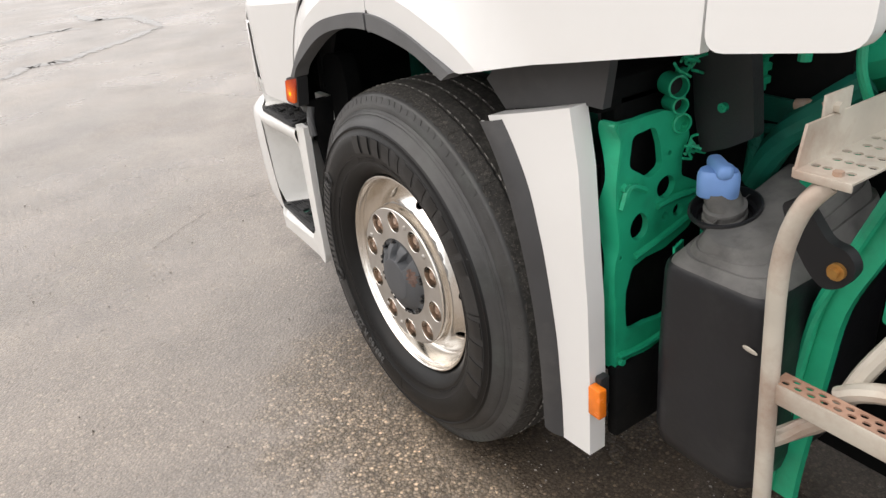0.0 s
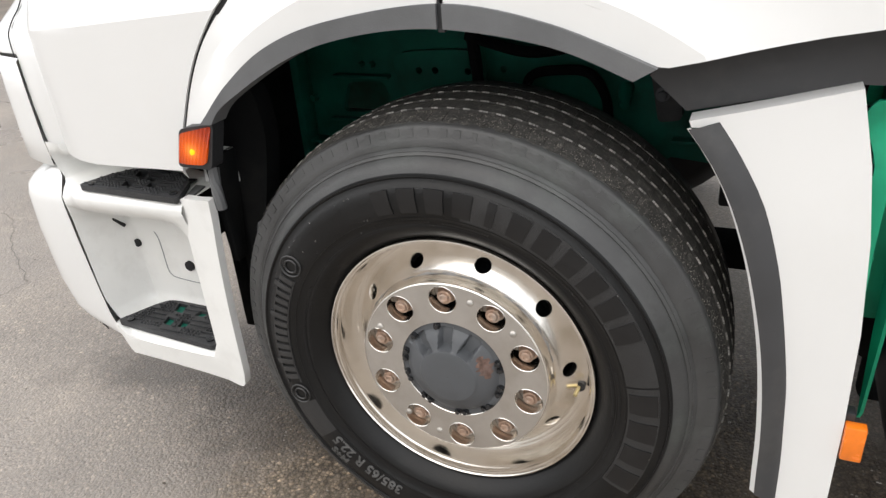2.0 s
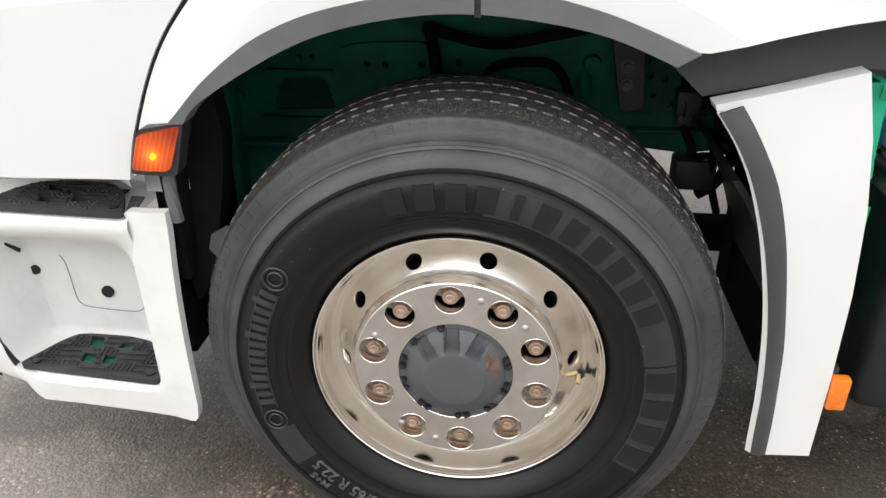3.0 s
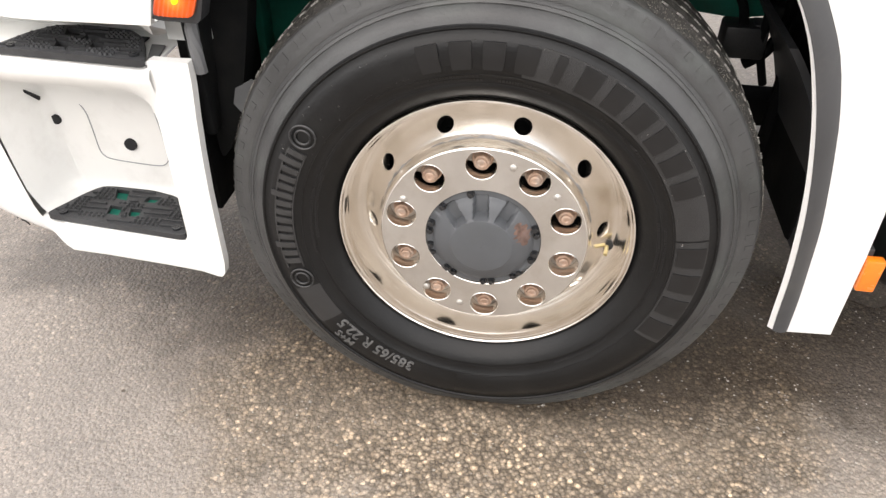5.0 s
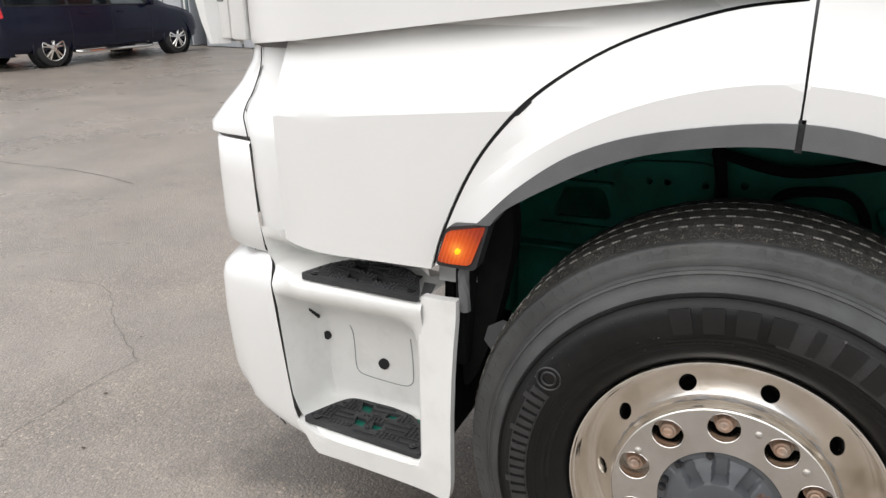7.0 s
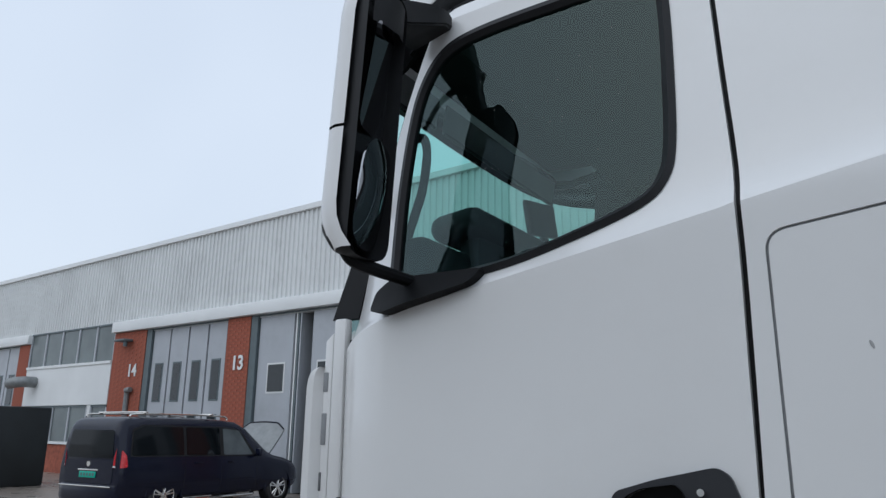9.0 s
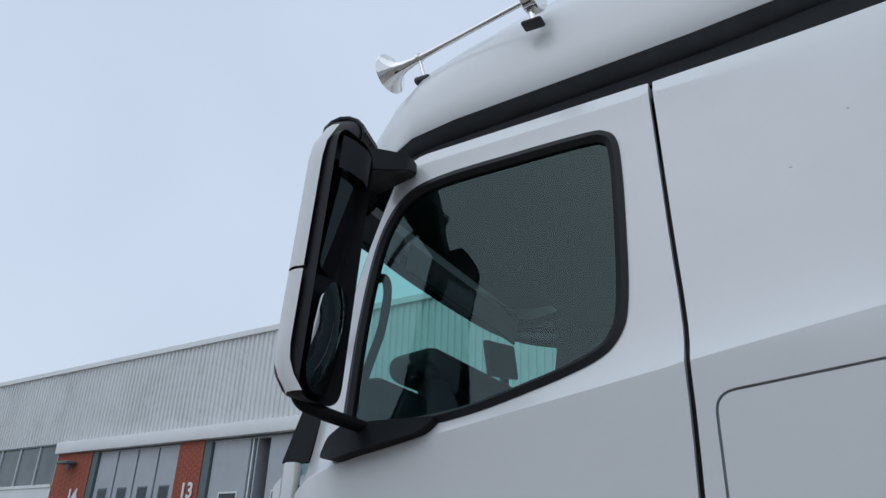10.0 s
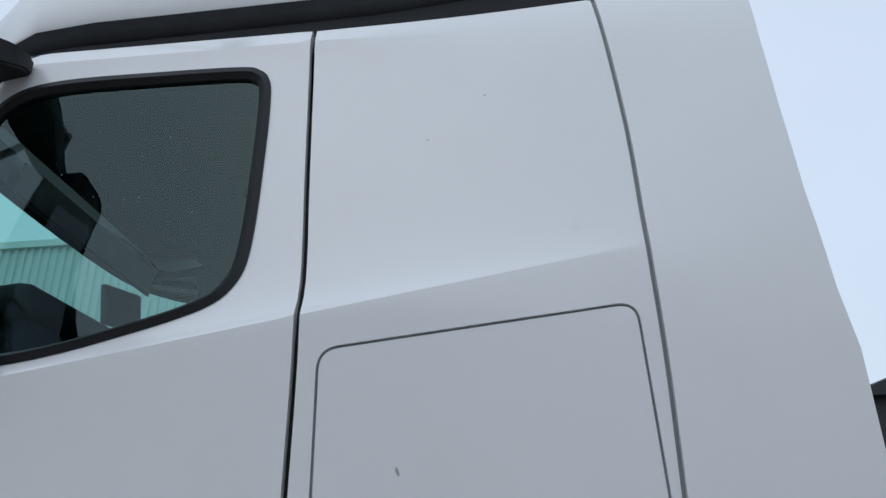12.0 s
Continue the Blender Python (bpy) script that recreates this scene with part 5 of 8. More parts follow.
def build_bumper():
    def corner(zs, name, label):
        """A wrapped corner piece: from the joint beside the steps round to the front of the truck."""
        bm = bmesh.new()
        rows = []
        for z, x0, xc, bulge in zs:
            row = [(seam_x(z), x0), (min(seam_x(z) - 0.012, max(-1.085, xc + 0.075)), x0 + 0.006), (xc + 0.05, x0 + 0.03), (xc, x0 + 0.07), (xc - 0.03, x0 + 0.14), (xc - 0.06 - bulge, x0 + 0.25), (xc - 0.10 - bulge, x0 + 0.5), (xc - 0.13 - bulge, YC)]
            rows.append([bm.verts.new((p.x, p.y, z)) for p in smooth_line([(a, b, 0) for a, b in row], 4)])
        for a, b in zip(rows, rows[1:]):
            for i in range(len(a) - 1):
                bm.faces.new((a[i], a[i + 1], b[i + 1], b[i]))
        return part(name, bm, WHITE, truck, label, sharp=60)
    corner([(0.824, 0.075, -1.13, 0.0), (0.820, 0.066, -1.14, 0.0), (0.806, 0.058, -1.16, 0.0), (0.785, 0.040, -1.185, 0.0), (0.765, 0.028, -1.20, 0.005), (0.742, 0.024, -1.205, 0.01), (0.65, 0.022, -1.205, 0.01), (0.56, 0.024, -1.20, 0.01), (0.50, 0.026, -1.196, 0.01), (0.465, 0.028, -1.186, 0.0), (0.440, 0.029, -1.165, 0.0), (0.418, 0.030, -1.140, 0.0), (0.396, 0.031, -1.105, 0.0), (0.378, 0.033, -1.070, 0.0), (0.366, 0.036, -1.045, 0.0), (0.358, 0.060, -1.03, 0.0)],
           "bumper", "white bumper corner with scuffed lower edge")
    corner([(1.086, 0.078, -1.215, 0.0), (1.08, 0.070, -1.217, 0.0), (1.0, 0.066, -1.215, 0.0), (0.90, 0.062, -1.21, 0.0), (0.834, 0.060, -1.205, 0.0), (0.828, 0.066, -1.20, 0.0)], "headlamp_corner", "white corner panel beside the headlamp")
    corner([(1.285, 0.20, -1.185, 0.0), (1.25, 0.195, -1.19, 0.0), (1.20, 0.165, -1.205, 0.0), (1.15, 0.115, -1.225, 0.01), (1.115, 0.085, -1.24, 0.01), (1.094, 0.083, -1.24, 0.01)], "corner_wing", "white flared wing above the headlamp")
    # inner strip between wing and lower door panel
    bm = bmesh.new()
    prof = [(1.285, 0.19), (1.24, 0.18), (1.19, 0.145), (1.165, 0.118), (1.14, 0.092), (1.115, 0.074), (1.09, 0.066), (0.98, 0.060), (0.886, 0.060), (0.882, 0.072), (0.855, 0.080)]
    lines = [[(-0.982 + (seam_x(z) + 0.982) * k / 3, y + (0.004 if k < 3 else 0.012) + 0.004 * (k == 0), z) for z, y in prof] for k in range(4)]
    for a, b in zip(lines, lines[1:]):
        band_mesh(bm, a, b)
    part("corner_infill", bm, WHITE, truck, "white infill strip beside the lower door panel", sharp=60)
    # dark joints behind the gaps
    bm = bmesh.new()
    zs = [0.39 + 0.025 * i for i in range(29)]
    band_mesh(bm, [(seam_x(z) + 0.001, 0.085 + 0.10 * max(0, z - 1.12), z) for z in zs], [(seam_x(z) - 0.012, 0.088 + 0.10 * max(0, z - 1.12), z) for z in zs])
    band_mesh(bm, [(-0.96, 0.078, 0.905), (-1.056, 0.078, 0.905)], [(-0.96, 0.078, 0.882), (-1.054, 0.078, 0.882)])
    band_mesh(bm, [(-1.040, 0.085, 0.835), (-1.10, 0.095, 0.835)], [(-1.030, 0.085, 0.81), (-1.10, 0.095, 0.81)])
    tube(bm, [(seam_x(z) - 0.001, y + 0.006, z) for z, y in prof[:7]], 0.0016, 5, 3)
    part("corner_seam", bm, GAP, truck, "dark seams in the bumper corner")
    bm = bmesh.new()
    box(bm, (-1.10, 0.22, 0.72), (-1.0, 0.6, 1.28), 0.02)
    box(bm, (-1.08, 0.24, 0.42), (-1.0, 0.6, 0.75), 0.02)
    part("corner_backing", bm, DARK, truck)
    rng = random.Random(2)
    bm = bmesh.new()
    for _ in range(16):
        t = rng.random()
        x, z = -1.085 + 0.075 * t + rng.gauss(0, 0.006), 0.428 - 0.050 * t + abs(rng.gauss(0, 0.008))
        bmesh.ops.create_icosphere(bm, subdivisions=1, radius=rng.uniform(0.002, 0.006), matrix=Matrix.Translation((x, 0.041 + 0.25 * max(0, -1.055 - x), z)) @ pose(0, 0, 0, 0, rng.uniform(-60, 60), 0) @ Matrix.Diagonal((0.4, 0.3, 1.6, 1)))
    tagged(part("scuff", bm, DARK, truck, "dark scuff marks on the bumper corner"), kind="stuff")
    bm = bmesh.new()
    tube(bm, [(-1.040, 0.0385, 0.426), (-1.034, 0.0385, 0.412), (-1.037, 0.0385, 0.403), (-1.022, 0.0385, 0.392), (-1.008, 0.0385, 0.376)], 0.0016, 5, 3)
    part("torn_edge", bm, DARK, truck, "crack in the bumper corner")


# ---------------- truck: front wheel ----------------
HUBC = (0.0154, 0.0, 0.499)
TURN = -3.5         # degrees by which the wheel has rolled
NOTCHES = (-43.0, -4.0, 33.0)


def polar(r, deg, y=0.0):
    a = radians(deg)
    return Vector((HUBC[0] + r * math.sin(a), y, HUBC[2] + r * math.cos(a)))


def flat_foot(bm):
    for v in bm.verts:
        if v.co.z < 0.004:
            v.co.y += 0.25 * (0.004 - v.co.z) * (-1 if v.co.y < 0.15 else 1)
            v.co.z = 0.004


def build_wheel():
    tyre_profile = [(0.284, 0.045), (0.288, 0.022), (0.2915, 0.012), (0.298, 0.001), (0.306, -0.009), (0.316, -0.018), (0.327, -0.0255), (0.330, -0.0262), (0.332, -0.0255), (0.352, -0.0345), (0.354, -0.0362), (0.375, -0.0395),
                    (0.395, -0.0395), (0.414, -0.0365), (0.4155, -0.0345), (0.426, -0.0315), (0.4285, -0.0335), (0.4315, -0.0330), (0.434, -0.0275), (0.446, -0.0185), (0.4572, -0.0090), (0.4582, -0.0066), (0.4600, -0.0072),
                    (0.4705, 0.0008), (0.4715, 0.0032), (0.4730, 0.0030), (0.484, 0.0085), (0.4945, 0.0125), (0.5035, 0.0155), (0.5075, 0.0185), (0.5095, 0.0235), (0.511, 0.030), (0.513, 0.30), (0.50, 0.325), (0.43, 0.35), (0.30, 0.32)]
    bm = bmesh.new()
    lathe(bm, tyre_profile, HUBC, 144)
    flat_foot(bm)
    tyre = part("tyre", bm, RUBBER, truck, "black wide truck tyre with raised sidewall marks", sharp=48)
    tyre.data.materials.append(RUBBER_DUSTY)
    for f in tyre.data.polygons:
        if math.hypot(f.center.x - HUBC[0], f.center.z - HUBC[2]) > 0.4335:
            f.material_index = 1
    rng = random.Random(1)
    # tread: five ribs with narrow grooves, their edges notched by sipes
    ribs = ((0.0245, 0.070, 0.5105, 0.5195), (0.077, 0.122, 0.5215, 0.523), (0.129, 0.176, 0.523, 0.523), (0.183, 0.230, 0.523, 0.5215), (0.237, 0.292, 0.5195, 0.511))
    n = 104
    bm = bmesh.new()
    for k, (y0, y1, r0, r1) in enumerate(ribs):
        for i in range(n):
            a0, a1 = 360 * (i + 0.5 * (k % 2)) / n, 360 * (i + 0.5 * (k % 2) + 0.975) / n
            am, zig = (a0 + a1) / 2, 0.0022
            vs = []
            for low in (0.020, 0.0):
                for y, a, r in ((y0 + (0 if k else 0.004), a0, r0), (y0 + (zig if k else 0), am, r0), (y0 + (0 if k else 0.004), a1, r0), (y1, a1, r1), (y1 - zig, am, r1), (y1, a0, r1)):
                    vs.append(bm.verts.new(polar(r - low + rng.uniform(-0.0006, 0.0006), a, y)))
            for j in range(6):
                q = (j + 1) % 6
                bm.faces.new((vs[j], vs[q], vs[6 + q], vs[6 + j]))
            bm.faces.new(vs[6:])
    for v in bm.verts:
        v.co.z = max(v.co.z, 0.001)
    tagged(part("tread_block", bm, RUBBER_TREAD, tyre, "worn dusty tread ribs", smooth=False), kind="stuff")
    # highlights on the groove edges, painted as pale broken dashes
    bm = bmesh.new()
    for k, (y0, y1, r0, r1) in enumerate(ribs):
        for i in range(n):
            for y, r in ((y0, r0),) if k else ():
                a0 = 360 * (i + 0.5 * (k % 2) + rng.uniform(0.14, 0.22)) / n
                for _ in range(3):
                    a1 = a0 + 360 * rng.uniform(0.10, 0.2) / n
                    w = rng.uniform(0.0002, 0.0009)
                    d = rng.uniform(-0.0004, 0.0008)
                    vs = [bm.verts.new(polar(rr, a, yy)) for rr, yy in ((r - 0.0016, y - 0.0009 + d), (r + 0.0012, y - 0.0005 + d), (r + 0.0012, y + w + d)) for a in (a0, a1)]
                    bm.faces.new((vs[0], vs[1], vs[3], vs[2]))
                    bm.faces.new((vs[2], vs[3], vs[5], vs[4]))
                    a0 = a1 + 360 * rng.uniform(0.0, 0.04) / n
    for v in bm.verts:
        v.co.z = max(v.co.z, 0.001)
    tagged(part("edge_tone", bm, TREAD_GLINT, tyre, "pale dashes along the tread ribs, highlights painted in", smooth=False), kind="stuff")
    # grit caught on the outer rib
    bm = bmesh.new()
    for _ in range(1500):
        a, y = rng.uniform(-115, 115), rng.uniform(0.026, 0.066)
        p = polar(0.5125 + 0.009 * (y - 0.0245) / 0.0455, a, y)
        bmesh.ops.create_cone(bm, cap_ends=False, segments=4, radius1=rng.uniform(0.0007, 0.0016), radius2=0.0003, depth=0.0014, matrix=Matrix.Translation(p) @ pose(0, 0, 0, 0, a, 0))
    tagged(part("tread_grit", bm, TREAD_GRIT, tyre, "grit caught in the outer tread rib", smooth=False), kind="stuff")

    def side_at(r):
        for (ra, ya), (rb, yb) in zip(tyre_profile[2:], tyre_profile[3:]):
            if ra <= r <= rb:
                return ya + (yb - ya) * (r - ra) / (rb - ra)
        return 0.0

    def plate(bm, a0, a1, r0, r1, lift):
        k = max(1, int(abs(a1 - a0) / 2))
        grid = [[bm.verts.new(polar(r0 + (r1 - r0) * j / 3, a0 + (a1 - a0) * i / k, side_at(r0 + (r1 - r0) * j / 3) - lift)) for j in range(4)] for i in range(k + 1)]
        for i in range(k):
            for j in range(3):
                bm.faces.new((grid[i][j], grid[i + 1][j], grid[i + 1][j + 1], grid[i][j + 1]))
        edge = [grid[i][0] for i in range(k + 1)] + [grid[k][j] for j in (1, 2, 3)] + [grid[i][3] for i in range(k - 1, -1, -1)] + [grid[0][j] for j in (2, 1)]
        low = [bm.verts.new(v.co + Vector((0, lift + 0.002, 0))) for v in edge]
        for i in range(len(edge)):
            j = (i + 1) % len(edge)
            bm.faces.new((edge[i], edge[j], low[j], low[i]))
    # shallow worn lug notches round the shoulder
    bm = bmesh.new()
    for i in range(104):
        a = 360 * i / 104 + rng.uniform(-0.3, 0.3)
        if 158 < a < 202:
            continue
        plate(bm, a, a + rng.uniform(0.9, 1.5), 0.486 + rng.uniform(0, 0.006), 0.5030, 0.0007 + rng.uniform(0, 0.0006))
    tagged(part("shoulder_lug", bm, RUBBER_DUSTY, tyre, "shallow worn lugs of the tyre shoulder", smooth=False), kind="stuff")
    # finely ribbed fields behind the raised marks; sheen is put into their grey
    for a0, a1 in ((8, 80), (80.6, 118), (-126, -112)):
        bm = bmesh.new()
        plate(bm, a0, a1, 0.3565, 0.4135, 0.0012)
        part("ribbed_field", bm, RUBBER_FIELD, tyre)

    # raised ornaments: plain bars in place of the maker's marks
    def block(a, w, r0, r1, lift=0.0030, material=RUBBER_MARK):
        bm = bmesh.new()
        plate(bm, a - w / 2, a + w / 2, r0, r1, lift)
        part("raised_mark", bm, material, tyre)
    for i in range(11):
        a = -15.2 + 7.86 * i
        block(a, 2.2 if i == 4 else 5.2, 0.363, 0.410)
    for i in range(4):
        a = 85.8 + 9.2 * i
        block(a, 6.4, 0.360, 0.411)
    # curved emblem: slim bars and plain end rings, paler to paint in sheen
    for i in range(14):
        tall = i in (2, 8, 12)
        block(-101.5 + i * 2.95, 1.75, 0.371, 0.413 if tall else 0.402, 0.0032, RUBBER_EMBLEM)
    for r in (0.369, 0.4035):
        bm = bmesh.new()
        plate(bm, -104, -62, r - 0.0012, r + 0.0012, 0.0032)
        part("emblem_edge", bm, RUBBER_EMBLEM, tyre)
    for a, r in ((-108.5, 0.385), (-57.5, 0.390)):
        bm = bmesh.new()
        c = polar(r, a, side_at(r) - 0.0016)
        for rad in (0.0235, 0.014):
            tube(bm, [(c.x + rad * math.sin(q), c.y, c.z + rad * math.cos(q)) for q in [2 * math.pi * s / 24 for s in range(25)]], 0.0021, 6, 1)
        part("emblem_ring", bm, RUBBER_EMBLEM, tyre)
    # moulding flash lines and fine rings
    for r in (0.3335, 0.3535, 0.4295, 0.4655):
        bm = bmesh.new()
        lathe(bm, [(r - 0.0007, side_at(r - 0.0007) + 0.001), (r - 0.0004, side_at(r) - 0.0008), (r + 0.0004, side_at(r) - 0.0008), (r + 0.0007, side_at(r + 0.0007) + 0.001)], HUBC, 144)
        part("sidewall_ring", bm, RUBBER_MARK if r < 0.43 else RUBBER_DUSTY, tyre)
    # rows of tiny moulded writing, too small to read
    rng = random.Random(5)
    for a0, a1, r in ((-22, -2, 0.3385), (-20, -4, 0.3465), (2, 17, 0.3385), (33, 52, 0.340), (74, 94, 0.325), (76, 96, 0.337), (-100, -62, 0.3345), (-94, -68, 0.325), (100, 112, 0.335), (128, 150, 0.335)):
        bm = bmesh.new()
        a = a0
        while a < a1:
            w = rng.uniform(0.35, 0.8)
            plate(bm, a, a + w, r, r + 0.0048, 0.0011)
            a += w + 0.35
        tagged(part("small_writing", bm, RUBBER_MARK, tyre), kind="stuff")
    # size marking that can be read, upside down at the foot of the tyre
    for text, r, last, size in (("385/65 R 22.5", 0.3605, 231.5, 0.036), ("M+S", 0.3925, 229, 0.026)):
        bm = text_mesh(text, size, 0.0012, 0.0006)
        wide = max(v.co.x for v in bm.verts)
        for v in bm.verts:
            rr = r + v.co.y
            v.co = polar(rr, last + math.degrees((v.co.x - wide) / 0.385), side_at(min(rr, 0.48)) - 0.0026 - v.co.z)
        part("size_writing", bm, RUBBER_PALE, tyre, "raised tyre size writing")
    bm = bmesh.new()
    plate(bm, 186, 234, 0.3545, 0.4145, 0.0008)
    part("size_field", bm, RUBBER, tyre)
    # rain drops hanging on the marks
    bm = bmesh.new()
    for _ in range(70):
        a, r = rng.uniform(-70, 120), rng.choice((0.361, 0.4115, rng.uniform(0.33, 0.43)))
        p = polar(r, a, side_at(r) - 0.0030)
        bmesh.ops.create_icosphere(bm, subdivisions=1, radius=rng.uniform(0.0008, 0.0016), matrix=Matrix.Translation(p) @ Matrix.Diagonal((1, 0.7, 1.2, 1)))
    tagged(part("water_drop", bm, WATER, tyre, "small water drops on the tyre"), kind="stuff")

    # ---- rim: flange and barrel, sloping dish with ten holes, raised disc ----
    bm = bmesh.new()
    lathe(bm, [(0.284, 0.050), (0.2895, 0.020), (0.2905, 0.008), (0.2885, 0.0025), (0.2855, 0.0020), (0.2835, 0.0050), (0.2825, 0.0085), (0.2800, 0.0090), (0.2785, 0.0125), (0.2770, 0.0185), (0.2752, 0.020), (0.2740, 0.026),
               (0.2718, 0.038), (0.2698, 0.052), (0.2668, 0.064), (0.2625, 0.0715), (0.2570, 0.0745)], HUBC, 144)
    rim = part("wheel_rim", bm, ALU, truck, "polished aluminium truck wheel rim", sharp=50)
    dish = ((0.2025, -0.0035), (0.2042, 0.0015), (0.2050, 0.0100), (0.2058, 0.0175), (0.2085, 0.0222), (0.2135, 0.0275), (0.2470, 0.0610), (0.2520, 0.0660), (0.2580, 0.0715), (0.2640, 0.0750))

    def dish_y(r):
        for (ra, ya), (rb, yb) in zip(dish, dish[1:]):
            if r <= rb:
                return ya + (yb - ya) * (r - ra) / (rb - ra)
        return dish[-1][1]
    bm = bmesh.new()
    lathe(bm, dish[:6], HUBC, 160)
    lathe(bm, dish[6:], HUBC, 160)
    lean = Vector((0.0335, 0.0335)).normalized()          # along the slope: depth, radius
    for k in range(10):
        rows = []
        for f in (0.0, 0.06, 0.2, 0.45, 0.75, 1.0):
            row = []
            for s in range(64):
                q = 2 * math.pi * s / 64 + math.pi / 4
                c, d = math.cos(q), math.sin(q)
                big = max(abs(c), abs(d))
                ang = (c / big) * 18.0
                rad = 0.23025 + (d / big) * 0.01675
                ha, hr = math.degrees(0.0168 * c / 0.230), 0.23025 + 0.0168 * d * lean.y
                row.append((ha + (ang - ha) * f, hr + (rad - hr) * f))
            rows.append(row)
        grid = [[bm.verts.new(polar(r, TURN + 18 + 36 * k + a, dish_y(r))) for a, r in row] for row in rows]
        inner = []
        mid = polar(1.0, TURN + 18 + 36 * k) - Vector((HUBC[0], 0, HUBC[2]))
        back = -mid * lean.x * 0.016 + Vector((0, lean.y * 0.016, 0))
        edge = [bm.verts.new(v.co + back * 0.08 + (v.co - polar(0.23025, TURN + 18 + 36 * k, 0.044)) * -0.035) for v in grid[0]]
        inner = [bm.verts.new(v.co + back) for v in edge]
        grid = [inner, edge] + grid
        for a, b in zip(grid, grid[1:]):
            for s in range(64):
                t = (s + 1) % 64
                bm.faces.new((a[s], a[t], b[t], b[s]))
    part("rim_dish", bm, ALU, rim, "polished sloping dish with ten round holes", sharp=34)
    bm = bmesh.new()
    for pts in ((TURN - 28, TURN + 30), (TURN + 34, TURN + 82), (TURN - 70, TURN - 40)):
        k = 30
        span = [pts[0] + (pts[1] - pts[0]) * i / k for i in range(k + 1)]
        wob = [math.sin(math.pi * i / k) ** 0.5 * (0.55 + 0.3 * math.sin(i * 0.9) + 0.15 * math.sin(i * 2.3)) for i in range(k + 1)]
        band_mesh(bm, [polar(0.2066, a, dish_y(0.2066) - 0.0004) for a in span], [polar(0.2066 + 0.0045 * w, a, dish_y(0.2066 + 0.0045 * w) - 0.0005) for a, w in zip(span, wob)])
    tagged(part("dirt_line", bm, RIM_DIRT, rim, "grey dirt along the foot of the disc"), kind="stuff")

    def pocket(k):
        c = polar(0.1655, TURN + 36 * k)
        return ring_line((c.x, c.z), 0.0288, 32)
    bm = sheet(ring_line((HUBC[0], HUBC[2]), 0.1985, 144), lambda x, z: -0.0085, 0.006, [ring_line((HUBC[0], HUBC[2]), 0.113, 90)] + [pocket(k) for k in range(10)], 0)
    part("rim_disc", bm, ALU_FACE, rim, "satin disc with ten nut pockets", sharp=25)
    bm = bmesh.new()
    lathe(bm, [(0.1985, -0.0085), (0.2005, -0.0078), (0.2018, -0.0060), (0.2025, -0.0035)], HUBC, 144)
    lathe(bm, [(0.113, -0.0085), (0.1115, -0.0075), (0.1110, -0.0050), (0.1110, 0.012)], HUBC, 120)
    part("disc_edge", bm, ALU, rim, sharp=60)
    bm = bmesh.new()
    lathe(bm, [(0.195, 0.10), (0.262, 0.105), (0.270, 0.11), (0.276, 0.30)], HUBC, 72)
    lathe(bm, [(0.02, 0.046), (0.198, 0.046), (0.200, 0.10)], HUBC, 48)
    part("brake_drum", bm, DARK, rim)
    for k in range(10):
        c = polar(0.1655, TURN + 36 * k)
        bm = bmesh.new()
        lathe(bm, [(0.0302, -0.0088), (0.0295, -0.0098), (0.0286, -0.0088), (0.0282, -0.004), (0.0280, 0.020)], (c.x, 0, c.z), 32)
        part("nut_pocket", bm, ALU, rim, "bright edge of a nut pocket")
        # clamp plate seen in the pocket, cut short on one side so that a dark gap stays
        side = math.sin(0.9 * k) * 0.004
        bm = sheet([(c.x + 0.0280 * math.cos(q), max(c.z + 0.0280 * math.sin(q), c.z - 0.009 + side)) for q in [2 * math.pi * s / 24 for s in range(24)]] if k in (0, 1, 9, 2) else ring_line((c.x, c.z), 0.0280, 24), lambda x, z: 0.021, 0.006, step=0)
        part("clamp_plate", bm, NUT_PLATE, rim)
        bm = bmesh.new()
        m = Matrix.Translation((c.x, 0.010, c.z)) @ pose(0, 0, 0, 90, 0, 0) @ pose(0, 0, 0, 0, 0, 17 * k)
        bmesh.ops.create_cone(bm, cap_ends=True, segments=6, radius1=0.0178, radius2=0.0150, depth=0.018, matrix=m)
        lathe(bm, [(0.0205, 0.021), (0.0200, 0.017), (0.0165, 0.0145), (0.010, 0.0145)], (c.x, 0, c.z), 24)
        lathe(bm, [(0.0150, 0.0010), (0.0138, -0.0004), (0.0112, -0.0006), (0.0106, 0.0012), (0.0098, 0.0012), (0.0096, -0.0040), (0.0080, -0.0052), (0.0052, -0.0050), (0.0042, -0.0036), (0.0004, -0.0036)], (c.x, 0, c.z), 24)
        part("wheel_nut", bm, RUST, rim, "rusty wheel nut")
    for k, a in enumerate((19.5, 53.0, 197, 223, -60)):
        c = polar(0.1735, TURN + a)
        bm = bmesh.new()
        lathe(bm, [(0.0072, -0.0080), (0.0066, -0.0108), (0.0045, -0.0125), (0.0005, -0.0130)], (c.x, 0, c.z), 16)
        part("rim_stud", bm, ALU_FACE, rim)

    # hub cap: flat round face, sloping side with recessed notches, bolted foot
    def cap_y(r, a):
        prof = ((0.0, -0.0335), (0.0575, -0.0335), (0.0600, -0.0325), (0.0630, -0.0300), (0.0860, -0.0190), (0.0955, -0.0110), (0.0985, -0.0060), (0.1115, -0.0040), (0.1130, 0.0))
        y = 0.0
        for (ra, ya), (rb, yb) in zip(prof, prof[1:]):
            if ra <= r <= rb:
                y = ya + (yb - ya) * (r - ra) / (rb - ra)
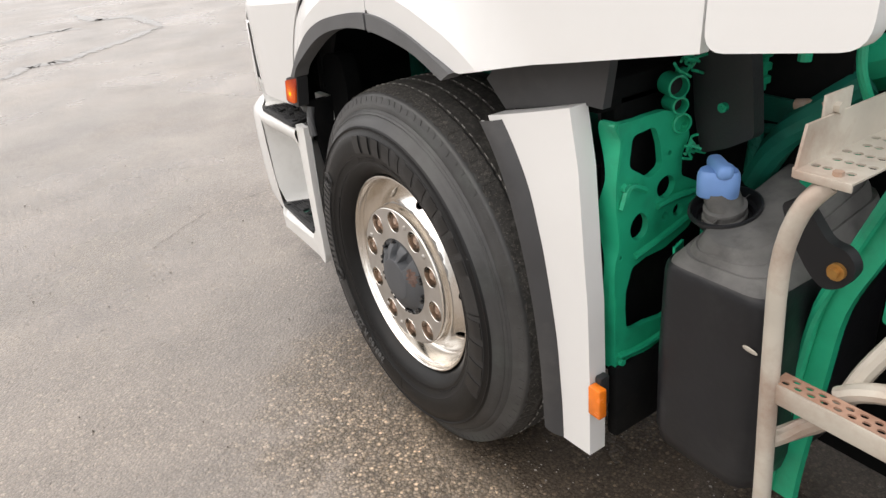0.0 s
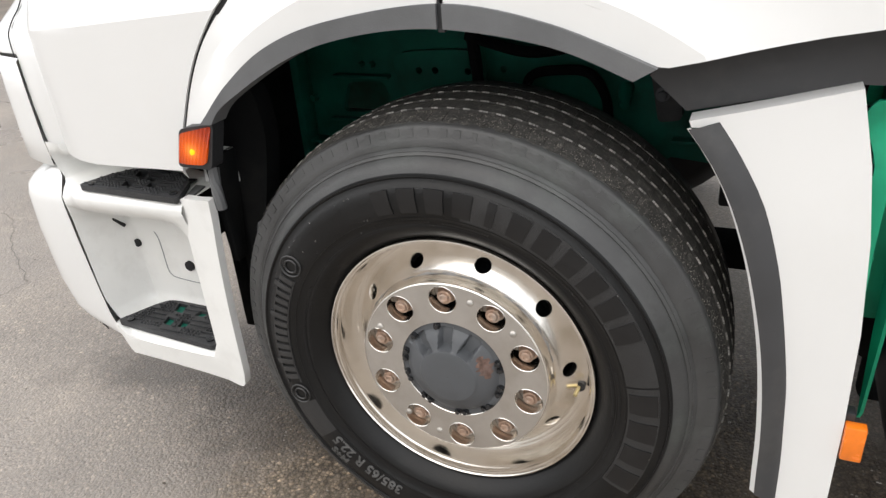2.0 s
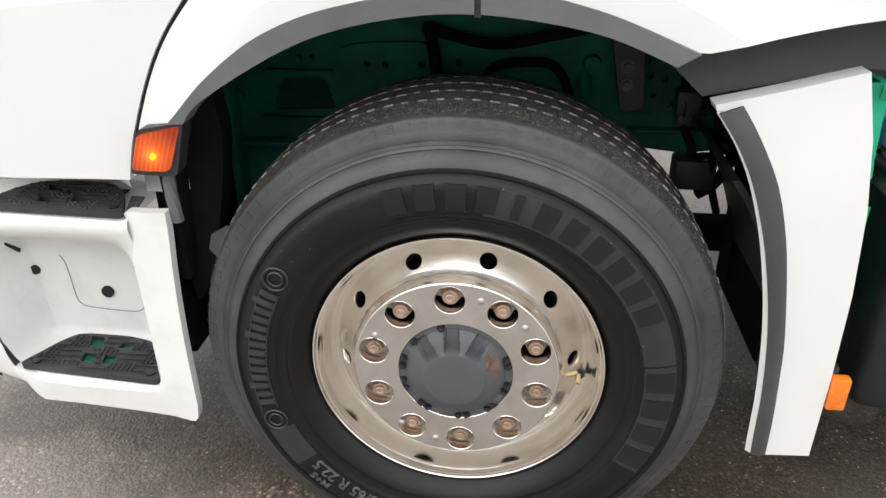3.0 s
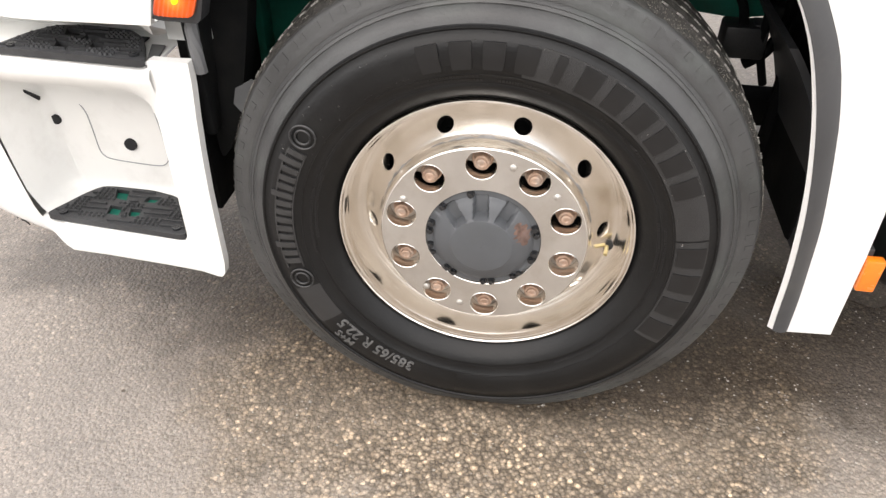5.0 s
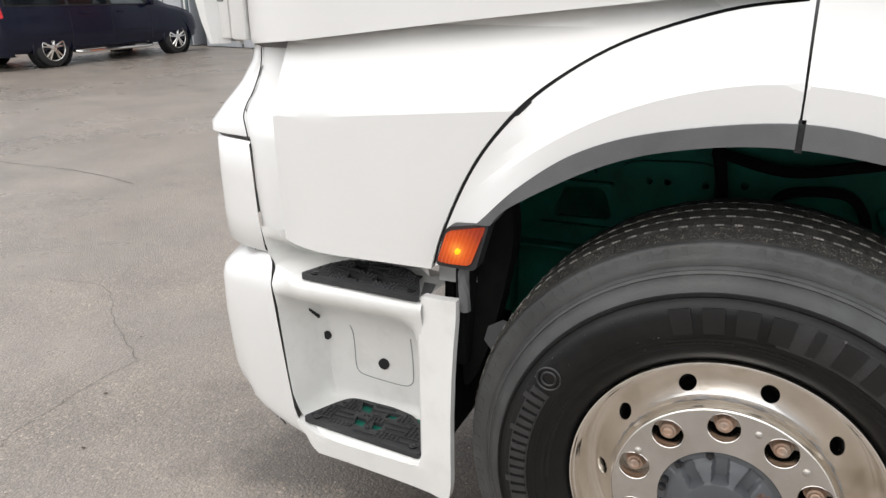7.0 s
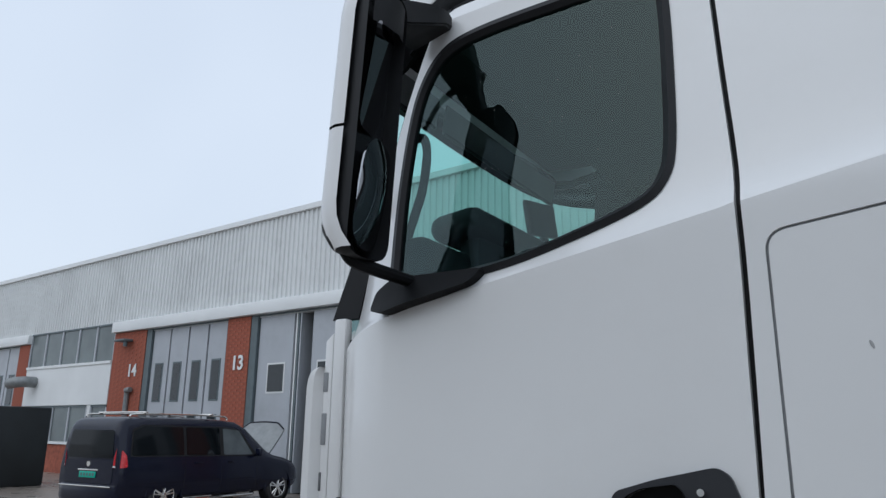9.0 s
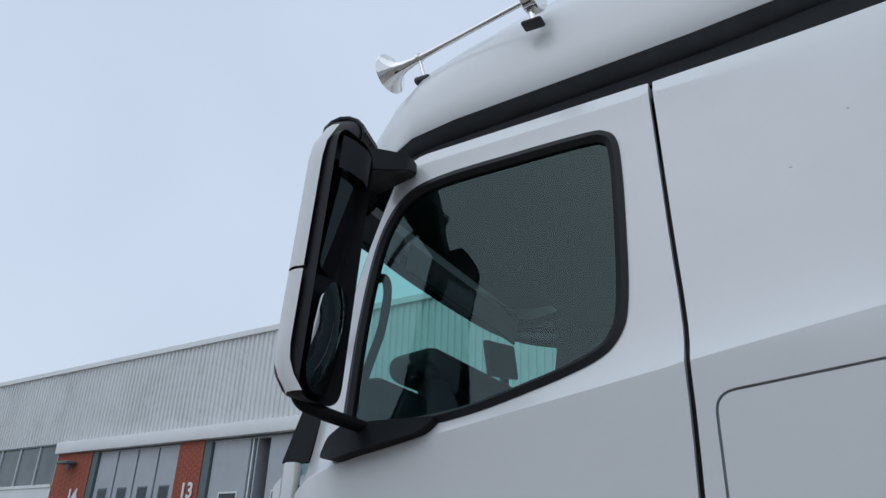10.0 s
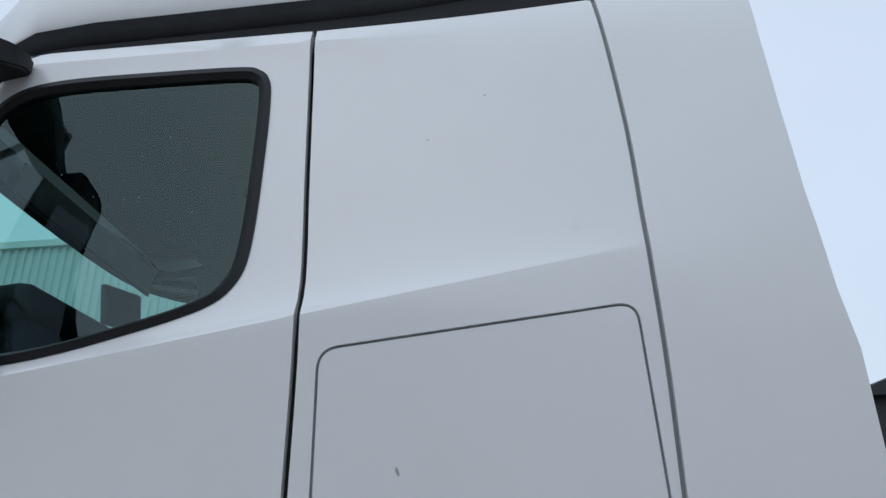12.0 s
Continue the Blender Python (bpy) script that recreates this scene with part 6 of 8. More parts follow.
        for at in NOTCHES:
            d = abs((a - at + 180) % 360 - 180) * math.pi / 180 * r
            w = max(0.0, min(1.0, (0.0148 - d) / 0.0032)) * max(0.0, min(1.0, (r - 0.0605) / 0.004)) * max(0.0, min(1.0, (0.103 - r) / 0.004))
            y += (0.0065 - min(y, -0.006)) * 0.62 * w
        if 95 < a % 360 < 300:      # scalloped flange round the lower half
            y -= 0.004 * max(0.0, math.sin(radians(a * 6.2))) * max(0.0, min(1.0, (r - 0.094) / 0.004)) * max(0.0, min(1.0, (0.110 - r) / 0.004))
        return y
    radii = [0.0005, 0.03, 0.0575, 0.060, 0.0615, 0.063, 0.065, 0.068, 0.072, 0.078, 0.084, 0.090, 0.0945, 0.097, 0.099, 0.101, 0.103, 0.106, 0.109, 0.1115, 0.113]
    bm = bmesh.new()
    rows = [[bm.verts.new(polar(r, 1.5 * s, cap_y(r, 1.5 * s))) for s in range(240)] for r in radii]
    for a, b in zip(rows, rows[1:]):
        for s in range(240):
            t = (s + 1) % 240
            bm.faces.new((a[s], a[t], b[t], b[s]))
    cap = part("hub_cap", bm, HUB, rim, "grey painted hub cap with recessed notches", sharp=42)
    for a in (103, 112, 134, 142, 168, 177, 212, 221, 247, 256, 275, 285, 310, 345, 70, 78):
        c = polar(0.1045, a)
        bm = bmesh.new()
        rod(bm, (c.x, -0.003, c.z), (c.x, -0.008, c.z), 0.0082, 0.0078, 16)
        rod(bm, (c.x, -0.008, c.z), (c.x, -0.0145, c.z), 0.0058, 0.0054, 6)
        part("cap_bolt", bm, BLACK_GLOSS, cap)
    bm = bmesh.new()
    k, j = 12, 6
    rows = []
    for i in range(k + 1):
        a = 50 + 36 * i / k
        half = 0.017 * math.sin(math.pi * (0.08 + 0.84 * i / k)) * (0.8 + 0.35 * math.sin(i * 2.3))
        rows.append([bm.verts.new(polar(0.082 + half * (2 * q / j - 1), a, cap_y(0.082 + half * (2 * q / j - 1), a) - 0.0006)) for q in range(j + 1)])
    for a, b in zip(rows, rows[1:]):
        for q in range(j):
            bm.faces.new((a[q], a[q + 1], b[q + 1], b[q]))
    part("rust_patch", bm, RUST_PATCH, cap, "brown rust patch")
    # valve
    c0 = polar(0.2480, 98, 0.060)
    bm = bmesh.new()
    tube(bm, [(c0.x, 0.076, c0.z), (c0.x - 0.001, 0.056, c0.z - 0.002), (c0.x - 0.004, 0.038, c0.z - 0.008)], 0.0042, 10, 4)
    part("valve_stem", bm, mat("brass", (0.62, 0.52, 0.28), 0.35, metal=0.8), rim, "brass tyre valve")
    bm = bmesh.new()
    rod(bm, (c0.x, 0.078, c0.z), (c0.x, 0.058, c0.z), 0.0115, segs=18)
    part("valve_seat", bm, BLACK, rim)
    # plain rear axle that carries the frame
    for y, s in ((0.06, 1), (2.38, -1)):
        bm = bmesh.new()
        lathe(bm, [(0.05, 0.10 * s), (0.26, 0.10 * s), (0.28, 0.03 * s), (0.32, 0.0), (0.42, -0.02 * s), (0.49, 0.02 * s), (0.51, 0.06 * s), (0.51, 0.50 * s), (0.47, 0.56 * s), (0.30, 0.56 * s)], (3.45, y, 0.505), 48)
        flat_foot(bm)
        part("rear_tyre", bm, RUBBER, truck, "black rear tyre", sharp=50)
    bm = bmesh.new()
    rod(bm, (3.45, 0.4, 0.505), (3.45, 2.04, 0.505), 0.09)
    box(bm, (3.40, 0.70, 0.50), (3.50, 0.82, 0.82), 0.01)
    box(bm, (3.40, 1.62, 0.50), (3.50, 1.74, 0.82), 0.01)
    part("rear_axle", bm, DARK, truck)
    # plain far wheel
    bm = bmesh.new()
    lathe(bm, [(0.05, 2.40), (0.28, 2.40), (0.30, 2.42), (0.40, 2.48), (0.50, 2.44), (0.53, 2.40), (0.53, 2.14), (0.45, 2.08), (0.2, 2.1)], HUBC, 48)
    flat_foot(bm)
    part("far_tyre", bm, RUBBER, truck, "black far front tyre", sharp=60)


# ---------------- truck: wheel arch, mudguard flap, chassis ----------------
def build_arch():
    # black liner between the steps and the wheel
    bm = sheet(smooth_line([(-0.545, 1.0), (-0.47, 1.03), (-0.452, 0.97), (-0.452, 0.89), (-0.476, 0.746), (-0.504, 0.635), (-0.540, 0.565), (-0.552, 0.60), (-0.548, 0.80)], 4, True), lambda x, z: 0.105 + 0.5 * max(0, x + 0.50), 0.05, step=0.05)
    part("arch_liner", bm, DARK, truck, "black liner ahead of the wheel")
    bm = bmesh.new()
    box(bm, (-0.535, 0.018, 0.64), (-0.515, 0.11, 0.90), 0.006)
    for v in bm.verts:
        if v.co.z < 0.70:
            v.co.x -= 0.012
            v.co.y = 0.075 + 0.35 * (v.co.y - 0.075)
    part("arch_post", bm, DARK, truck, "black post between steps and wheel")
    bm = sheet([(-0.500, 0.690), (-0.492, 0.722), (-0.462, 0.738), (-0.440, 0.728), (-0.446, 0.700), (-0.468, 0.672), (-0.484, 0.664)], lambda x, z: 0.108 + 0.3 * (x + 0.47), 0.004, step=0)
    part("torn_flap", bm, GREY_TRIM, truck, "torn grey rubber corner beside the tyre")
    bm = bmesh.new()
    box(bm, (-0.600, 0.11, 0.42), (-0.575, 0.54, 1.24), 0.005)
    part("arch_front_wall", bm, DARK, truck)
    bm = bmesh.new()
    tube(bm, [(-0.52, 0.03, 0.88), (-0.515, 0.02, 0.84), (-0.512, 0.02, 0.79)], 0.012, 8, 4)
    part("lamp_stay", bm, GREY_TRIM, truck)
    # green chassis deep inside the arch, its shade put into the darker paint
    holes = [ring_line((x, z), 0.0085, 10) for x, z in ((-0.236, 0.982), (-0.194, 0.983), (-0.110, 0.983), (-0.028, 0.986), (0.391, 0.995), (0.431, 0.997), (0.399, 0.963), (0.433, 0.956), (0.474, 0.957), (0.410, 0.921), (0.514, 0.958), (0.45, 0.90))]
    slot = rounded([(-0.449, 0.942), (-0.344, 0.948), (-0.318, 0.869), (-0.473, 0.863)], 0.02)
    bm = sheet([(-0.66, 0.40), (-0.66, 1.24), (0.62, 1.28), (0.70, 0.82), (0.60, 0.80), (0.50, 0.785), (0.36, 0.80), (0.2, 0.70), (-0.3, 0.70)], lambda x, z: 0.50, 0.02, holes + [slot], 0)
    plate = part("spring_plate", bm, GREEN_SHADED, truck, "green chassis plate with holes, shade painted in")
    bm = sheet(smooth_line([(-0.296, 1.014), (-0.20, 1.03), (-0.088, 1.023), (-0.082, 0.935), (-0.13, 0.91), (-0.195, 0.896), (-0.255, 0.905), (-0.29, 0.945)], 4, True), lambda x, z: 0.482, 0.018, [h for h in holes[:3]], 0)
    part("round_pad", bm, GREEN_SHADED, plate)
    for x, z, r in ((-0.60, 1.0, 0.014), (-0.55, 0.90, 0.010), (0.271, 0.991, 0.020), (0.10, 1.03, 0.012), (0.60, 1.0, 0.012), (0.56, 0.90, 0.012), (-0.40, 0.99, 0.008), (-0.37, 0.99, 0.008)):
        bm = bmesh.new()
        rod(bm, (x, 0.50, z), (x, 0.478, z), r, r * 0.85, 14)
        part("boss", bm, GREEN_SHADED, plate)
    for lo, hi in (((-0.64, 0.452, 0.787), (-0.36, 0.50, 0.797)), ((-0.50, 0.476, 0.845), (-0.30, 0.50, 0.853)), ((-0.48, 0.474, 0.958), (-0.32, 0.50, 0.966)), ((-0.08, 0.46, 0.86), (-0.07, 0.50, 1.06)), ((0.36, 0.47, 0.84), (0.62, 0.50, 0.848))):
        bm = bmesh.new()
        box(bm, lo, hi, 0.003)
        part("pressed_rib", bm, GREEN_SHADED, plate)
    bm = bmesh.new()
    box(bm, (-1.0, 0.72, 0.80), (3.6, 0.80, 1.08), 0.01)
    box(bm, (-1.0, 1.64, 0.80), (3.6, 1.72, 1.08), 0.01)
    part("frame_rail", bm, GREEN_SHADED, truck, "green frame rails")
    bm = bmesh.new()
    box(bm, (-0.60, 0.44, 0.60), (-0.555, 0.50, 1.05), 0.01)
    part("arch_bracket", bm, GREEN_SHADED, truck, "green bracket in the wheel arch, shade painted in")
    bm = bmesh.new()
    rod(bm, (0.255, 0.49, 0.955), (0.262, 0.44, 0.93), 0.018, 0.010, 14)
    part("grease_nipple", bm, GREEN_SHADED, truck)
    bm = sheet(rounded([(0.300, 1.08), (0.369, 1.06), (0.383, 0.907), (0.335, 0.900)], 0.012), lambda x, z: 0.43, 0.03, step=0)
    link = part("damper_link", bm, BLACK, truck, "black damper link")
    for x, z in ((0.34, 1.0), (0.341, 0.961)):
        bm = bmesh.new()
        rod(bm, (x, 0.432, z), (x, 0.426, z), 0.015, segs=18)
        rod(bm, (x, 0.427, z), (x, 0.415, z), 0.009, segs=6)
        part("link_bolt", bm, HUB, link)
    rng = random.Random(6)
    for pts, r in (([(0.03, 0.47, 0.93), (0.05, 0.46, 0.982), (0.107, 0.455, 0.998), (0.181, 0.455, 0.994), (0.218, 0.46, 0.94), (0.225, 0.47, 0.86)], 0.011),
                   ([(0.469, 0.46, 0.99), (0.472, 0.45, 0.93), (0.475, 0.45, 0.871), (0.50, 0.45, 0.82), (0.52, 0.46, 0.74)], 0.010),
                   ([(0.56, 0.46, 1.02), (0.58, 0.44, 0.90), (0.589, 0.44, 0.815), (0.57, 0.45, 0.74), (0.53, 0.46, 0.70)], 0.013),
                   ([(0.50, 0.44, 0.95), (0.54, 0.43, 0.90), (0.545, 0.43, 0.84), (0.551, 0.44, 0.75), (0.58, 0.45, 0.66)], 0.009),
                   ([(-0.10, 0.46, 1.07), (0.05, 0.44, 1.04), (0.18, 0.44, 1.06), (0.28, 0.45, 1.08)], 0.012),
                   ([(-0.09, 0.46, 1.08), (-0.075, 0.45, 1.0), (-0.07, 0.45, 0.9)], 0.014)):
        bm = bmesh.new()
        tube(bm, pts, r, 8)
        part("air_hose", bm, DARK, truck, "dark hose in the wheel arch")
    blocks = [((0.455, 0.44, 0.89), (0.525, 0.49, 0.945)), ((0.47, 0.43, 0.72), (0.56, 0.50, 0.79))]
    for _ in range(7):
        x, z = rng.uniform(0.46, 0.6), rng.uniform(0.70, 0.95)
        blocks.append(((x, 0.44, z), (x + 0.035, 0.49, z + 0.03)))
    for lo, hi in blocks:
        bm = bmesh.new()
        box(bm, lo, hi, 0.007)
        part("air_valve", bm, BLACK, truck, "black air valve block")
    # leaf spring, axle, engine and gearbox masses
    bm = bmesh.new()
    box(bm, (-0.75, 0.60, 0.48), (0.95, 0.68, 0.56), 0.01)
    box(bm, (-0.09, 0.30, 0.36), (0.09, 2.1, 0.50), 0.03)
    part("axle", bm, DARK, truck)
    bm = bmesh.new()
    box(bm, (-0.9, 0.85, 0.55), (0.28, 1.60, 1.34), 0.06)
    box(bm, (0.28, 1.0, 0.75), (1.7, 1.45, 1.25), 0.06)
    # unseen block added under the frame to darken the ground
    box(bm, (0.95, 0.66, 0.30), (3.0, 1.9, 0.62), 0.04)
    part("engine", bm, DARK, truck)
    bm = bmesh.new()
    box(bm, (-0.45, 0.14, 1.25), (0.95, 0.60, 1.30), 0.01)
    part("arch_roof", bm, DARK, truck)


def build_flap():
    edge_line = smooth_line([(0.638, 0.323), (0.636, 0.41), (0.630, 0.50), (0.624, 0.577), (0.613, 0.651), (0.600, 0.725), (0.583, 0.805), (0.552, 0.902), (0.508, 0.984), (0.473, 1.036)], 3)
    lip_line = smooth_line([(0.612, 0.320), (0.610, 0.37), (0.607, 0.456), (0.599, 0.549), (0.587, 0.635), (0.570, 0.719), (0.547, 0.807), (0.514, 0.900), (0.479, 0.968), (0.441, 1.022)], 3)
    white = smooth_line([(0.430, 1.036), (0.545, 1.062), (0.658, 1.09)], 3) + [(0.685, 0.98), (0.703, 0.86), (0.717, 0.7), (0.722, 0.52), (0.722, 0.328)] + edge_line + [(0.445, 1.026), (0.434, 1.026)]

    def flap_y(x, z):
        return 0.020 + 0.05 * max(0, z - 0.85) * max(0, (x - 0.42) / 0.24) * 1.2
    flap = part("mudguard", sheet(white, flap_y, 0.045, step=0.06), WHITE, truck, "white rear mudguard shell")
    # the lip flares outwards and forwards, towards the tyre
    lip = [Vector((p[0] - 0.0095 - 0.002 * (1.0 - p[1]), -0.003, p[1] + 0.021 * (1.371 - p[1]))) for p in lip_line]
    bm = bmesh.new()
    rows = [[bm.verts.new(Vector((e[0] + 0.003, flap_y(e[0], e[1]) + 0.002, e[1])).lerp(q, f) + Vector((0, -0.006 * math.sin(math.pi * f), 0))) for e, q in zip(edge_line, lip)] for f in (0.0, 0.25, 0.5, 0.75, 1.0)]
    for a, b in zip(rows, rows[1:]):
        for i in range(len(a) - 1):
            bm.faces.new((a[i], a[i + 1], b[i + 1], b[i]))
    got = bmesh.ops.extrude_face_region(bm, geom=bm.faces[:])
    for v in [g for g in got["geom"] if isinstance(g, bmesh.types.BMVert)]:
        v.co += Vector((0.003, 0.006, 0))
    part("mudguard_edge", bm, MUD_RUBBER, flap, "grey rubber mudguard edge")
    bm = bmesh.new()
    deep = [0.030 - 0.020 * max(0.0, (p.z - 0.55) / 0.47) for p in lip]
    band_mesh(bm, [p + Vector((0.0005, 0.0035, 0)) for p in lip], [p + Vector((-0.26 * q, 0.0035 + 0.26 * q, 0)) for p, q in zip(lip, deep)])
    got = bmesh.ops.extrude_face_region(bm, geom=bm.faces[:])
    for v in [g for g in got["geom"] if isinstance(g, bmesh.types.BMVert)]:
        v.co += Vector((0.004, 0.005, 0))
    part("mudguard_lip", bm, WHITE, flap, "white inner lip of the mudguard")
    bm = bmesh.new()
    k = 18
    band_mesh(bm, [polar(0.615, 52 + 42 * i / k, 0.10) for i in range(k + 1)], [polar(0.615, 52 + 42 * i / k, 0.46) for i in range(k + 1)])
    got = bmesh.ops.extrude_face_region(bm, geom=bm.faces[:])
    for v in [g for g in got["geom"] if isinstance(g, bmesh.types.BMVert)]:
        v.co.x += 0.015
    part("mudguard_inner", bm, BLACK, flap, "black curved inner mudguard")
    bm = bmesh.new()
    lampbox = (0.724, 0.012, 0.45), (0.758, 0.034, 0.522)
    box(bm, *lampbox, 0.004)
    marker = part("side_marker", bm, ORANGE, truck, "orange rectangular side marker")
    bm = bmesh.new()
    box(bm, (0.722, 0.034, 0.46), (0.740, 0.06, 0.535), 0.004)
    part("marker_bracket", bm, BLACK, marker)
    # black panels above and behind the flap
    bm = sheet([(0.36, 1.09), (0.42, 1.035), (0.655, 1.085), (0.70, 1.085), (0.72, 1.19), (0.62, 1.17), (0.40, 1.13)], lambda x, z: 0.075, 0.02, step=0.1)
    part("upper_shield", bm, MUD_RUBBER, truck, "black plastic shield above the mudguard")
    bm = bmesh.new()
    box(bm, (0.62, 0.14, 0.45), (0.665, 0.50, 1.10), 0.02)
    box(bm, (0.42, 0.10, 1.06), (0.665, 0.60, 1.12), 0.01)
    # dark box added where only shade shows below the bracket
    box(bm, (0.70, 0.09, 0.34), (0.73, 0.30, 0.53), 0.01)
    part("rear_shield", bm, DARK, truck, "black shield behind the mudguard")


def build_rear_bracket():
    # transverse casting behind the mudguard, outline in y and z
    o = [(0.081, 1.058), (0.152, 1.056), (0.214, 1.055), (0.276, 1.034), (0.286, 0.985), (0.269, 0.959), (0.273, 0.908), (0.328, 0.878), (0.380, 0.824), (0.315, 0.801), (0.296, 0.782), (0.226, 0.763), (0.133, 0.753),
         (0.122, 0.703), (0.123, 0.612), (0.150, 0.600), (0.229, 0.596), (0.317, 0.606), (0.312, 0.529), (0.227, 0.514), (0.147, 0.507), (0.105, 0.525), (0.094, 0.545), (0.096, 0.612), (0.089, 0.755), (0.102, 0.807), (0.091, 0.901), (0.093, 0.961), (0.103, 1.016)]
    holes = [rounded([(0.130, 1.027), (0.190, 1.030), (0.206, 0.985), (0.213, 0.945), (0.180, 0.928), (0.125, 0.965)], 0.012)]
    holes += [[(y + ry * math.cos(a), z + rz * math.sin(a)) for a in [2 * math.pi * i / 18 for i in range(18)]] for y, z, ry, rz in ((0.226, 0.898, 0.024, 0.024), (0.154, 0.835, 0.022, 0.029), (0.231, 0.832, 0.010, 0.010), (0.266, 0.836, 0.013, 0.014), (0.104, 0.784, 0.004, 0.005), (0.236, 0.965, 0.005, 0.005))]
    bm = sheet(rounded(o, 0.010, 3), lambda y, z: 0.003 * math.sin(y * 60) * math.sin(z * 40), 0.014, holes, 0.03)
    for v in bm.verts:
        v.co = Vector((0.722 - v.co.y, v.co.x, v.co.z))
    bracket = part("cast_bracket", bm, GREEN, truck, "bright green cast bracket with cut-outs")
    # flange along its outer edge and ribs across the web
    edge = [(0.088, 1.060), (0.098, 1.02), (0.090, 0.96), (0.089, 0.90), (0.099, 0.81), (0.088, 0.755), (0.093, 0.61), (0.094, 0.52)]
    bm = bmesh.new()
    line = smooth_line([(0, y, z) for y, z in edge], 4)
    wide = [0.030 + 0.012 * math.sin(k * 0.55) for k in range(len(line))]
    band_mesh(bm, [Vector((0.722, p.y, p.z)) for p in line], [Vector((0.715 - w, p.y - 0.004, p.z)) for p, w in zip(line, wide)])
    got = bmesh.ops.extrude_face_region(bm, geom=bm.faces[:])
    for v in [g for g in got["geom"] if isinstance(g, bmesh.types.BMVert)]:
        v.co.y += 0.008
    part("flange", bm, GREEN, bracket)
    for pts in ([(0.725, 0.14, 0.775), (0.727, 0.20, 0.79), (0.726, 0.30, 0.815)], [(0.725, 0.20, 0.865), (0.727, 0.25, 0.87), (0.725, 0.31, 0.865)], [(0.725, 0.10, 0.555), (0.727, 0.17, 0.55), (0.725, 0.28, 0.56)], [(0.725, 0.10, 0.89), (0.727, 0.12, 0.93), (0.725, 0.165, 0.91)]):
        bm = bmesh.new()
        tube(bm, pts, 0.007, 6, 4)
        part("cast_rib", bm, GREEN, bracket)
    for y, z in ((0.110, 0.93), (0.270, 1.01), (0.110, 0.535)):
        bm = bmesh.new()
        rod(bm, (0.720, y, z), (0.730, y, z), 0.010, 0.008, 6)
        part("bolt", bm, GREEN, bracket)
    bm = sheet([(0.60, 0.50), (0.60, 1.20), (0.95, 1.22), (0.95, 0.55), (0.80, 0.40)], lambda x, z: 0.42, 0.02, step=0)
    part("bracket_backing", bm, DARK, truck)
    # green pipes and brackets of the frame behind the control box, gloom painted in
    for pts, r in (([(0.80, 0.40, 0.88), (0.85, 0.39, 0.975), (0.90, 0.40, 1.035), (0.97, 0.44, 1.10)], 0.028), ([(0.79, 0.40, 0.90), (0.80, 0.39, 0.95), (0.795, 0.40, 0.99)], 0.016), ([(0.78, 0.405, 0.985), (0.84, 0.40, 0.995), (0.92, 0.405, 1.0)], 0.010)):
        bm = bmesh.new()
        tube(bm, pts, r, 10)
        part("frame_pipe", bm, GREEN_SHADED, truck, "green pipe along the frame, painted dark for the gloom")
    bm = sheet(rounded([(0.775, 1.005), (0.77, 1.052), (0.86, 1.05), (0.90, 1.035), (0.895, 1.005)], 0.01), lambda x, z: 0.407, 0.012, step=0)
    part("frame_bracket", bm, GREEN_SHADED, truck)
    bm = bmesh.new()
    for z in (1.075, 1.10, 1.125):
        box(bm, (0.772, 0.39, z), (0.802, 0.415, z + 0.015), 0.003)
    box(bm, (0.780, 0.40, 1.06), (0.794, 0.415, 1.15), 0.003)
    part("frame_bracket", bm, GREEN, truck)
    bm = bmesh.new()
    rod(bm, (0.87, 0.395, 1.05), (0.935, 0.395, 1.062), 0.011, segs=12)
    part("steel_pin", bm, RUST, truck, "rusty steel pin")
    # open pipe clamps facing rearwards
    for y, z, r in ((0.241, 1.095, 0.022), (0.248, 1.058, 0.017), (0.256, 1.022, 0.020)):
        bm = bmesh.new()
        m = Matrix.Translation((0.722, y, z)) @ pose(0, 0, 0, 0, 0, 70)
        lathe(bm, [(r, 0.03), (r, -0.012), (r - 0.0035, -0.013), (r - 0.0035, 0.02)], (0, 0, 0), 20)
        bmesh.ops.transform(bm, matrix=m, verts=bm.verts)
        clamp = part("pipe_clamp", bm, GREEN, truck, "green open pipe clamp")
        bm = bmesh.new()
        lathe(bm, [(r - 0.0035, 0.008), (0.001, 0.008)], (0, 0, 0), 16)
        bmesh.ops.transform(bm, matrix=m, verts=bm.verts)
        part("pipe_end", bm, GAP, clamp)
    bm = bmesh.new()
    box(bm, (0.700, 0.262, 0.975), (0.712, 0.285, 1.12), 0.003)
    part("clamp_rail", bm, GREEN, truck)
    rng = random.Random(3)
    for cy, cz in ((0.250, 1.135), (0.268, 0.968)):
        for _ in range(10):
            bm = bmesh.new()
            p = Vector((0.735, cy + rng.gauss(0, 0.010), cz + rng.gauss(0, 0.007)))
            tube(bm, [p, p + Vector((rng.gauss(0.004, 0.006), rng.gauss(0.01, 0.01), rng.gauss(0, 0.008))), p + Vector((rng.gauss(0.01, 0.01), rng.gauss(0.02, 0.015), rng.gauss(0, 0.010)))], 0.0028, 5, 3)
            part("cable_tail", bm, GREEN, truck, "green painted cable tail")
    bm = sheet(rounded([(0.700, 1.19), (0.826, 1.20), (0.842, 1.10), (0.854, 1.007), (0.80, 0.975), (0.742, 0.952), (0.722, 1.02)], 0.012), lambda x, z: 0.30, 0.03, step=0)
    cover = part("control_box", bm, BLACK, truck, "black control box cover")
    bm = bmesh.new()
    rod(bm, (0.788, 0.302, 1.053), (0.788, 0.290, 1.053), 0.009, segs=12)
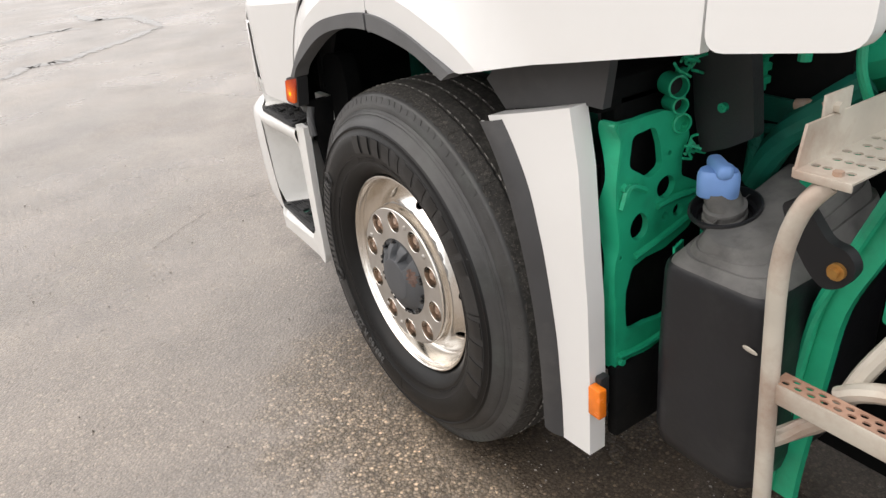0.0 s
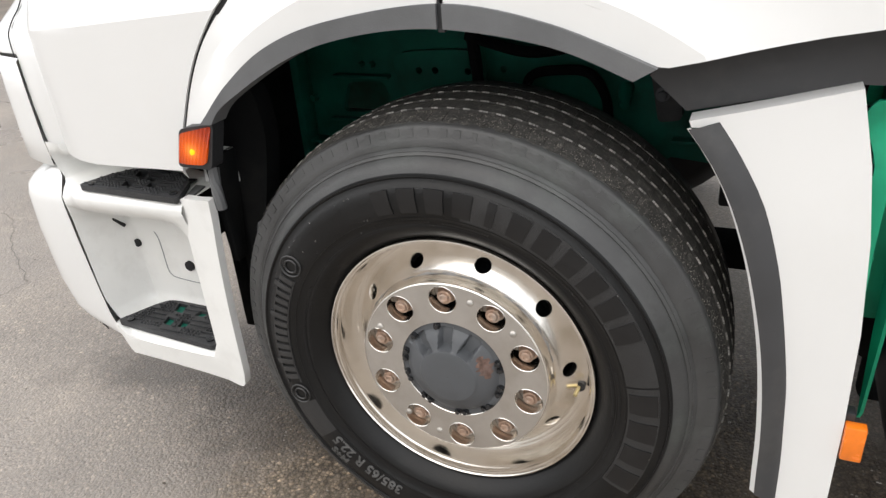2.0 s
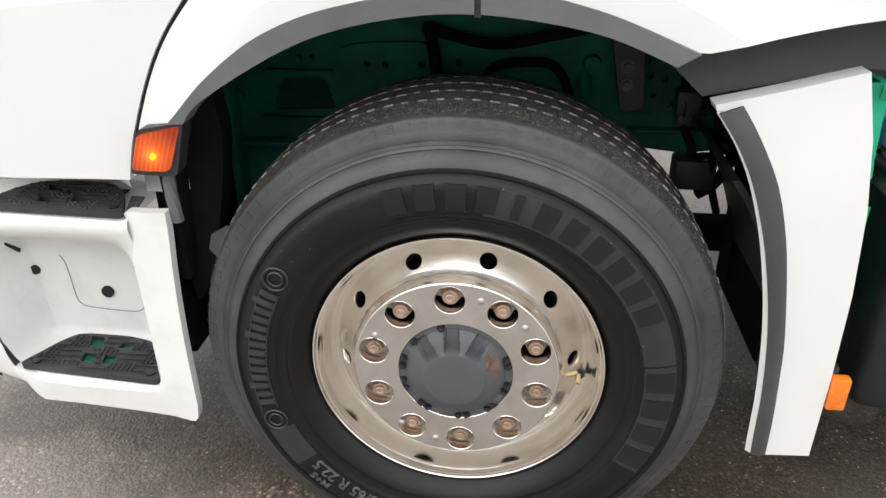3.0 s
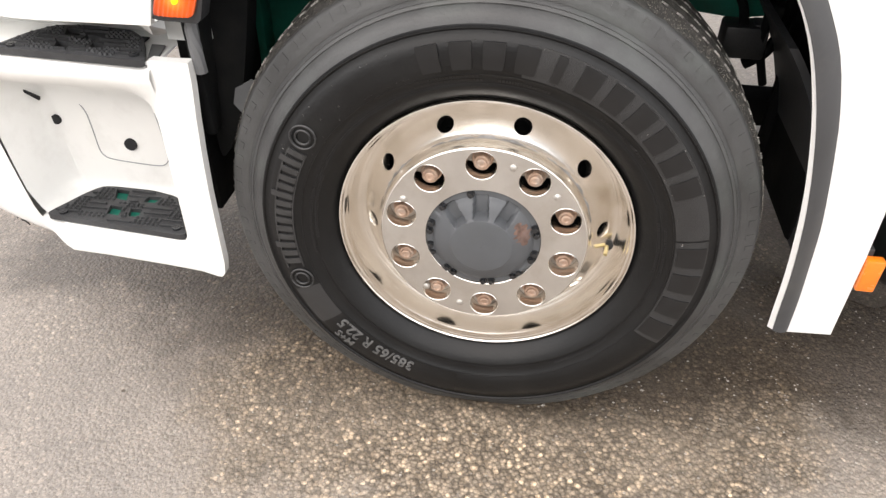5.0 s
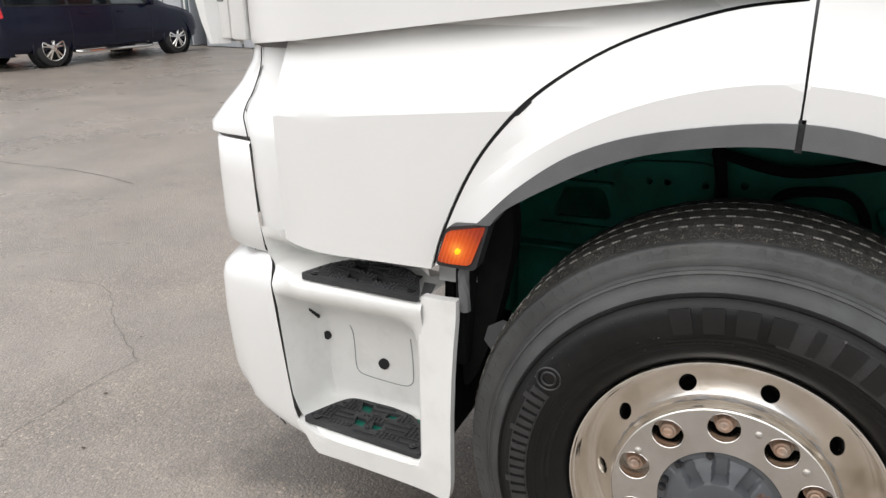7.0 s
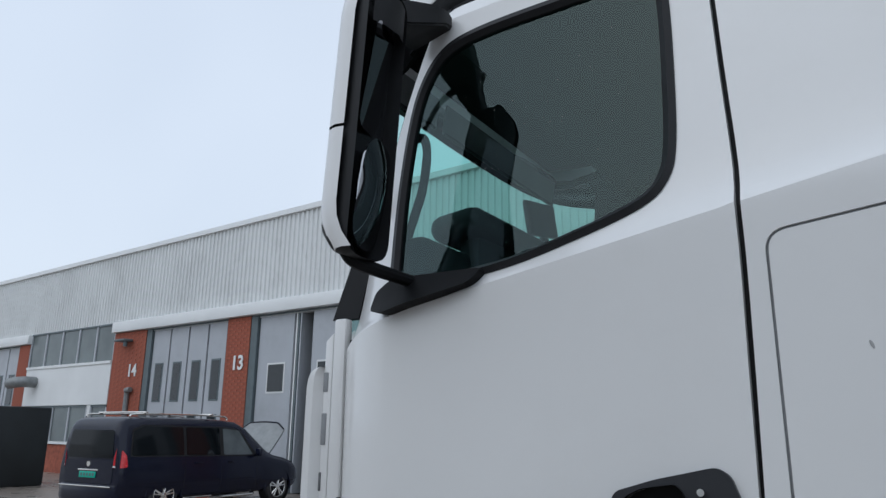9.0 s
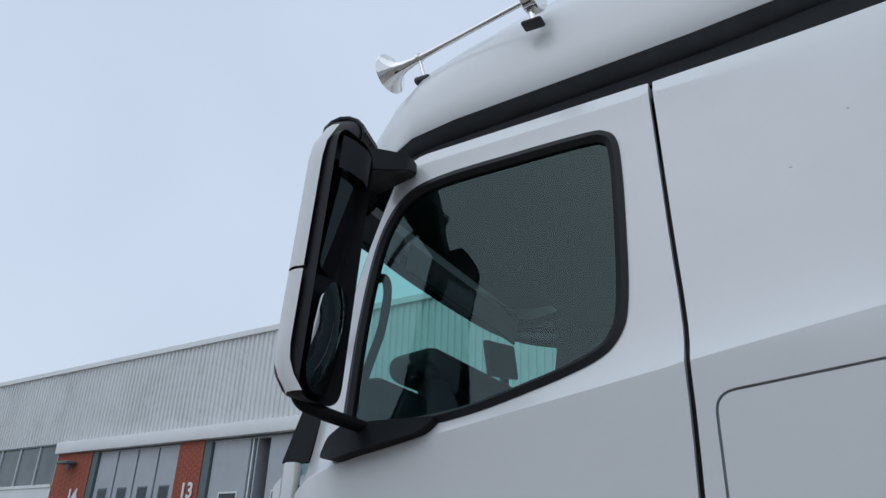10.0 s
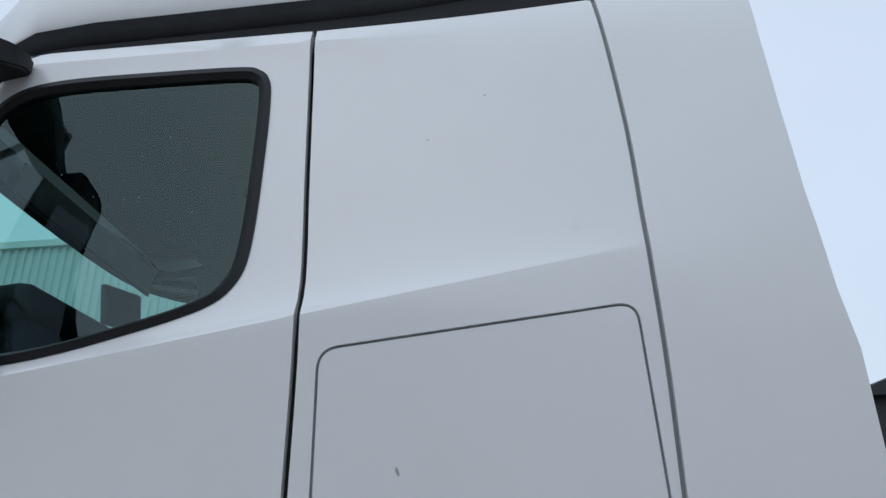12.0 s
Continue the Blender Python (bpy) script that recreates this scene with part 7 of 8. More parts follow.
    rod(bm, (0.788, 0.292, 1.053), (0.788, 0.287, 1.053), 0.004, segs=6)
    part("cover_screw", bm, GREEN, cover, "green screw")
    # narrow green stay beside the tank
    bm = bmesh.new()
    band_mesh(bm, [(0.786, 0.185, 0.80), (0.784, 0.19, 0.60), (0.780, 0.195, 0.42)], [(0.774, 0.225, 0.80), (0.774, 0.22, 0.60), (0.777, 0.20, 0.405)])
    got = bmesh.ops.extrude_face_region(bm, geom=bm.faces[:])
    for v in [g for g in got["geom"] if isinstance(g, bmesh.types.BMVert)]:
        v.co.x -= 0.006
    part("tank_stay", bm, GREEN, truck, "narrow green stay beside the tank")
    bm = bmesh.new()
    box(bm, (0.725, 0.33, 0.55), (0.795, 0.36, 0.80), 0.01)
    part("cross_plate", bm, GREEN, truck)
    # curved strut behind the ladder: a web with a flange
    line = smooth_line([(1.16, 1.06), (1.133, 0.987), (1.098, 0.889), (1.061, 0.778), (1.043, 0.627), (1.022, 0.421), (1.015, 0.33)], 4)
    left = [(p[0] - 0.004, p[1]) for p in line]
    right = [(p[0] + 0.045 + 0.02 * abs(k / len(left) - 0.5), p[1]) for k, p in enumerate(left)]
    bm = sheet(left + right[::-1], lambda x, z: 0.225, 0.02, step=0)
    strut = part("rear_strut", bm, GREEN, truck, "green curved strut behind the tank")
    bm = bmesh.new()
    tube(bm, [(x + 0.004, 0.218, z) for x, z in left[::3]], 0.010, 8, 3)
    part("flange", bm, GREEN, strut)
    # pipes and frame further in
    for pts, r in (([(0.93, 0.40, 0.90), (0.98, 0.42, 1.0), (1.06, 0.45, 1.10), (1.10, 0.46, 1.18)], 0.038), ([(0.88, 0.50, 1.08), (1.0, 0.52, 1.13), (1.2, 0.55, 1.15)], 0.05),
                   ([(1.02, 0.30, 1.24), (1.03, 0.29, 1.16), (1.05, 0.30, 1.10)], 0.008), ([(1.09, 0.25, 1.30), (1.12, 0.24, 1.22), (1.16, 0.25, 1.15)], 0.010), ([(1.12, 0.27, 1.30), (1.17, 0.26, 1.20), (1.24, 0.27, 1.16)], 0.010),
                   ([(0.90, 0.36, 1.25), (0.895, 0.36, 1.14)], 0.012), ([(0.80, 0.45, 0.86), (0.88, 0.46, 0.92), (0.98, 0.47, 1.02)], 0.03)):
        bm = bmesh.new()
        tube(bm, pts, r, 10)
        part("green_pipe", bm, GREEN, truck, "green painted pipe")
    bm = bmesh.new()
    box(bm, (1.0, 0.60, 0.70), (3.4, 0.64, 1.12), 0.02)
    part("inner_frame", bm, GREEN_SHADED, truck)
    # dark blocks filling in behind the tank; the last stands in for shade
    for lo, hi, b in (((1.05, 0.40, 1.15), (1.35, 0.55, 1.19), 0.015), ((1.22, 0.30, 0.25), (1.75, 0.6, 0.9), 0.05), ((0.86, 0.56, 0.45), (1.3, 0.60, 1.3), 0.02), ((0.84, 0.62, 0.14), (2.4, 0.68, 0.85), 0.02)):
        bm = bmesh.new()
        box(bm, lo, hi, b)
        part("dark_filler", bm, DARK, truck)
    bm = bmesh.new()
    box(bm, (1.165, 0.20, 0.80), (1.24, 0.26, 0.88), 0.01)
    part("green_block", bm, GREEN, truck)


def build_tank():
    x0, x1, y0, y1 = 0.811, 1.042, 0.100, 0.52

    def loop(bm, z, g, r=0.045, dip=0.0):
        """One level of the tank, drawn in by g; the front sags in two shallow waves."""
        out = []
        for p in rounded([(x0 + g * 0.7, y0 + g), (x1 - g, y0 + g), (x1 - g, y1 - g), (x0 + g * 0.7, y1 - g)], r, 5):
            wave = 0.5 + 0.5 * math.cos((p[0] - 0.90) / 0.105 * math.pi)
            front = max(0.0, 1 - (p[1] - y0 - g) / 0.06)
            out.append(bm.verts.new((p[0], p[1] - dip * wave * front, z)))
        return out

    def skin(bm, rows):
        for a, b in zip(rows, rows[1:]):
            for i in range(len(a)):
                k = (i + 1) % len(a)
                bm.faces.new((a[i], a[k], b[k], b[i]))
    bm = bmesh.new()
    rows = [loop(bm, z, g) for z, g in ((0.365, 0.06), (0.375, 0.03), (0.40, 0.008), (0.44, 0.0), (0.52, -0.001), (0.62, -0.002), (0.76, 0.0), (0.795, 0.001), (0.810, 0.004), (0.816, 0.008))]
    skin(bm, rows)
    bm.faces.new(rows[0])
    tank = part("tank", bm, TANK, truck, "dusty black plastic fluid tank", sharp=50)
    def lean(got):
        for v in got.verts:
            v.co.z += 0.24 * (v.co.y - 0.246) * max(0.0, min(1.0, (v.co.z - 0.812) / 0.055))
        return got
    # dusty shoulder with two moulded folds, and the filler deck with its round well
    bm = bmesh.new()
    rows = [loop(bm, z, g, 0.05, d) for z, g, d in ((0.8115, 0.008, 0), (0.8200, 0.010, 0), (0.8320, 0.018, 0.001), (0.8440, 0.026, 0.003), (0.8520, 0.031, 0.006), (0.8490, 0.034, 0.006), (0.8500, 0.037, 0.006), (0.8610, 0.041, 0.008), (0.8690, 0.046, 0.010), (0.8660, 0.049, 0.010), (0.8680, 0.052, 0.010),
                                              (0.8780, 0.056, 0.012), (0.8820, 0.060, 0.012), (0.8840, 0.066, 0.012))]
    skin(bm, rows)
    edge = [(v.co.x, v.co.y) for v in rows[-1]]
    part("tank_shoulder", lean(bm), TANK_DUST, tank, "pale dusty shoulder with moulded folds", sharp=40)
    c = (0.845, 0.246)
    well = [(c[0] + 0.066 * math.cos(2 * math.pi * k / 32), c[1] + 0.066 * math.sin(2 * math.pi * k / 32)) for k in range(32)]
    bm = sheet(edge, lambda x, y: 0.0, 0.0, [well], 0)
    for v in bm.verts:
        v.co = Vector((v.co.x, v.co.z, 0.8840))
    part("filler_deck", lean(bm), TANK_DUST, tank, "pale dusty deck round the filler")

    def turned(prof, slant=0.0):
        got = bmesh.new()
        rings = [[got.verts.new((c[0] - slant * max(0.0, z - 0.8880) + r * math.cos(2 * math.pi * k / 32), c[1] + r * math.sin(2 * math.pi * k / 32), z)) for k in range(32)] for r, z in prof]
        skin(got, rings)
        return lean(got)
    part("filler_well", turned([(0.0665, 0.8830), (0.066, 0.8890), (0.062, 0.8900), (0.058, 0.8840), (0.057, 0.8740), (0.051, 0.8700), (0.050, 0.8620), (0.044, 0.8600), (0.036, 0.8620)]), TANK, tank, "black ringed well round the neck", sharp=40)
    part("filler_neck", turned([(0.040, 0.8610), (0.040, 0.8720), (0.036, 0.8740), (0.036, 0.8820), (0.039, 0.8840), (0.039, 0.8890), (0.033, 0.8920), (0.032, 0.9220)], 0.5), TANK_DUST, tank, "ribbed dusty filler neck", sharp=40)
    bm = bmesh.new()
    k = Vector((c[0] - 0.018, c[1], 0.0))
    o = []
    for i in range(40):
        a = 2 * math.pi * i / 40
        r = 0.036 + 0.005 * math.cos(3 * a)
        o.append((r * math.cos(a), r * math.sin(a)))
    rings = [[bm.verts.new((k.x + p[0] * q, k.y + p[1] * q, z)) for p in o] for z, q in ((0.9060, 0.8960), (0.9090, 0.98), (0.9410, 1.0), (0.9520, 0.97), (0.9580, 0.8760), (0.9590, 0.5))]
    skin(bm, rings)
    bm.faces.new(rings[-1])
    bm.faces.new(rings[0][::-1])
    box(bm, (-0.040, -0.015, 0.9460), (0.040, 0.015, 0.9740), 0.011, Matrix.Translation((k.x, k.y, 0)) @ pose(0, 0, 0, 0, 0, -35), 3)
    part("filler_cap", bm, BLUE, tank, "light blue screw cap", sharp=50)
    bm = bmesh.new()
    bmesh.ops.create_icosphere(bm, subdivisions=2, radius=0.018, matrix=Matrix.Translation((1.016, 0.101, 0.722)) @ pose(0, 0, 0, 0, 8, 0) @ Matrix.Diagonal((1, 0.06, 0.28, 1)))
    part("scrape", bm, CREAM, tank, "pale scrape on the tank")
    o = rounded([(1.05, 1.01), (1.085, 1.02), (1.129, 0.968), (1.158, 0.966), (1.175, 0.940), (1.160, 0.908), (1.130, 0.893), (1.104, 0.914), (1.07, 0.96)], 0.014)
    strap = part("tank_strap", sheet(o, lambda x, z: 0.085, 0.02, step=0), SEAL_BLACK, tank, "black rubber strap end")
    bm = bmesh.new()
    rod(bm, (1.148, 0.087, 0.932), (1.148, 0.078, 0.932), 0.013, segs=18)
    rod(bm, (1.148, 0.079, 0.932), (1.148, 0.070, 0.932), 0.008, segs=6)
    part("strap_bolt", bm, mat("brass_bolt", (0.42, 0.22, 0.06), 0.45, metal=0.6), strap, "brass coloured bolt")


def build_ladder():
    bm = bmesh.new()
    tube(bm, [(1.142, 0.0, 0.18), (1.132, 0.0, 0.52), (1.122, 0.0, 0.71), (1.116, 0.0, 0.83), (1.112, 0.0, 0.935), (1.117, 0.0, 0.998), (1.132, 0.004, 1.052), (1.152, 0.018, 1.085)], 0.0140, 12, 6)
    lad = part("access_ladder", bm, CREAM, truck, "worn aluminium tube ladder behind the cab")
    bm = bmesh.new()
    tube(bm, [(1.62, 0.0, 0.17), (1.62, 0.0, 0.74), (1.62, 0.0, 0.80)], 0.021, 12, 6)
    part("rail_tube", bm, CREAM, lad)
    for pts in ([(1.112, 0.01, 0.638), (1.15, 0.04, 0.672), (1.19, 0.055, 0.716), (1.215, 0.08, 0.80), (1.26, 0.12, 0.90)], [(1.195, 0.05, 0.758), (1.255, 0.06, 0.79), (1.4, 0.10, 0.80)]):
        bm = bmesh.new()
        tube(bm, pts, 0.0145, 10)
        part("brace_tube", bm, CREAM, lad)

    def perforated(name, x0, x1, y0, y1, z, nx, ny, label, material, rise=0.0):
        holes = []
        for i in range(nx):
            for j in range(ny):
                cx, cy = x0 + (i + 0.7 + 0.5 * (j % 2)) * (x1 - x0) / (nx + 0.9), y0 + (j + 0.75) * (y1 - y0) / (ny + 0.5)
                holes.append([(cx + 0.0066 * math.cos(a), cy + (0.0062 if y1 > 0.1 else 0.0045) * math.sin(a)) for a in [2 * math.pi * k / 8 for k in range(8)]])
        bm = sheet([(x0, y0), (x1, y0), (x1, y1), (x0, y1)], lambda x, y: 0, 0.003, holes, 0)
        for v in bm.verts:
            v.co = Vector((v.co.x, v.co.z, z - v.co.y))
        plate = part(name, bm, material, lad, label)
        bm = bmesh.new()
        box(bm, (x0, y0 - 0.004, z - (0.034 if y1 < 0.1 else 0.012)), (x1, y0, z), 0.001)
        part("plate_lip", bm, CREAM, plate)
        if rise:
            bm = bmesh.new()
            box(bm, (x0, y1, z - 0.002), (x1, y1 + 0.004, z + rise), 0.001)
            part("back_plate", bm, CREAM, plate)
        return plate
    top = perforated("upper_tread", 1.116, 1.192, 0.0, 0.55, 1.102, 4, 15, "perforated aluminium upper step", CREAM)
    bm = bmesh.new()
    box(bm, (1.112, -0.002, 1.09), (1.116, 0.55, 1.104), 0.001)
    bm.faces.new([bm.verts.new(p) for p in ((1.113, 0.0, 1.10), (1.113, 0.014, 1.157), (1.113, 0.55, 1.157), (1.113, 0.55, 1.10))])
    bm.faces.new([bm.verts.new(p) for p in ((1.117, 0.55, 1.10), (1.117, 0.55, 1.157), (1.117, 0.014, 1.157), (1.117, 0.0, 1.10))])
    bm.faces.new([bm.verts.new(p) for p in ((1.113, 0.014, 1.157), (1.117, 0.014, 1.157), (1.117, 0.55, 1.157), (1.113, 0.55, 1.157))])
    bm.faces.new([bm.verts.new(p) for p in ((1.113, 0.0, 1.10), (1.117, 0.0, 1.10), (1.117, 0.014, 1.157), (1.113, 0.014, 1.157))])
    part("side_plate", bm, CREAM, top)
    bm = bmesh.new()
    box(bm, (1.108, 0.056, 1.14), (1.112, 0.118, 1.184), 0.001)
    rod(bm, (1.112, 0.082, 1.163), (1.120, 0.082, 1.163), 0.008, segs=6)
    part("fixing_tab", bm, CREAM, top)
    bm = bmesh.new()
    rod(bm, (1.165, 0.012, 1.102), (1.165, 0.012, 1.108), 0.007, segs=6)
    part("plate_bolt", bm, RUST, top)
    perforated("lower_tread", 1.124, 1.62, 0.0, 0.032, 0.769, 24, 2, "rusty perforated lower step", RUST_TREAD)


# ---------------- truck: mirror and horn ----------------
def build_mirror():
    def shell(z0, z1, name, mat_, label, y0, y1, xa, xb, lean):
        o = rounded([(y0, z0), (y1, z0), (y1, z1), (y0, z1)], 0.06, 5)
        bm = bmesh.new()
        rings = []
        for x, s in ((xa, 0.72), (xa + (xb - xa) * 0.35, 0.93), (xa + (xb - xa) * 0.75, 1.0), (xb, 1.0)):
            ym, zm = (y0 + y1) / 2, (z0 + z1) / 2
            rings.append([bm.verts.new((x + lean * (p[1] - zm), ym + (p[0] - ym) * s, zm + (p[1] - zm) * (0.5 + 0.5 * s))) for p in o])
        for a, b in zip(rings, rings[1:]):
            for i in range(len(a)):
                j = (i + 1) % len(a)
                bm.faces.new((a[i], a[j], b[j], b[i]))
        bm.faces.new(rings[0])
        return part(name, bm, mat_, truck, label, sharp=50)
    y0, y1 = -0.225, -0.045
    body = shell(2.105, 2.86, "mirror_housing", SEAL_BLACK, "black frame of the door mirror", y0 + 0.006, y1, -0.905, -0.80, 0.06)
    o = rounded([(y0 + 0.008, 2.135), (y1 - 0.002, 2.135), (y1 - 0.002, 2.855), (y0 + 0.008, 2.855)], 0.055, 5)
    bm = bmesh.new()
    near, deep = [bm.verts.new((-0.846 + 0.06 * (p[1] - 2.495), p[0], p[1])) for p in o], [bm.verts.new((-0.856 + 0.06 * (p[1] - 2.495), p[0], p[1])) for p in o]
    bm.faces.new(near)
    bm.faces.new(deep[::-1])
    for i in range(len(o)):
        j = (i + 1) % len(o)
        bm.faces.new((near[i], near[j], deep[j], deep[i]))
    part("mirror_back_plate", bm, BLACK_GLOSS, body, "glossy black plate behind the mirror glass")
    bm = bmesh.new()
    # painted covers over the outer face
    for za, zb in ((2.44, 2.865), (2.118, 2.432)):
        rows = []
        for i in range(9):
            z = za + (zb - za) * i / 8
            lx = 0.06 * (z - 2.495)
            k, low = max(0, (z - 2.80) / 0.07), max(0, (2.235 - z) / 0.117)
            rows.append([bm.verts.new((x + lx + k * 0.03 + low * low * 0.05, y + k * 0.02 + low * low * 0.012, z)) for x, y in ((-0.835, y0 - 0.004), (-0.86, y0 - 0.008), (-0.885, y0 + 0.0), (-0.912, y0 + 0.03), (-0.922, y0 + 0.08), (-0.918, y1 - 0.02))])
        for a, b in zip(rows, rows[1:]):
            for i in range(len(a) - 1):
                bm.faces.new((a[i], a[i + 1], b[i + 1], b[i]))
    part("mirror_cover", bm, WHITE, body, "white mirror cover", sharp=60)
    for z0, z1, ya, yb, wide in ((2.45, 2.74, y0 + 0.03, y1 - 0.02, 0), (2.135, 2.415, y0 + 0.018, y1 + 0.018, 1)):
        o = rounded([(ya, z0), (yb, z0), (yb, z1), (ya, z1)], 0.082 if wide else 0.035, 8)
        bm = sheet([(p[0], p[1]) for p in o], lambda x, z: 0.0, 0.006, step=0.025)
        ym, zm = (ya + yb) / 2, (z0 + z1) / 2
        for v in bm.verts:
            bow = 0.036 * (1 - ((v.co.x - ym) / 0.10) ** 2) * (1 - ((v.co.z - zm) / 0.16) ** 2) if wide else 0
            v.co = Vector((-0.818 + 0.06 * (v.co.z - 2.495) + 0.12 * (v.co.z - zm) - v.co.y + bow - 0.30 * (v.co.x - ym), v.co.x, v.co.z))
        part("mirror_glass", bm, MIRROR, body, "bulging wide-angle mirror glass" if wide else "dark reflecting mirror glass")
    # plastic shroud over the head of the main glass
    bm = bmesh.new()
    rows = [[bm.verts.new((x + 0.06 * (z - 2.495), y, z)) for x, y in ((-0.80, y0 + 0.030), (-0.788, y0 + 0.07), (-0.786, y1 - 0.05), (-0.80, y1 - 0.012), (-0.84, y1 - 0.006))] for z in (2.735, 2.75, 2.80, 2.835)]
    for a, b in zip(rows, rows[1:]):
        for i in range(4):
            bm.faces.new((a[i], a[i + 1], b[i + 1], b[i]))
    part("mirror_shroud", bm, SEAL_BLACK, body)
    # upper arm: a wedge that widens to its foot on the door frame
    bm = bmesh.new()
    rows = [[bm.verts.new((x, y, z)) for x, z in q] for y, q in (
        (-0.15, ((-0.868, 2.800), (-0.835, 2.800), (-0.835, 2.842), (-0.868, 2.845))), (-0.06, ((-0.880, 2.815), (-0.835, 2.815), (-0.835, 2.880), (-0.880, 2.886))),
        (0.02, ((-0.905, 2.830), (-0.812, 2.842), (-0.812, 2.922), (-0.905, 2.932))), (0.11, ((-0.925, 2.856), (-0.780, 2.878), (-0.780, 2.946), (-0.925, 2.972))), (0.165, ((-0.928, 2.868), (-0.776, 2.905), (-0.776, 2.958), (-0.928, 2.988))),
        (0.205, ((-0.926, 2.872), (-0.782, 2.910), (-0.782, 2.954), (-0.926, 2.986))))]
    for a, b in zip(rows, rows[1:]):
        for i in range(4):
            bm.faces.new((a[i], a[(i + 1) % 4], b[(i + 1) % 4], b[i]))
    bm.faces.new(rows[0])
    bm.faces.new(rows[-1][::-1])
    bmesh.ops.bevel(bm, geom=bm.edges[:], offset=0.006, segments=2, affect="EDGES")
    part("upper_arm", bm, SEAL_BLACK, body, "black wedge-shaped upper mirror arm")
    bm = bmesh.new()
    tube(bm, [(-0.875, -0.16, 2.15), (-0.87, -0.145, 2.115), (-0.85, -0.11, 2.095), (-0.80, 0.0, 2.075), (-0.78, 0.04, 2.07)], lambda t: 0.020 - 0.004 * t, 10, 6)
    part("lower_arm", bm, BAND_BLACK, body, "black lower mirror arm")
    o = rounded([(-0.925, 2.00), (-0.925, 2.055), (-0.87, 2.085), (-0.575, 2.088), (-0.60, 2.045), (-0.70, 2.02), (-0.86, 1.985)], 0.02)
    bm = sheet(o, lambda x, z: side_y(x, z) - 0.055 + 1.3 * (z - 2.04) ** 2 + 0.10 * max(0, x + 0.75), 0.07, step=0.03)
    part("mirror_base", bm, BAND_BLACK, body, "black moulded mirror foot on the door")
    # ribbed kerb-view pod at the head of the arm
    bm = bmesh.new()
    pod = Matrix.Translation((-0.925, 0.03, 2.968)) @ pose(0, 0, 0, 10, 0, 20)
    box(bm, (-0.06, -0.11, -0.052), (0.06, 0.09, 0.052), 0.045, pod, 4)
    pod_ob = part("kerb_mirror", bm, BLACK, body, "black ribbed kerb mirror pod")
    bm = bmesh.new()
    for i in range(8):
        tube(bm, [pod @ Vector((0.064 * math.cos(q), -0.085 + 0.023 * i, 0.055 * math.sin(q))) for q in [0.45 * k for k in range(15)]], 0.0075, 6, 1)
    part("rib", bm, BLACK_GLOSS, pod_ob)
    bm = bmesh.new()
    tube(bm, [(-0.96, 0.0, 2.93), (-1.0, 0.08, 2.8), (-1.02, 0.15, 2.6), (-1.06, 0.20, 2.35)], 0.012, 8)
    part("cable", bm, BLACK, body)


def build_horn():
    a, b = Vector((-1.054, 0.40, 3.545)), Vector((-0.400, 0.262, 3.548))
    d = (b - a).normalized()
    m = Matrix.Translation(a) @ d.to_track_quat("Y", "Z").to_matrix().to_4x4()
    bm = bmesh.new()
    lathe(bm, [(0.078, -0.006), (0.083, 0.0), (0.078, 0.004), (0.052, 0.02), (0.032, 0.045), (0.022, 0.08), (0.016, 0.13), (0.012, 0.20), (0.0105, 0.35), (0.010, (b - a).length - 0.02)], (0, 0, 0), 40)
    lathe(bm, [(0.078, -0.006), (0.062, 0.006), (0.04, 0.022), (0.022, 0.05), (0.004, 0.07)], (0, 0, 0), 40)
    bmesh.ops.transform(bm, matrix=m, verts=bm.verts)
    horn = part("air_horn", bm, CHROME, truck, "chrome roof air horn")
    bm = bmesh.new()
    L = (b - a).length
    lathe(bm, [(0.004, L - 0.02), (0.052, L - 0.018), (0.058, L - 0.012), (0.058, L + 0.024), (0.0565, L + 0.026), (0.0565, L + 0.028), (0.054, L + 0.034), (0.012, L + 0.036), (0.002, L + 0.037)], (0, 0, 0), 32)
    bmesh.ops.transform(bm, matrix=m, verts=bm.verts)
    part("horn_drum", bm, CHROME, horn)
    p = a + d * 0.155
    bm = bmesh.new()
    rod(bm, b + Vector((0, 0, -0.03)), b + Vector((0.012, 0, -0.106)), 0.012)
    part("horn_bracket", bm, CHROME, horn)
    bm = bmesh.new()
    rod(bm, p, p + Vector((0.025, 0.01, -0.10)), 0.007)
    rod(bm, p - d * 0.006, p + d * 0.006, 0.020, segs=16)
    part("horn_bracket", bm, CHROME, horn)
    for lo, hi in ((b + Vector((-0.030, -0.022, -0.118)), b + Vector((0.045, 0.028, -0.103))), (p + Vector((-0.01, -0.018, -0.122)), p + Vector((0.055, 0.032, -0.098)))):
        bm = bmesh.new()
        box(bm, lo, hi, 0.008)
        part("horn_foot", bm, BLACK, horn, "black mounting foot")


build_door()
build_cab_sides()
build_roof()
build_front()
build_cabin()
build_lower_side()
build_steps()
build_bumper()
build_wheel()
build_arch()
build_flap()
build_rear_bracket()
build_tank()
build_ladder()
build_mirror()
build_horn()


# ---------------- workshop building ----------------
def build_workshop():
    hall = thing("workshop_building", "long workshop with grey ribbed cladding, brick piers and folding gates", "building")
    hall.matrix_basis = pose(-17.4, 14.45, 0, 0, 0, -6)
    S0, S1 = -30.0, 22.0

    def bx(name, lo, hi, material, label="", bevel=0.0, parent=hall):
        bm = bmesh.new()
        box(bm, lo, hi, bevel)
        return part(name, bm, material, parent, label)
    # cladding with real ribs
    bm = bmesh.new()
    n = int((S1 - S0) / 0.20)
    front, pts = [], []
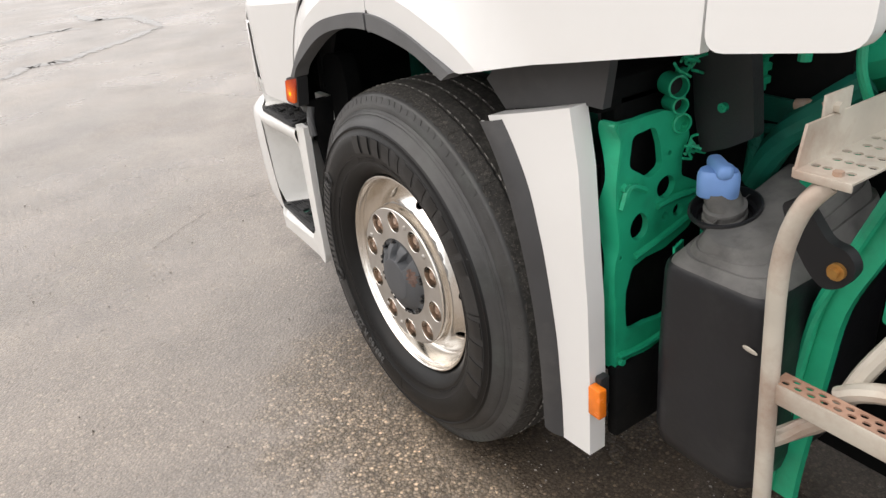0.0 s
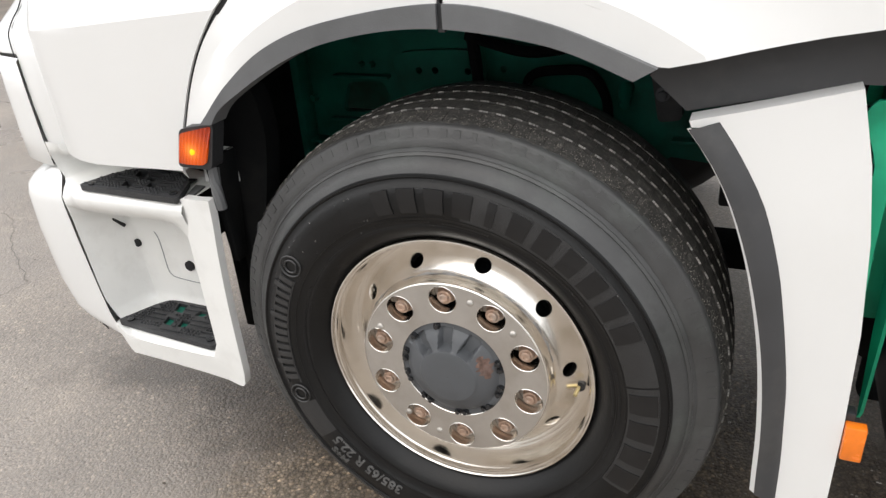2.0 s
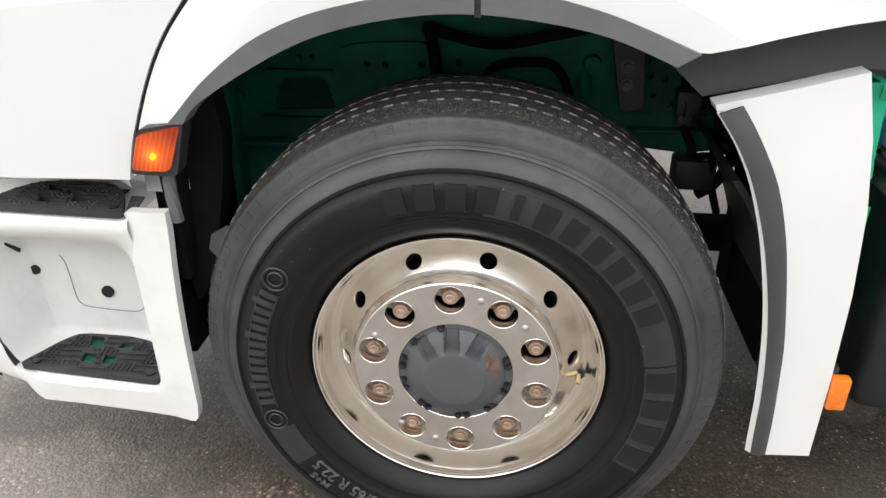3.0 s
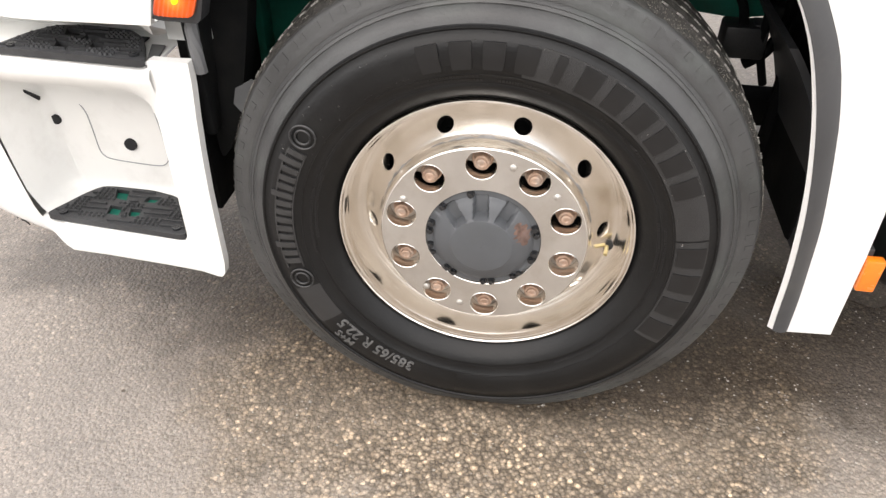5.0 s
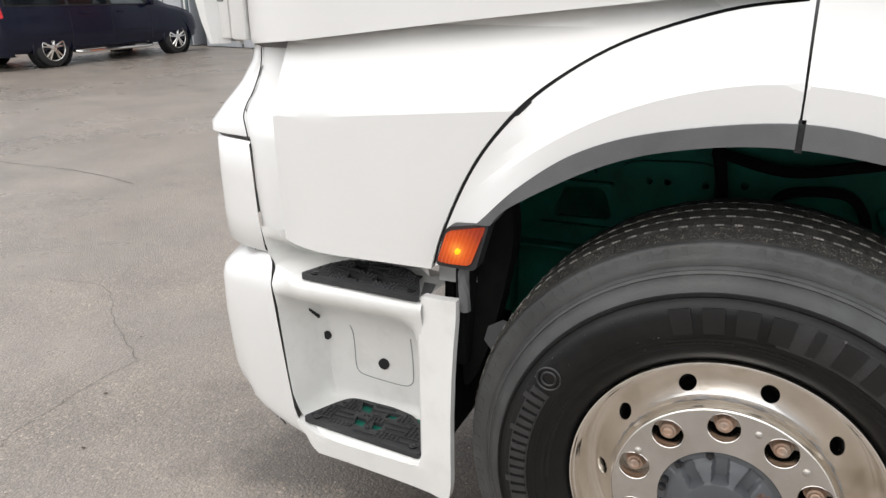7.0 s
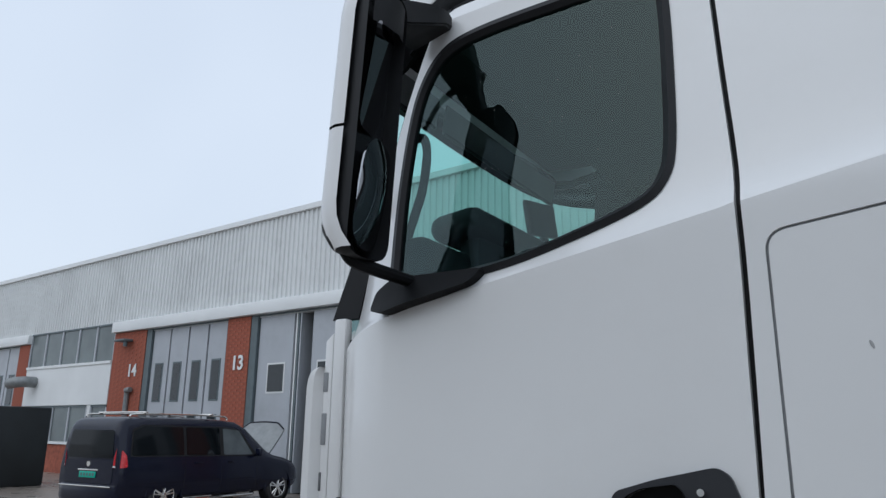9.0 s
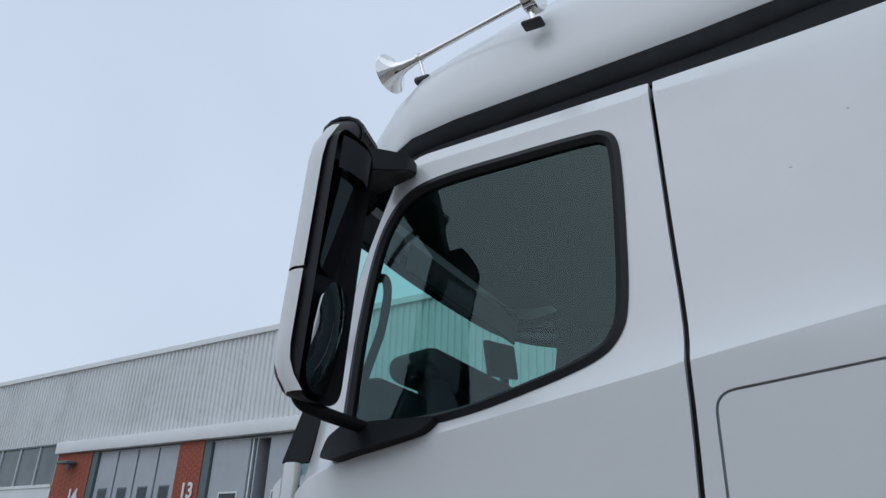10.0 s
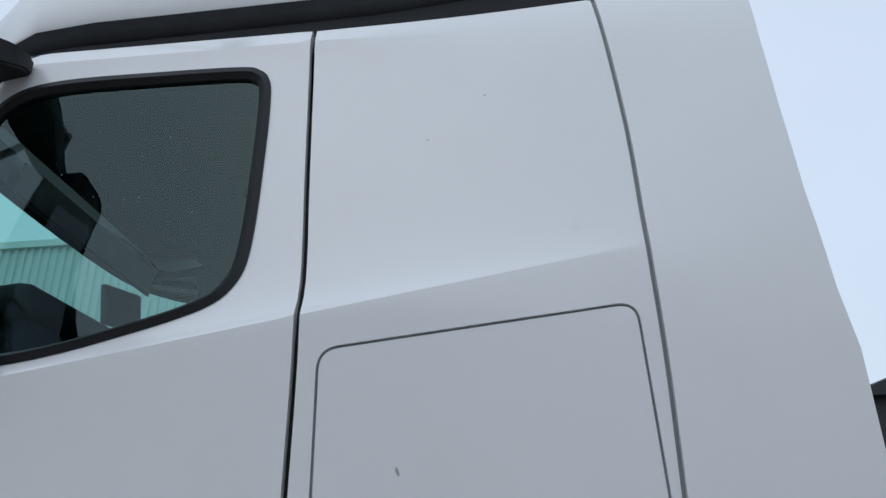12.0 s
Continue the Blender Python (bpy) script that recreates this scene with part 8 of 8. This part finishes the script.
    for i in range(n):
        s = S0 + i * 0.20
        for ds, y in ((0, 0.0), (0.085, 0.0), (0.105, -0.045), (0.18, -0.045)):
            pts.append((s + ds, y))
    lo, hi = [bm.verts.new((s, y, 5.42)) for s, y in pts], [bm.verts.new((s, y, 8.06)) for s, y in pts]
    for i in range(len(pts) - 1):
        bm.faces.new((lo[i], lo[i + 1], hi[i + 1], hi[i]))
    part("cladding", bm, CLADDING, hall, "pale grey ribbed metal cladding", sharp=20, smooth=False)
    bx("roof_edge", (S0, -0.12, 8.06), (S1, 0.3, 8.22), FASCIA, "pale roof edge trim")
    bx("roof", (S0, 0.3, 8.0), (S1, 24, 8.15), CLADDING)
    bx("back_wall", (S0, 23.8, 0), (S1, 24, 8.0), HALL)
    bx("end_wall", (S0, 0.0, 0), (S0 + 0.2, 24, 8.0), CLADDING)
    bx("end_wall", (S1 - 0.2, 0.0, 0), (S1, 24, 8.0), CLADDING)
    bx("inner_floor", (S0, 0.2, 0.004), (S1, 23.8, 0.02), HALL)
    bx("clad_backing", (S0, 0.02, 5.0), (S1, 0.2, 8.06), CLADDING)

    def pier(s0, s1):
        m = bx("brick_pier", (s0, -0.06, 0), (s1, 0.3, 5.08), MORTAR, "red brick pier")
        rows, w = 56, s1 - s0
        per = 4
        me = None
        for r in range(rows):
            z = 0.01 + r * 0.09
            for c in range(per + (r % 2)):
                bw = w / per
                a = s0 + (c - 0.5 * (r % 2)) * bw
                b_ = a + bw - 0.012
                a, b_ = max(a, s0), min(b_, s1)
                if b_ - a < 0.05:
                    continue
                if 1.2 < z:
                    bricks.append((a, b_, z, z + 0.079, m))
        return m
    bricks = []
    pier(-6.72, -4.62)
    pier(0.0, 1.12)
    pier(-14.5, -13.55)
    pier(7.9, 9.0)

    def bay(s0, s1, opened):
        bx("gate_jamb", (s0, -0.04, 0), (s0 + 0.30, 0.2, 5.06), GATE_TRIM, "dark gate frame post")
        bx("gate_jamb", (s1 - 0.06, -0.04, 0), (s1, 0.2, 5.06), GATE_TRIM)
        leaves = 4
        w = (s1 - s0 - 0.36) / leaves
        for i in range(leaves):
            a = s0 + 0.30 + i * w
            if opened and i:
                a, w = s0 + 0.30 + 1.605 + 0.72 + (i - 1) * 1.30, 1.30
            lf = bx("gate_leaf", (a + 0.045, 0.04, 0.02), (a + w - 0.045, 0.12, 5.02), GATE, "grey folding gate leaf with window")
            wa, wb = (a + 0.28, a + w - 0.30) if w < 1.4 else (a + 0.50, a + 1.28)
            for z0, z1 in ((2.55, 3.86), (0.9, 2.14)):
                if opened and z0 < 2:
                    continue
                if opened:
                    z0, z1 = 2.72, 3.60
                f = bx("gate_window", (wa, 0.025, z0), (wb, 0.04, z1), FASCIA if opened else GATE_TRIM, "framed gate window", parent=lf)
                bx("pane", (wa + 0.05, 0.018, z0 + 0.05), (wb - 0.05, 0.026, z1 - 0.05), GATE_GLASS, parent=lf)
        if opened:
            a = s0 + 0.30 + 1.605
            for d0, d1, y1, material in ((0.02, 0.07, 1.5, FASCIA), (0.10, 0.16, 1.4, GATE_TRIM), (0.20, 0.25, 1.3, GATE)):
                bx("folded_leaf", (a + d0, 0.06, 0.02), (a + d1, y1, 5.02), material, "gate leaf folded open")
            bx("lit_tube_lamp", (a - 5.2, 5.0, 5.62), (a - 3.5, 5.08, 5.70), TUBE, "lit tube lamp inside the hall")
        else:
            # dark sheet added behind the leaves so their gaps look unlit
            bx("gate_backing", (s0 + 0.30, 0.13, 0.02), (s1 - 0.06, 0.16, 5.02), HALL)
        bx("gate_header", (s0, -0.02, 5.02), (s1, 0.2, 5.10), GATE_TRIM)
    bay(-4.62, 0.0, False)
    bay(1.12, 7.9, True)
    bay(-19.5, -14.5, False)
    for k in range(2):
        bay(9.0 + k * 6.5, 15.1 + k * 6.5, False)
        bx("brick_pier", (15.1 + k * 6.5, -0.06, 0), (15.5 + k * 6.5, 0.3, 5.08), BRICK_FACE, "red brick pier")
    # fascia over the bays
    bx("fascia", (-6.75, -0.22, 5.07), (S1, -0.0, 5.45), FASCIA, "white fascia board over the gates", 0.01)
    bx("fascia", (S0, -0.22, 5.07), (-13.5, -0.0, 5.45), FASCIA, "white fascia board over the gates", 0.01)
    # office part: windows, white panel, windows, brick base
    def window_row(s0, s1, z0, z1, n):
        w = (s1 - s0) / n
        frame_ob = bx("window_band", (s0, -0.01, z0), (s1, 0.06, z1), OFFICE_GLASS, "row of steel-framed windows, sky reflection painted pale")
        for i in range(n + 1):
            bx("mullion", (s0 + i * w - 0.05, -0.05, z0), (s0 + i * w + 0.05, 0.0, z1), GATE, parent=frame_ob)
        bx("window_sill", (s0, -0.12, z0 - 0.10), (s1, 0.0, z0), FASCIA, parent=frame_ob)
        bx("window_head", (s0, -0.06, z1), (s1, 0.0, z1 + 0.06), GATE_TRIM, parent=frame_ob)
    window_row(-13.5, -6.75, 4.08, 5.40, 5)
    bx("white_panel", (-13.5, -0.08, 2.50), (-6.75, 0.1, 3.98), FASCIA, "white wall panel")
    window_row(-13.5, -8.2, 1.15, 2.42, 4)
    window_row(-7.9, -6.8, 1.75, 2.42, 1)
    bx("white_panel", (-8.2, -0.05, 0.9), (-7.9, 0.1, 2.5), FASCIA)
    bx("brick_base", (-13.5, -0.05, 0), (-6.72, 0.1, 1.05), BRICK_FACE, "red brick base wall")
    bx("brick_base", (-7.9, -0.04, 1.0), (-6.72, 0.1, 1.7), BRICK_FACE)
    bx("base_cap", (-13.5, -0.09, 1.05), (-6.72, 0.05, 1.12), FASCIA)
    # duct elbow, pipe, wall lamp
    bm = bmesh.new()
    tube(bm, [(-12.55, -0.1, 3.45), (-12.55, -0.5, 3.45), (-12.8, -0.75, 3.42), (-13.2, -0.8, 3.38)], 0.22, 16, 5)
    part("vent_duct", bm, DUCT, hall, "grey metal vent duct elbow")
    bm = bmesh.new()
    tube(bm, [(-5.35, -0.14, 0.1), (-5.35, -0.14, 2.7), (-5.30, -0.2, 2.95), (-5.05, -0.2, 2.98)], 0.09, 12, 5)
    part("wall_pipe", bm, DUCT, hall, "grey pipe on the brick pier")
    bm = bmesh.new()
    box(bm, (-6.1, -0.45, 4.68), (-5.4, -0.1, 4.76), 0.02)
    rod(bm, (-5.55, -0.3, 4.68), (-5.55, -0.3, 4.5), 0.07)
    part("wall_lamp", bm, GATE_TRIM, hall, "dark wall lamp")
    for text, s in (("14", -5.27), ("13", 0.66)):
        bm = text_mesh(text, 0.60, 0.01, 0.014)
        for v in bm.verts:
            v.co = Vector((s + v.co.x, -0.10 - v.co.z, 3.46 + v.co.y))
        part("bay_number", bm, FASCIA, hall, "white painted bay number " + text)
    # bricks: shared meshes, separate objects
    cache = {}
    count = 0
    for a, b_, z0, z1, owner in bricks:
        key = round(b_ - a, 3)
        if key not in cache:
            bm = bmesh.new()
            box(bm, (0, -0.012, 0), (b_ - a, 0.0, z1 - z0))
            bmesh.ops.recalc_face_normals(bm, faces=bm.faces)
            me = bpy.data.meshes.new("brick")
            bm.to_mesh(me)
            bm.free()
            me.materials.append(BRICK_FACE)
            cache[key] = me
        ob = new("brick", cache[key])
        ob.parent = owner
        ob.location = (a, -0.06, z0)
        count += 1


build_workshop()


# ---------------- parked van ----------------
def build_van():
    van = thing("van", "dark blue passenger van with its bonnet raised, parked at the workshop", "van")
    van.matrix_basis = pose(-12.75, 8.88, 0, 0, 0, 2) @ Matrix.Diagonal((1, 1.05, 1, 1))   # rear axle, nearer side; nose to +y
    W = 1.9
    # along the van: y, sill, waist, roof, lean of the roof edge, pull-in of the flank
    stations = [(-1.06, 0.46, 1.04, 1.50, 0.17, 0.10), (-1.05, 0.40, 1.05, 1.70, 0.16, 0.05), (-0.99, 0.34, 1.06, 1.82, 0.16, 0.02), (-0.88, 0.30, 1.07, 1.885, 0.16, 0.0), (-0.4, 0.28, 1.07, 1.91, 0.16, 0.0),
                (0.6, 0.28, 1.06, 1.915, 0.16, 0.0), (1.5, 0.28, 1.05, 1.90, 0.16, 0.0), (1.95, 0.28, 1.05, 1.86, 0.17, 0.0), (2.3, 0.28, 1.04, 1.73, 0.19, 0.0), (2.65, 0.28, 1.03, 1.50, 0.22, 0.0),
                (2.95, 0.28, 1.01, 1.23, 0.20, 0.0), (3.15, 0.28, 0.98, 1.12, 0.16, 0.0), (3.5, 0.29, 0.93, 1.06, 0.16, 0.02), (3.85, 0.32, 0.84, 0.97, 0.18, 0.06), (4.02, 0.36, 0.74, 0.86, 0.22, 0.14), (4.08, 0.42, 0.66, 0.74, 0.30, 0.22)]

    def half(st):
        y, z0, zw, zt, lean, pull = st
        pts = [(0.10, z0), (0.035, z0 + 0.05), (0.010, z0 + 0.16), (-0.012, z0 + 0.38 * (zw - z0)), (-0.016, z0 + 0.72 * (zw - z0)), (0.008, zw), (0.012 + 0.30 * lean, zw + 0.36 * (zt - zw)), (0.012 + 0.72 * lean, zw + 0.76 * (zt - zw)),
               (0.020 + lean, zt - 0.075), (0.075 + lean, zt - 0.022), (0.20 + lean, zt), (0.55, zt + 0.012)]
        return [Vector((-(a + pull), y, z)) for a, z in pts]
    bm = bmesh.new()
    rows = []
    for st in stations:
        h = smooth_line(half(st), 3)
        rows.append([bm.verts.new(p) for p in h + [Vector((-W - p.x, p.y, p.z)) for p in h[::-1]]])
    for a, b in zip(rows, rows[1:]):
        for i in range(len(a)):
            j = (i + 1) % len(a)
            bm.faces.new((a[i], a[j], b[j], b[i]))
    bm.faces.new(rows[0])
    bm.faces.new(rows[-1][::-1])
    part("body", bm, VAN_PAINT, van, "dark blue van body", sharp=42)

    def flank(y, z):
        """x of the nearer flank at y and z."""
        for sa, sb in zip(stations, stations[1:]):
            if sa[0] <= y <= sb[0]:
                f = (y - sa[0]) / (sb[0] - sa[0])
                pts = half([p + (q - p) * f for p, q in zip(sa, sb)])
                for p, q in zip(pts, pts[1:]):
                    if p.z <= z <= q.z:
                        return p.x + (q.x - p.x) * (z - p.z) / (q.z - p.z)
        return 0.0

    def on_flank(name, outline, material, label, lift, thick=0.012, corner=0.04):
        got = sheet(rounded(outline, corner), lambda y, z: 0.0, 0.0, step=0.12)
        for v in got.verts:
            v.co = Vector((flank(v.co.x, v.co.z) + lift, v.co.x, v.co.z))
        skin = bmesh.ops.extrude_face_region(got, geom=got.faces[:])
        for v in [g for g in skin["geom"] if isinstance(g, bmesh.types.BMVert)]:
            v.co.x -= thick
        return part(name, got, material, van, label)
    on_flank("window_band", [(-0.86, 1.13), (2.52, 1.10), (2.03, 1.70), (1.7, 1.74), (-0.55, 1.755), (-0.80, 1.66)], GAP, "black window surround", 0.006)
    on_flank("window", [(-0.82, 1.16), (0.42, 1.145), (0.42, 1.72), (-0.53, 1.725), (-0.76, 1.64)], VAN_GLASS, "dark tinted van window", 0.011)
    on_flank("window", [(0.49, 1.145), (1.40, 1.135), (1.40, 1.715), (0.49, 1.72)], VAN_GLASS, "dark tinted van window", 0.011)
    on_flank("window", [(1.50, 1.135), (2.38, 1.125), (1.98, 1.665), (1.50, 1.705)], FRONT_GLASS, "pale front side window", 0.011)
    # tailgate window, lamps, plate, bumper
    bm = sheet(rounded([(-W + 0.24, 1.10), (-0.24, 1.10), (-0.30, 1.64), (-W + 0.30, 1.64)], 0.06), lambda x, z: -1.070 + 0.06 * max(0.0, z - 1.40), 0.03, step=0.12)
    part("rear_window", bm, VAN_GLASS, van, "tinted tailgate window")
    bm = sheet(rounded([(-W + 0.22, 0.62), (-0.22, 0.62), (-0.20, 1.06), (-W + 0.20, 1.06)], 0.05), lambda x, z: -1.068, 0.02, step=0)
    part("tailgate_panel", bm, VAN_PAINT, van)
    for side in (0, 1):
        o = [(-0.075, 0.90), (-0.20, 0.93), (-0.20, 1.10), (-0.165, 1.28), (-0.10, 1.26)]
        o = [(x, z) for x, z in o] if side == 0 else [(-W - x, z) for x, z in o[::-1]]
        bm = sheet(rounded(o, 0.02), lambda x, z: -1.082 + 0.5 * abs(abs(x + W / 2) - 0.74), 0.09, step=0.05)
        lamp = part("tail_lamp", bm, RED_LAMP, van, "red tail lamp")
        bm = sheet([(x, z) for x, z in ((o[0][0], 0.905), (o[1][0], 0.935), (o[1][0], 0.965), (o[0][0], 0.94))], lambda x, z: -1.088 + 0.5 * abs(abs(x + W / 2) - 0.74), 0.01, step=0)
        part("reversing_lens", bm, FASCIA, lamp, "white reversing lens")
    on_flank("lamp_side", [(-1.045, 0.92), (-0.91, 0.94), (-0.93, 1.16), (-1.01, 1.26)], RED_LAMP, "red lamp wrapping the corner", 0.016, 0.03, 0.02)
    bm = bmesh.new()
    box(bm, (-1.20, -1.085, 0.72), (-0.70, -1.066, 0.84), 0.004)
    plate = part("number_plate", bm, PLATE, van, "green plate with plain bars")
    bm = bmesh.new()
    for i in range(5):
        box(bm, (-1.15 + i * 0.09, -1.089, 0.755), (-1.10 + i * 0.09, -1.084, 0.81))
    part("bar", bm, GATE_TRIM, plate)
    bm = bmesh.new()
    box(bm, (-1.26, -1.080, 0.855), (-0.64, -1.066, 0.885), 0.004)
    part("plate_strip", bm, CHROME, van)
    bm = bmesh.new()
    rows = []
    for x, back in ((-0.03, 0.30), (-0.06, 0.10), (-0.14, 0.03), (-0.30, 0.0), (-W / 2, -0.01), (-W + 0.30, 0.0), (-W + 0.14, 0.03), (-W + 0.06, 0.10), (-W + 0.03, 0.30)):
        rows.append([bm.verts.new((x, -1.12 + back + d, z)) for d, z in ((0.10, 0.25), (0.03, 0.27), (0.0, 0.36), (0.0, 0.54), (0.02, 0.60), (0.08, 0.62))])
    for a, b in zip(rows, rows[1:]):
        for i in range(5):
            bm.faces.new((a[i], a[i + 1], b[i + 1], b[i]))
    bumper = part("bumper", bm, VAN_PAINT, van)
    bm = bmesh.new()
    box(bm, (-W + 0.16, -1.135, 0.555), (-0.16, -1.105, 0.580), 0.008)
    part("chrome_strip", bm, CHROME, bumper)
    bm = bmesh.new()
    lathe(bm, [(0.055, 0.0), (0.052, -0.012), (0.040, -0.012), (0.038, -0.006), (0.002, -0.006)], (-0.95, -1.07, 0.985), 24)
    part("badge", bm, CHROME, van, "plain round chrome badge")
    # wheels
    for y in (0.0, 3.25):
        for x, out in ((0.0, 1), (-W, -1)):
            turn = Matrix.Translation((x - 0.015 * out, y, 0.365)) @ pose(0, 0, 0, 0, 0, 90 * out) @ Matrix.Diagonal((1.09, 1, 1.09, 1))
            bm = bmesh.new()
            lathe(bm, [(0.200, -0.005), (0.225, -0.012), (0.240, -0.004), (0.262, 0.006), (0.295, 0.004), (0.318, 0.016), (0.331, 0.034), (0.335, 0.06), (0.335, 0.20), (0.31, 0.225), (0.22, 0.23)], (0, 0, 0), 48)
            bmesh.ops.transform(bm, matrix=turn, verts=bm.verts)
            tyre = part("wheel", bm, RUBBER_FIELD, van, "van wheel with silver spokes")
            bm = bmesh.new()
            lathe(bm, [(0.228, -0.010), (0.222, -0.016), (0.212, -0.006), (0.206, 0.03), (0.205, 0.10)], (0, 0, 0), 48)
            for k in range(5):
                for d in (-10, 10):
                    a = radians(72 * k + d)
                    rod(bm, (0.045 * math.sin(a), -0.004, 0.045 * math.cos(a)), (0.214 * math.sin(a), 0.004, 0.214 * math.cos(a)), 0.017, 0.020, 6)
            lathe(bm, [(0.062, 0.02), (0.060, -0.010), (0.045, -0.014), (0.001, -0.014)], (0, 0, 0), 20)
            bmesh.ops.transform(bm, matrix=turn, verts=bm.verts)
            part("rim", bm, CHROME, tyre, "silver five-spoke rim")
            bm = bmesh.new()
            lathe(bm, [(0.20, 0.10), (0.001, 0.10)], (0, 0, 0), 24)
            lathe(bm, [(0.375, -0.006), (0.386, -0.003), (0.386, 0.20), (0.30, 0.235), (0.001, 0.24)], (0, 0, 0), 48)
            bmesh.ops.transform(bm, matrix=turn @ Matrix.Translation((0, 0.004, 0)), verts=bm.verts)
            part("wheel_arch", bm, GAP, van)
            bm = bmesh.new()
            rows = [[bm.verts.new(turn @ Vector((r * math.sin(a), d, r * math.cos(a)))) for a in [-1.75 + 3.5 * i / 24 for i in range(25)]] for r, d in ((0.372, 0.01), (0.376, -0.014), (0.392, -0.016), (0.405, 0.004))]
            for a, b in zip(rows, rows[1:]):
                for i in range(24):
                    bm.faces.new((a[i], a[i + 1], b[i + 1], b[i]))
            part("arch_lip", bm, VAN_PAINT, van)
    # roof rails and bars, side step, mirror, door lines, handles
    for x in (-0.26, -W + 0.26):
        bm = bmesh.new()
        tube(bm, [(x, -0.75, 1.88), (x, -0.66, 1.965), (x, 0.8, 1.985), (x, 1.62, 1.965), (x, 1.72, 1.885)], 0.020, 8, 4)
        part("roof_rail", bm, CHROME, van, "bright roof rail")
    for y in (-0.45, 1.25):
        bm = bmesh.new()
        box(bm, (-W + 0.20, y - 0.04, 1.985), (-0.20, y + 0.04, 2.02), 0.012)
        part("roof_bar", bm, CHROME, van, "bright roof bar")
    bm = bmesh.new()
    tube(bm, [(-0.10, 0.50, 0.27), (0.03, 0.60, 0.25), (0.045, 1.4, 0.25), (0.03, 2.35, 0.25), (-0.10, 2.45, 0.27)], 0.032, 8, 5)
    part("side_step", bm, CHROME, van, "bright side step tube")
    bm = bmesh.new()
    box(bm, (0.02, 2.40, 1.09), (0.19, 2.50, 1.27), 0.04, segs=3)
    box(bm, (-0.03, 2.42, 1.09), (0.05, 2.48, 1.13), 0.012)
    part("wing_mirror", bm, VAN_PAINT, van)
    for y in (0.455, 1.45, 2.50):
        bm = bmesh.new()
        zs = [0.38 + 0.07 * i for i in range(10)]
        band_mesh(bm, [(flank(y, z) + 0.003, y - 0.006, z) for z in zs], [(flank(y, z) + 0.003, y + 0.006, z) for z in zs])
        part("door_gap", bm, GAP, van)
    for y in (0.70, 1.62):
        bm = bmesh.new()
        box(bm, (0.0, y, 0.965), (0.030, y + 0.20, 0.998), 0.010)
        part("door_pull", bm, VAN_PAINT, van)
    bm = bmesh.new()
    zs = [-0.75 + 0.15 * i for i in range(22)]
    band_mesh(bm, [(flank(y, 0.60) + 0.004, y, 0.594) for y in zs if y < 2.6], [(flank(y, 0.615) + 0.010, y, 0.612) for y in zs if y < 2.6])
    part("body_crease", bm, VAN_PAINT, van)
    # open bonnet: domed, hinged at the screen, leaning back
    bm = bmesh.new()
    rows = []
    for i in range(8):
        t = i / 7
        side = 0.80 - 0.10 * t ** 3
        rows.append([bm.verts.new((-W / 2 + side * u, 3.02 + 0.58 * t + 0.05 * (1 - u * u), 1.13 + 0.80 * t - 0.10 * t * t + 0.06 * (1 - u * u) - (0.12 * (abs(u) - 0.7) / 0.3 * t if abs(u) > 0.7 else 0))) for u in [-1 + j / 6 for j in range(13)]])
    for a, b in zip(rows, rows[1:]):
        for j in range(12):
            bm.faces.new((a[j], a[j + 1], b[j + 1], b[j]))
    got = bmesh.ops.extrude_face_region(bm, geom=bm.faces[:])
    rim = [v.co.copy() for v in rows[-1]]
    for v in [g for g in got["geom"] if isinstance(g, bmesh.types.BMVert)]:
        v.co += Vector((0, 0.025, -0.025))
    # pale metal colour stands in for sky sheen on dark blue paint
    bonnet = part("bonnet", bm, DUCT, van, "raised bonnet with its pale sky sheen painted on")
    bm = bmesh.new()
    tube(bm, rim, 0.022, 8, 2)
    part("bonnet_edge", bm, VAN_PAINT, bonnet)


build_van()


# ---------------- things in the yard ----------------
def build_yard():
    # unseen wall added behind the camera to hold back low sky light
    bm = bmesh.new()
    box(bm, (-45, -17.0, 0), (40, -16.6, 7.5))
    tagged(part("sky_blocker_south", bm, CLADDING), "plain grey wall added out of view to hold back low sky", "wall", kind="structure")
    skip = thing("waste_container", "dark open waste container with green trim beside the workshop", "container")
    bm = bmesh.new()
    box(bm, (-25.5, 9.6, 0.0), (-21.6, 11.6, 2.25), 0.05)
    part("bin", bm, SKIP_PAINT, skip)
    bm = bmesh.new()
    box(bm, (-22.6, 9.5, 1.2), (-21.9, 9.6, 2.0), 0.02)
    part("trim_plate", bm, GREEN, skip)
    shed = thing("dark_building", "dark grey gabled building behind the truck", "building")
    bm = bmesh.new()
    box(bm, (7.0, 11.6, 0), (20, 22, 4.1), 0.03)
    part("wall", bm, HALL, shed)
    bm = bmesh.new()
    vs = [bm.verts.new(p) for p in ((6.85, 11.4, 4.1), (13.5, 11.4, 6.6), (20.2, 11.4, 4.1), (6.85, 22.2, 4.1), (13.5, 22.2, 6.6), (20.2, 22.2, 4.1))]
    for f in ((0, 1, 2), (3, 5, 4), (0, 3, 4, 1), (1, 4, 5, 2), (0, 2, 5, 3)):
        bm.faces.new([vs[i] for i in f])
    part("roof", bm, SKIP_PAINT, shed, smooth=False)


build_yard()
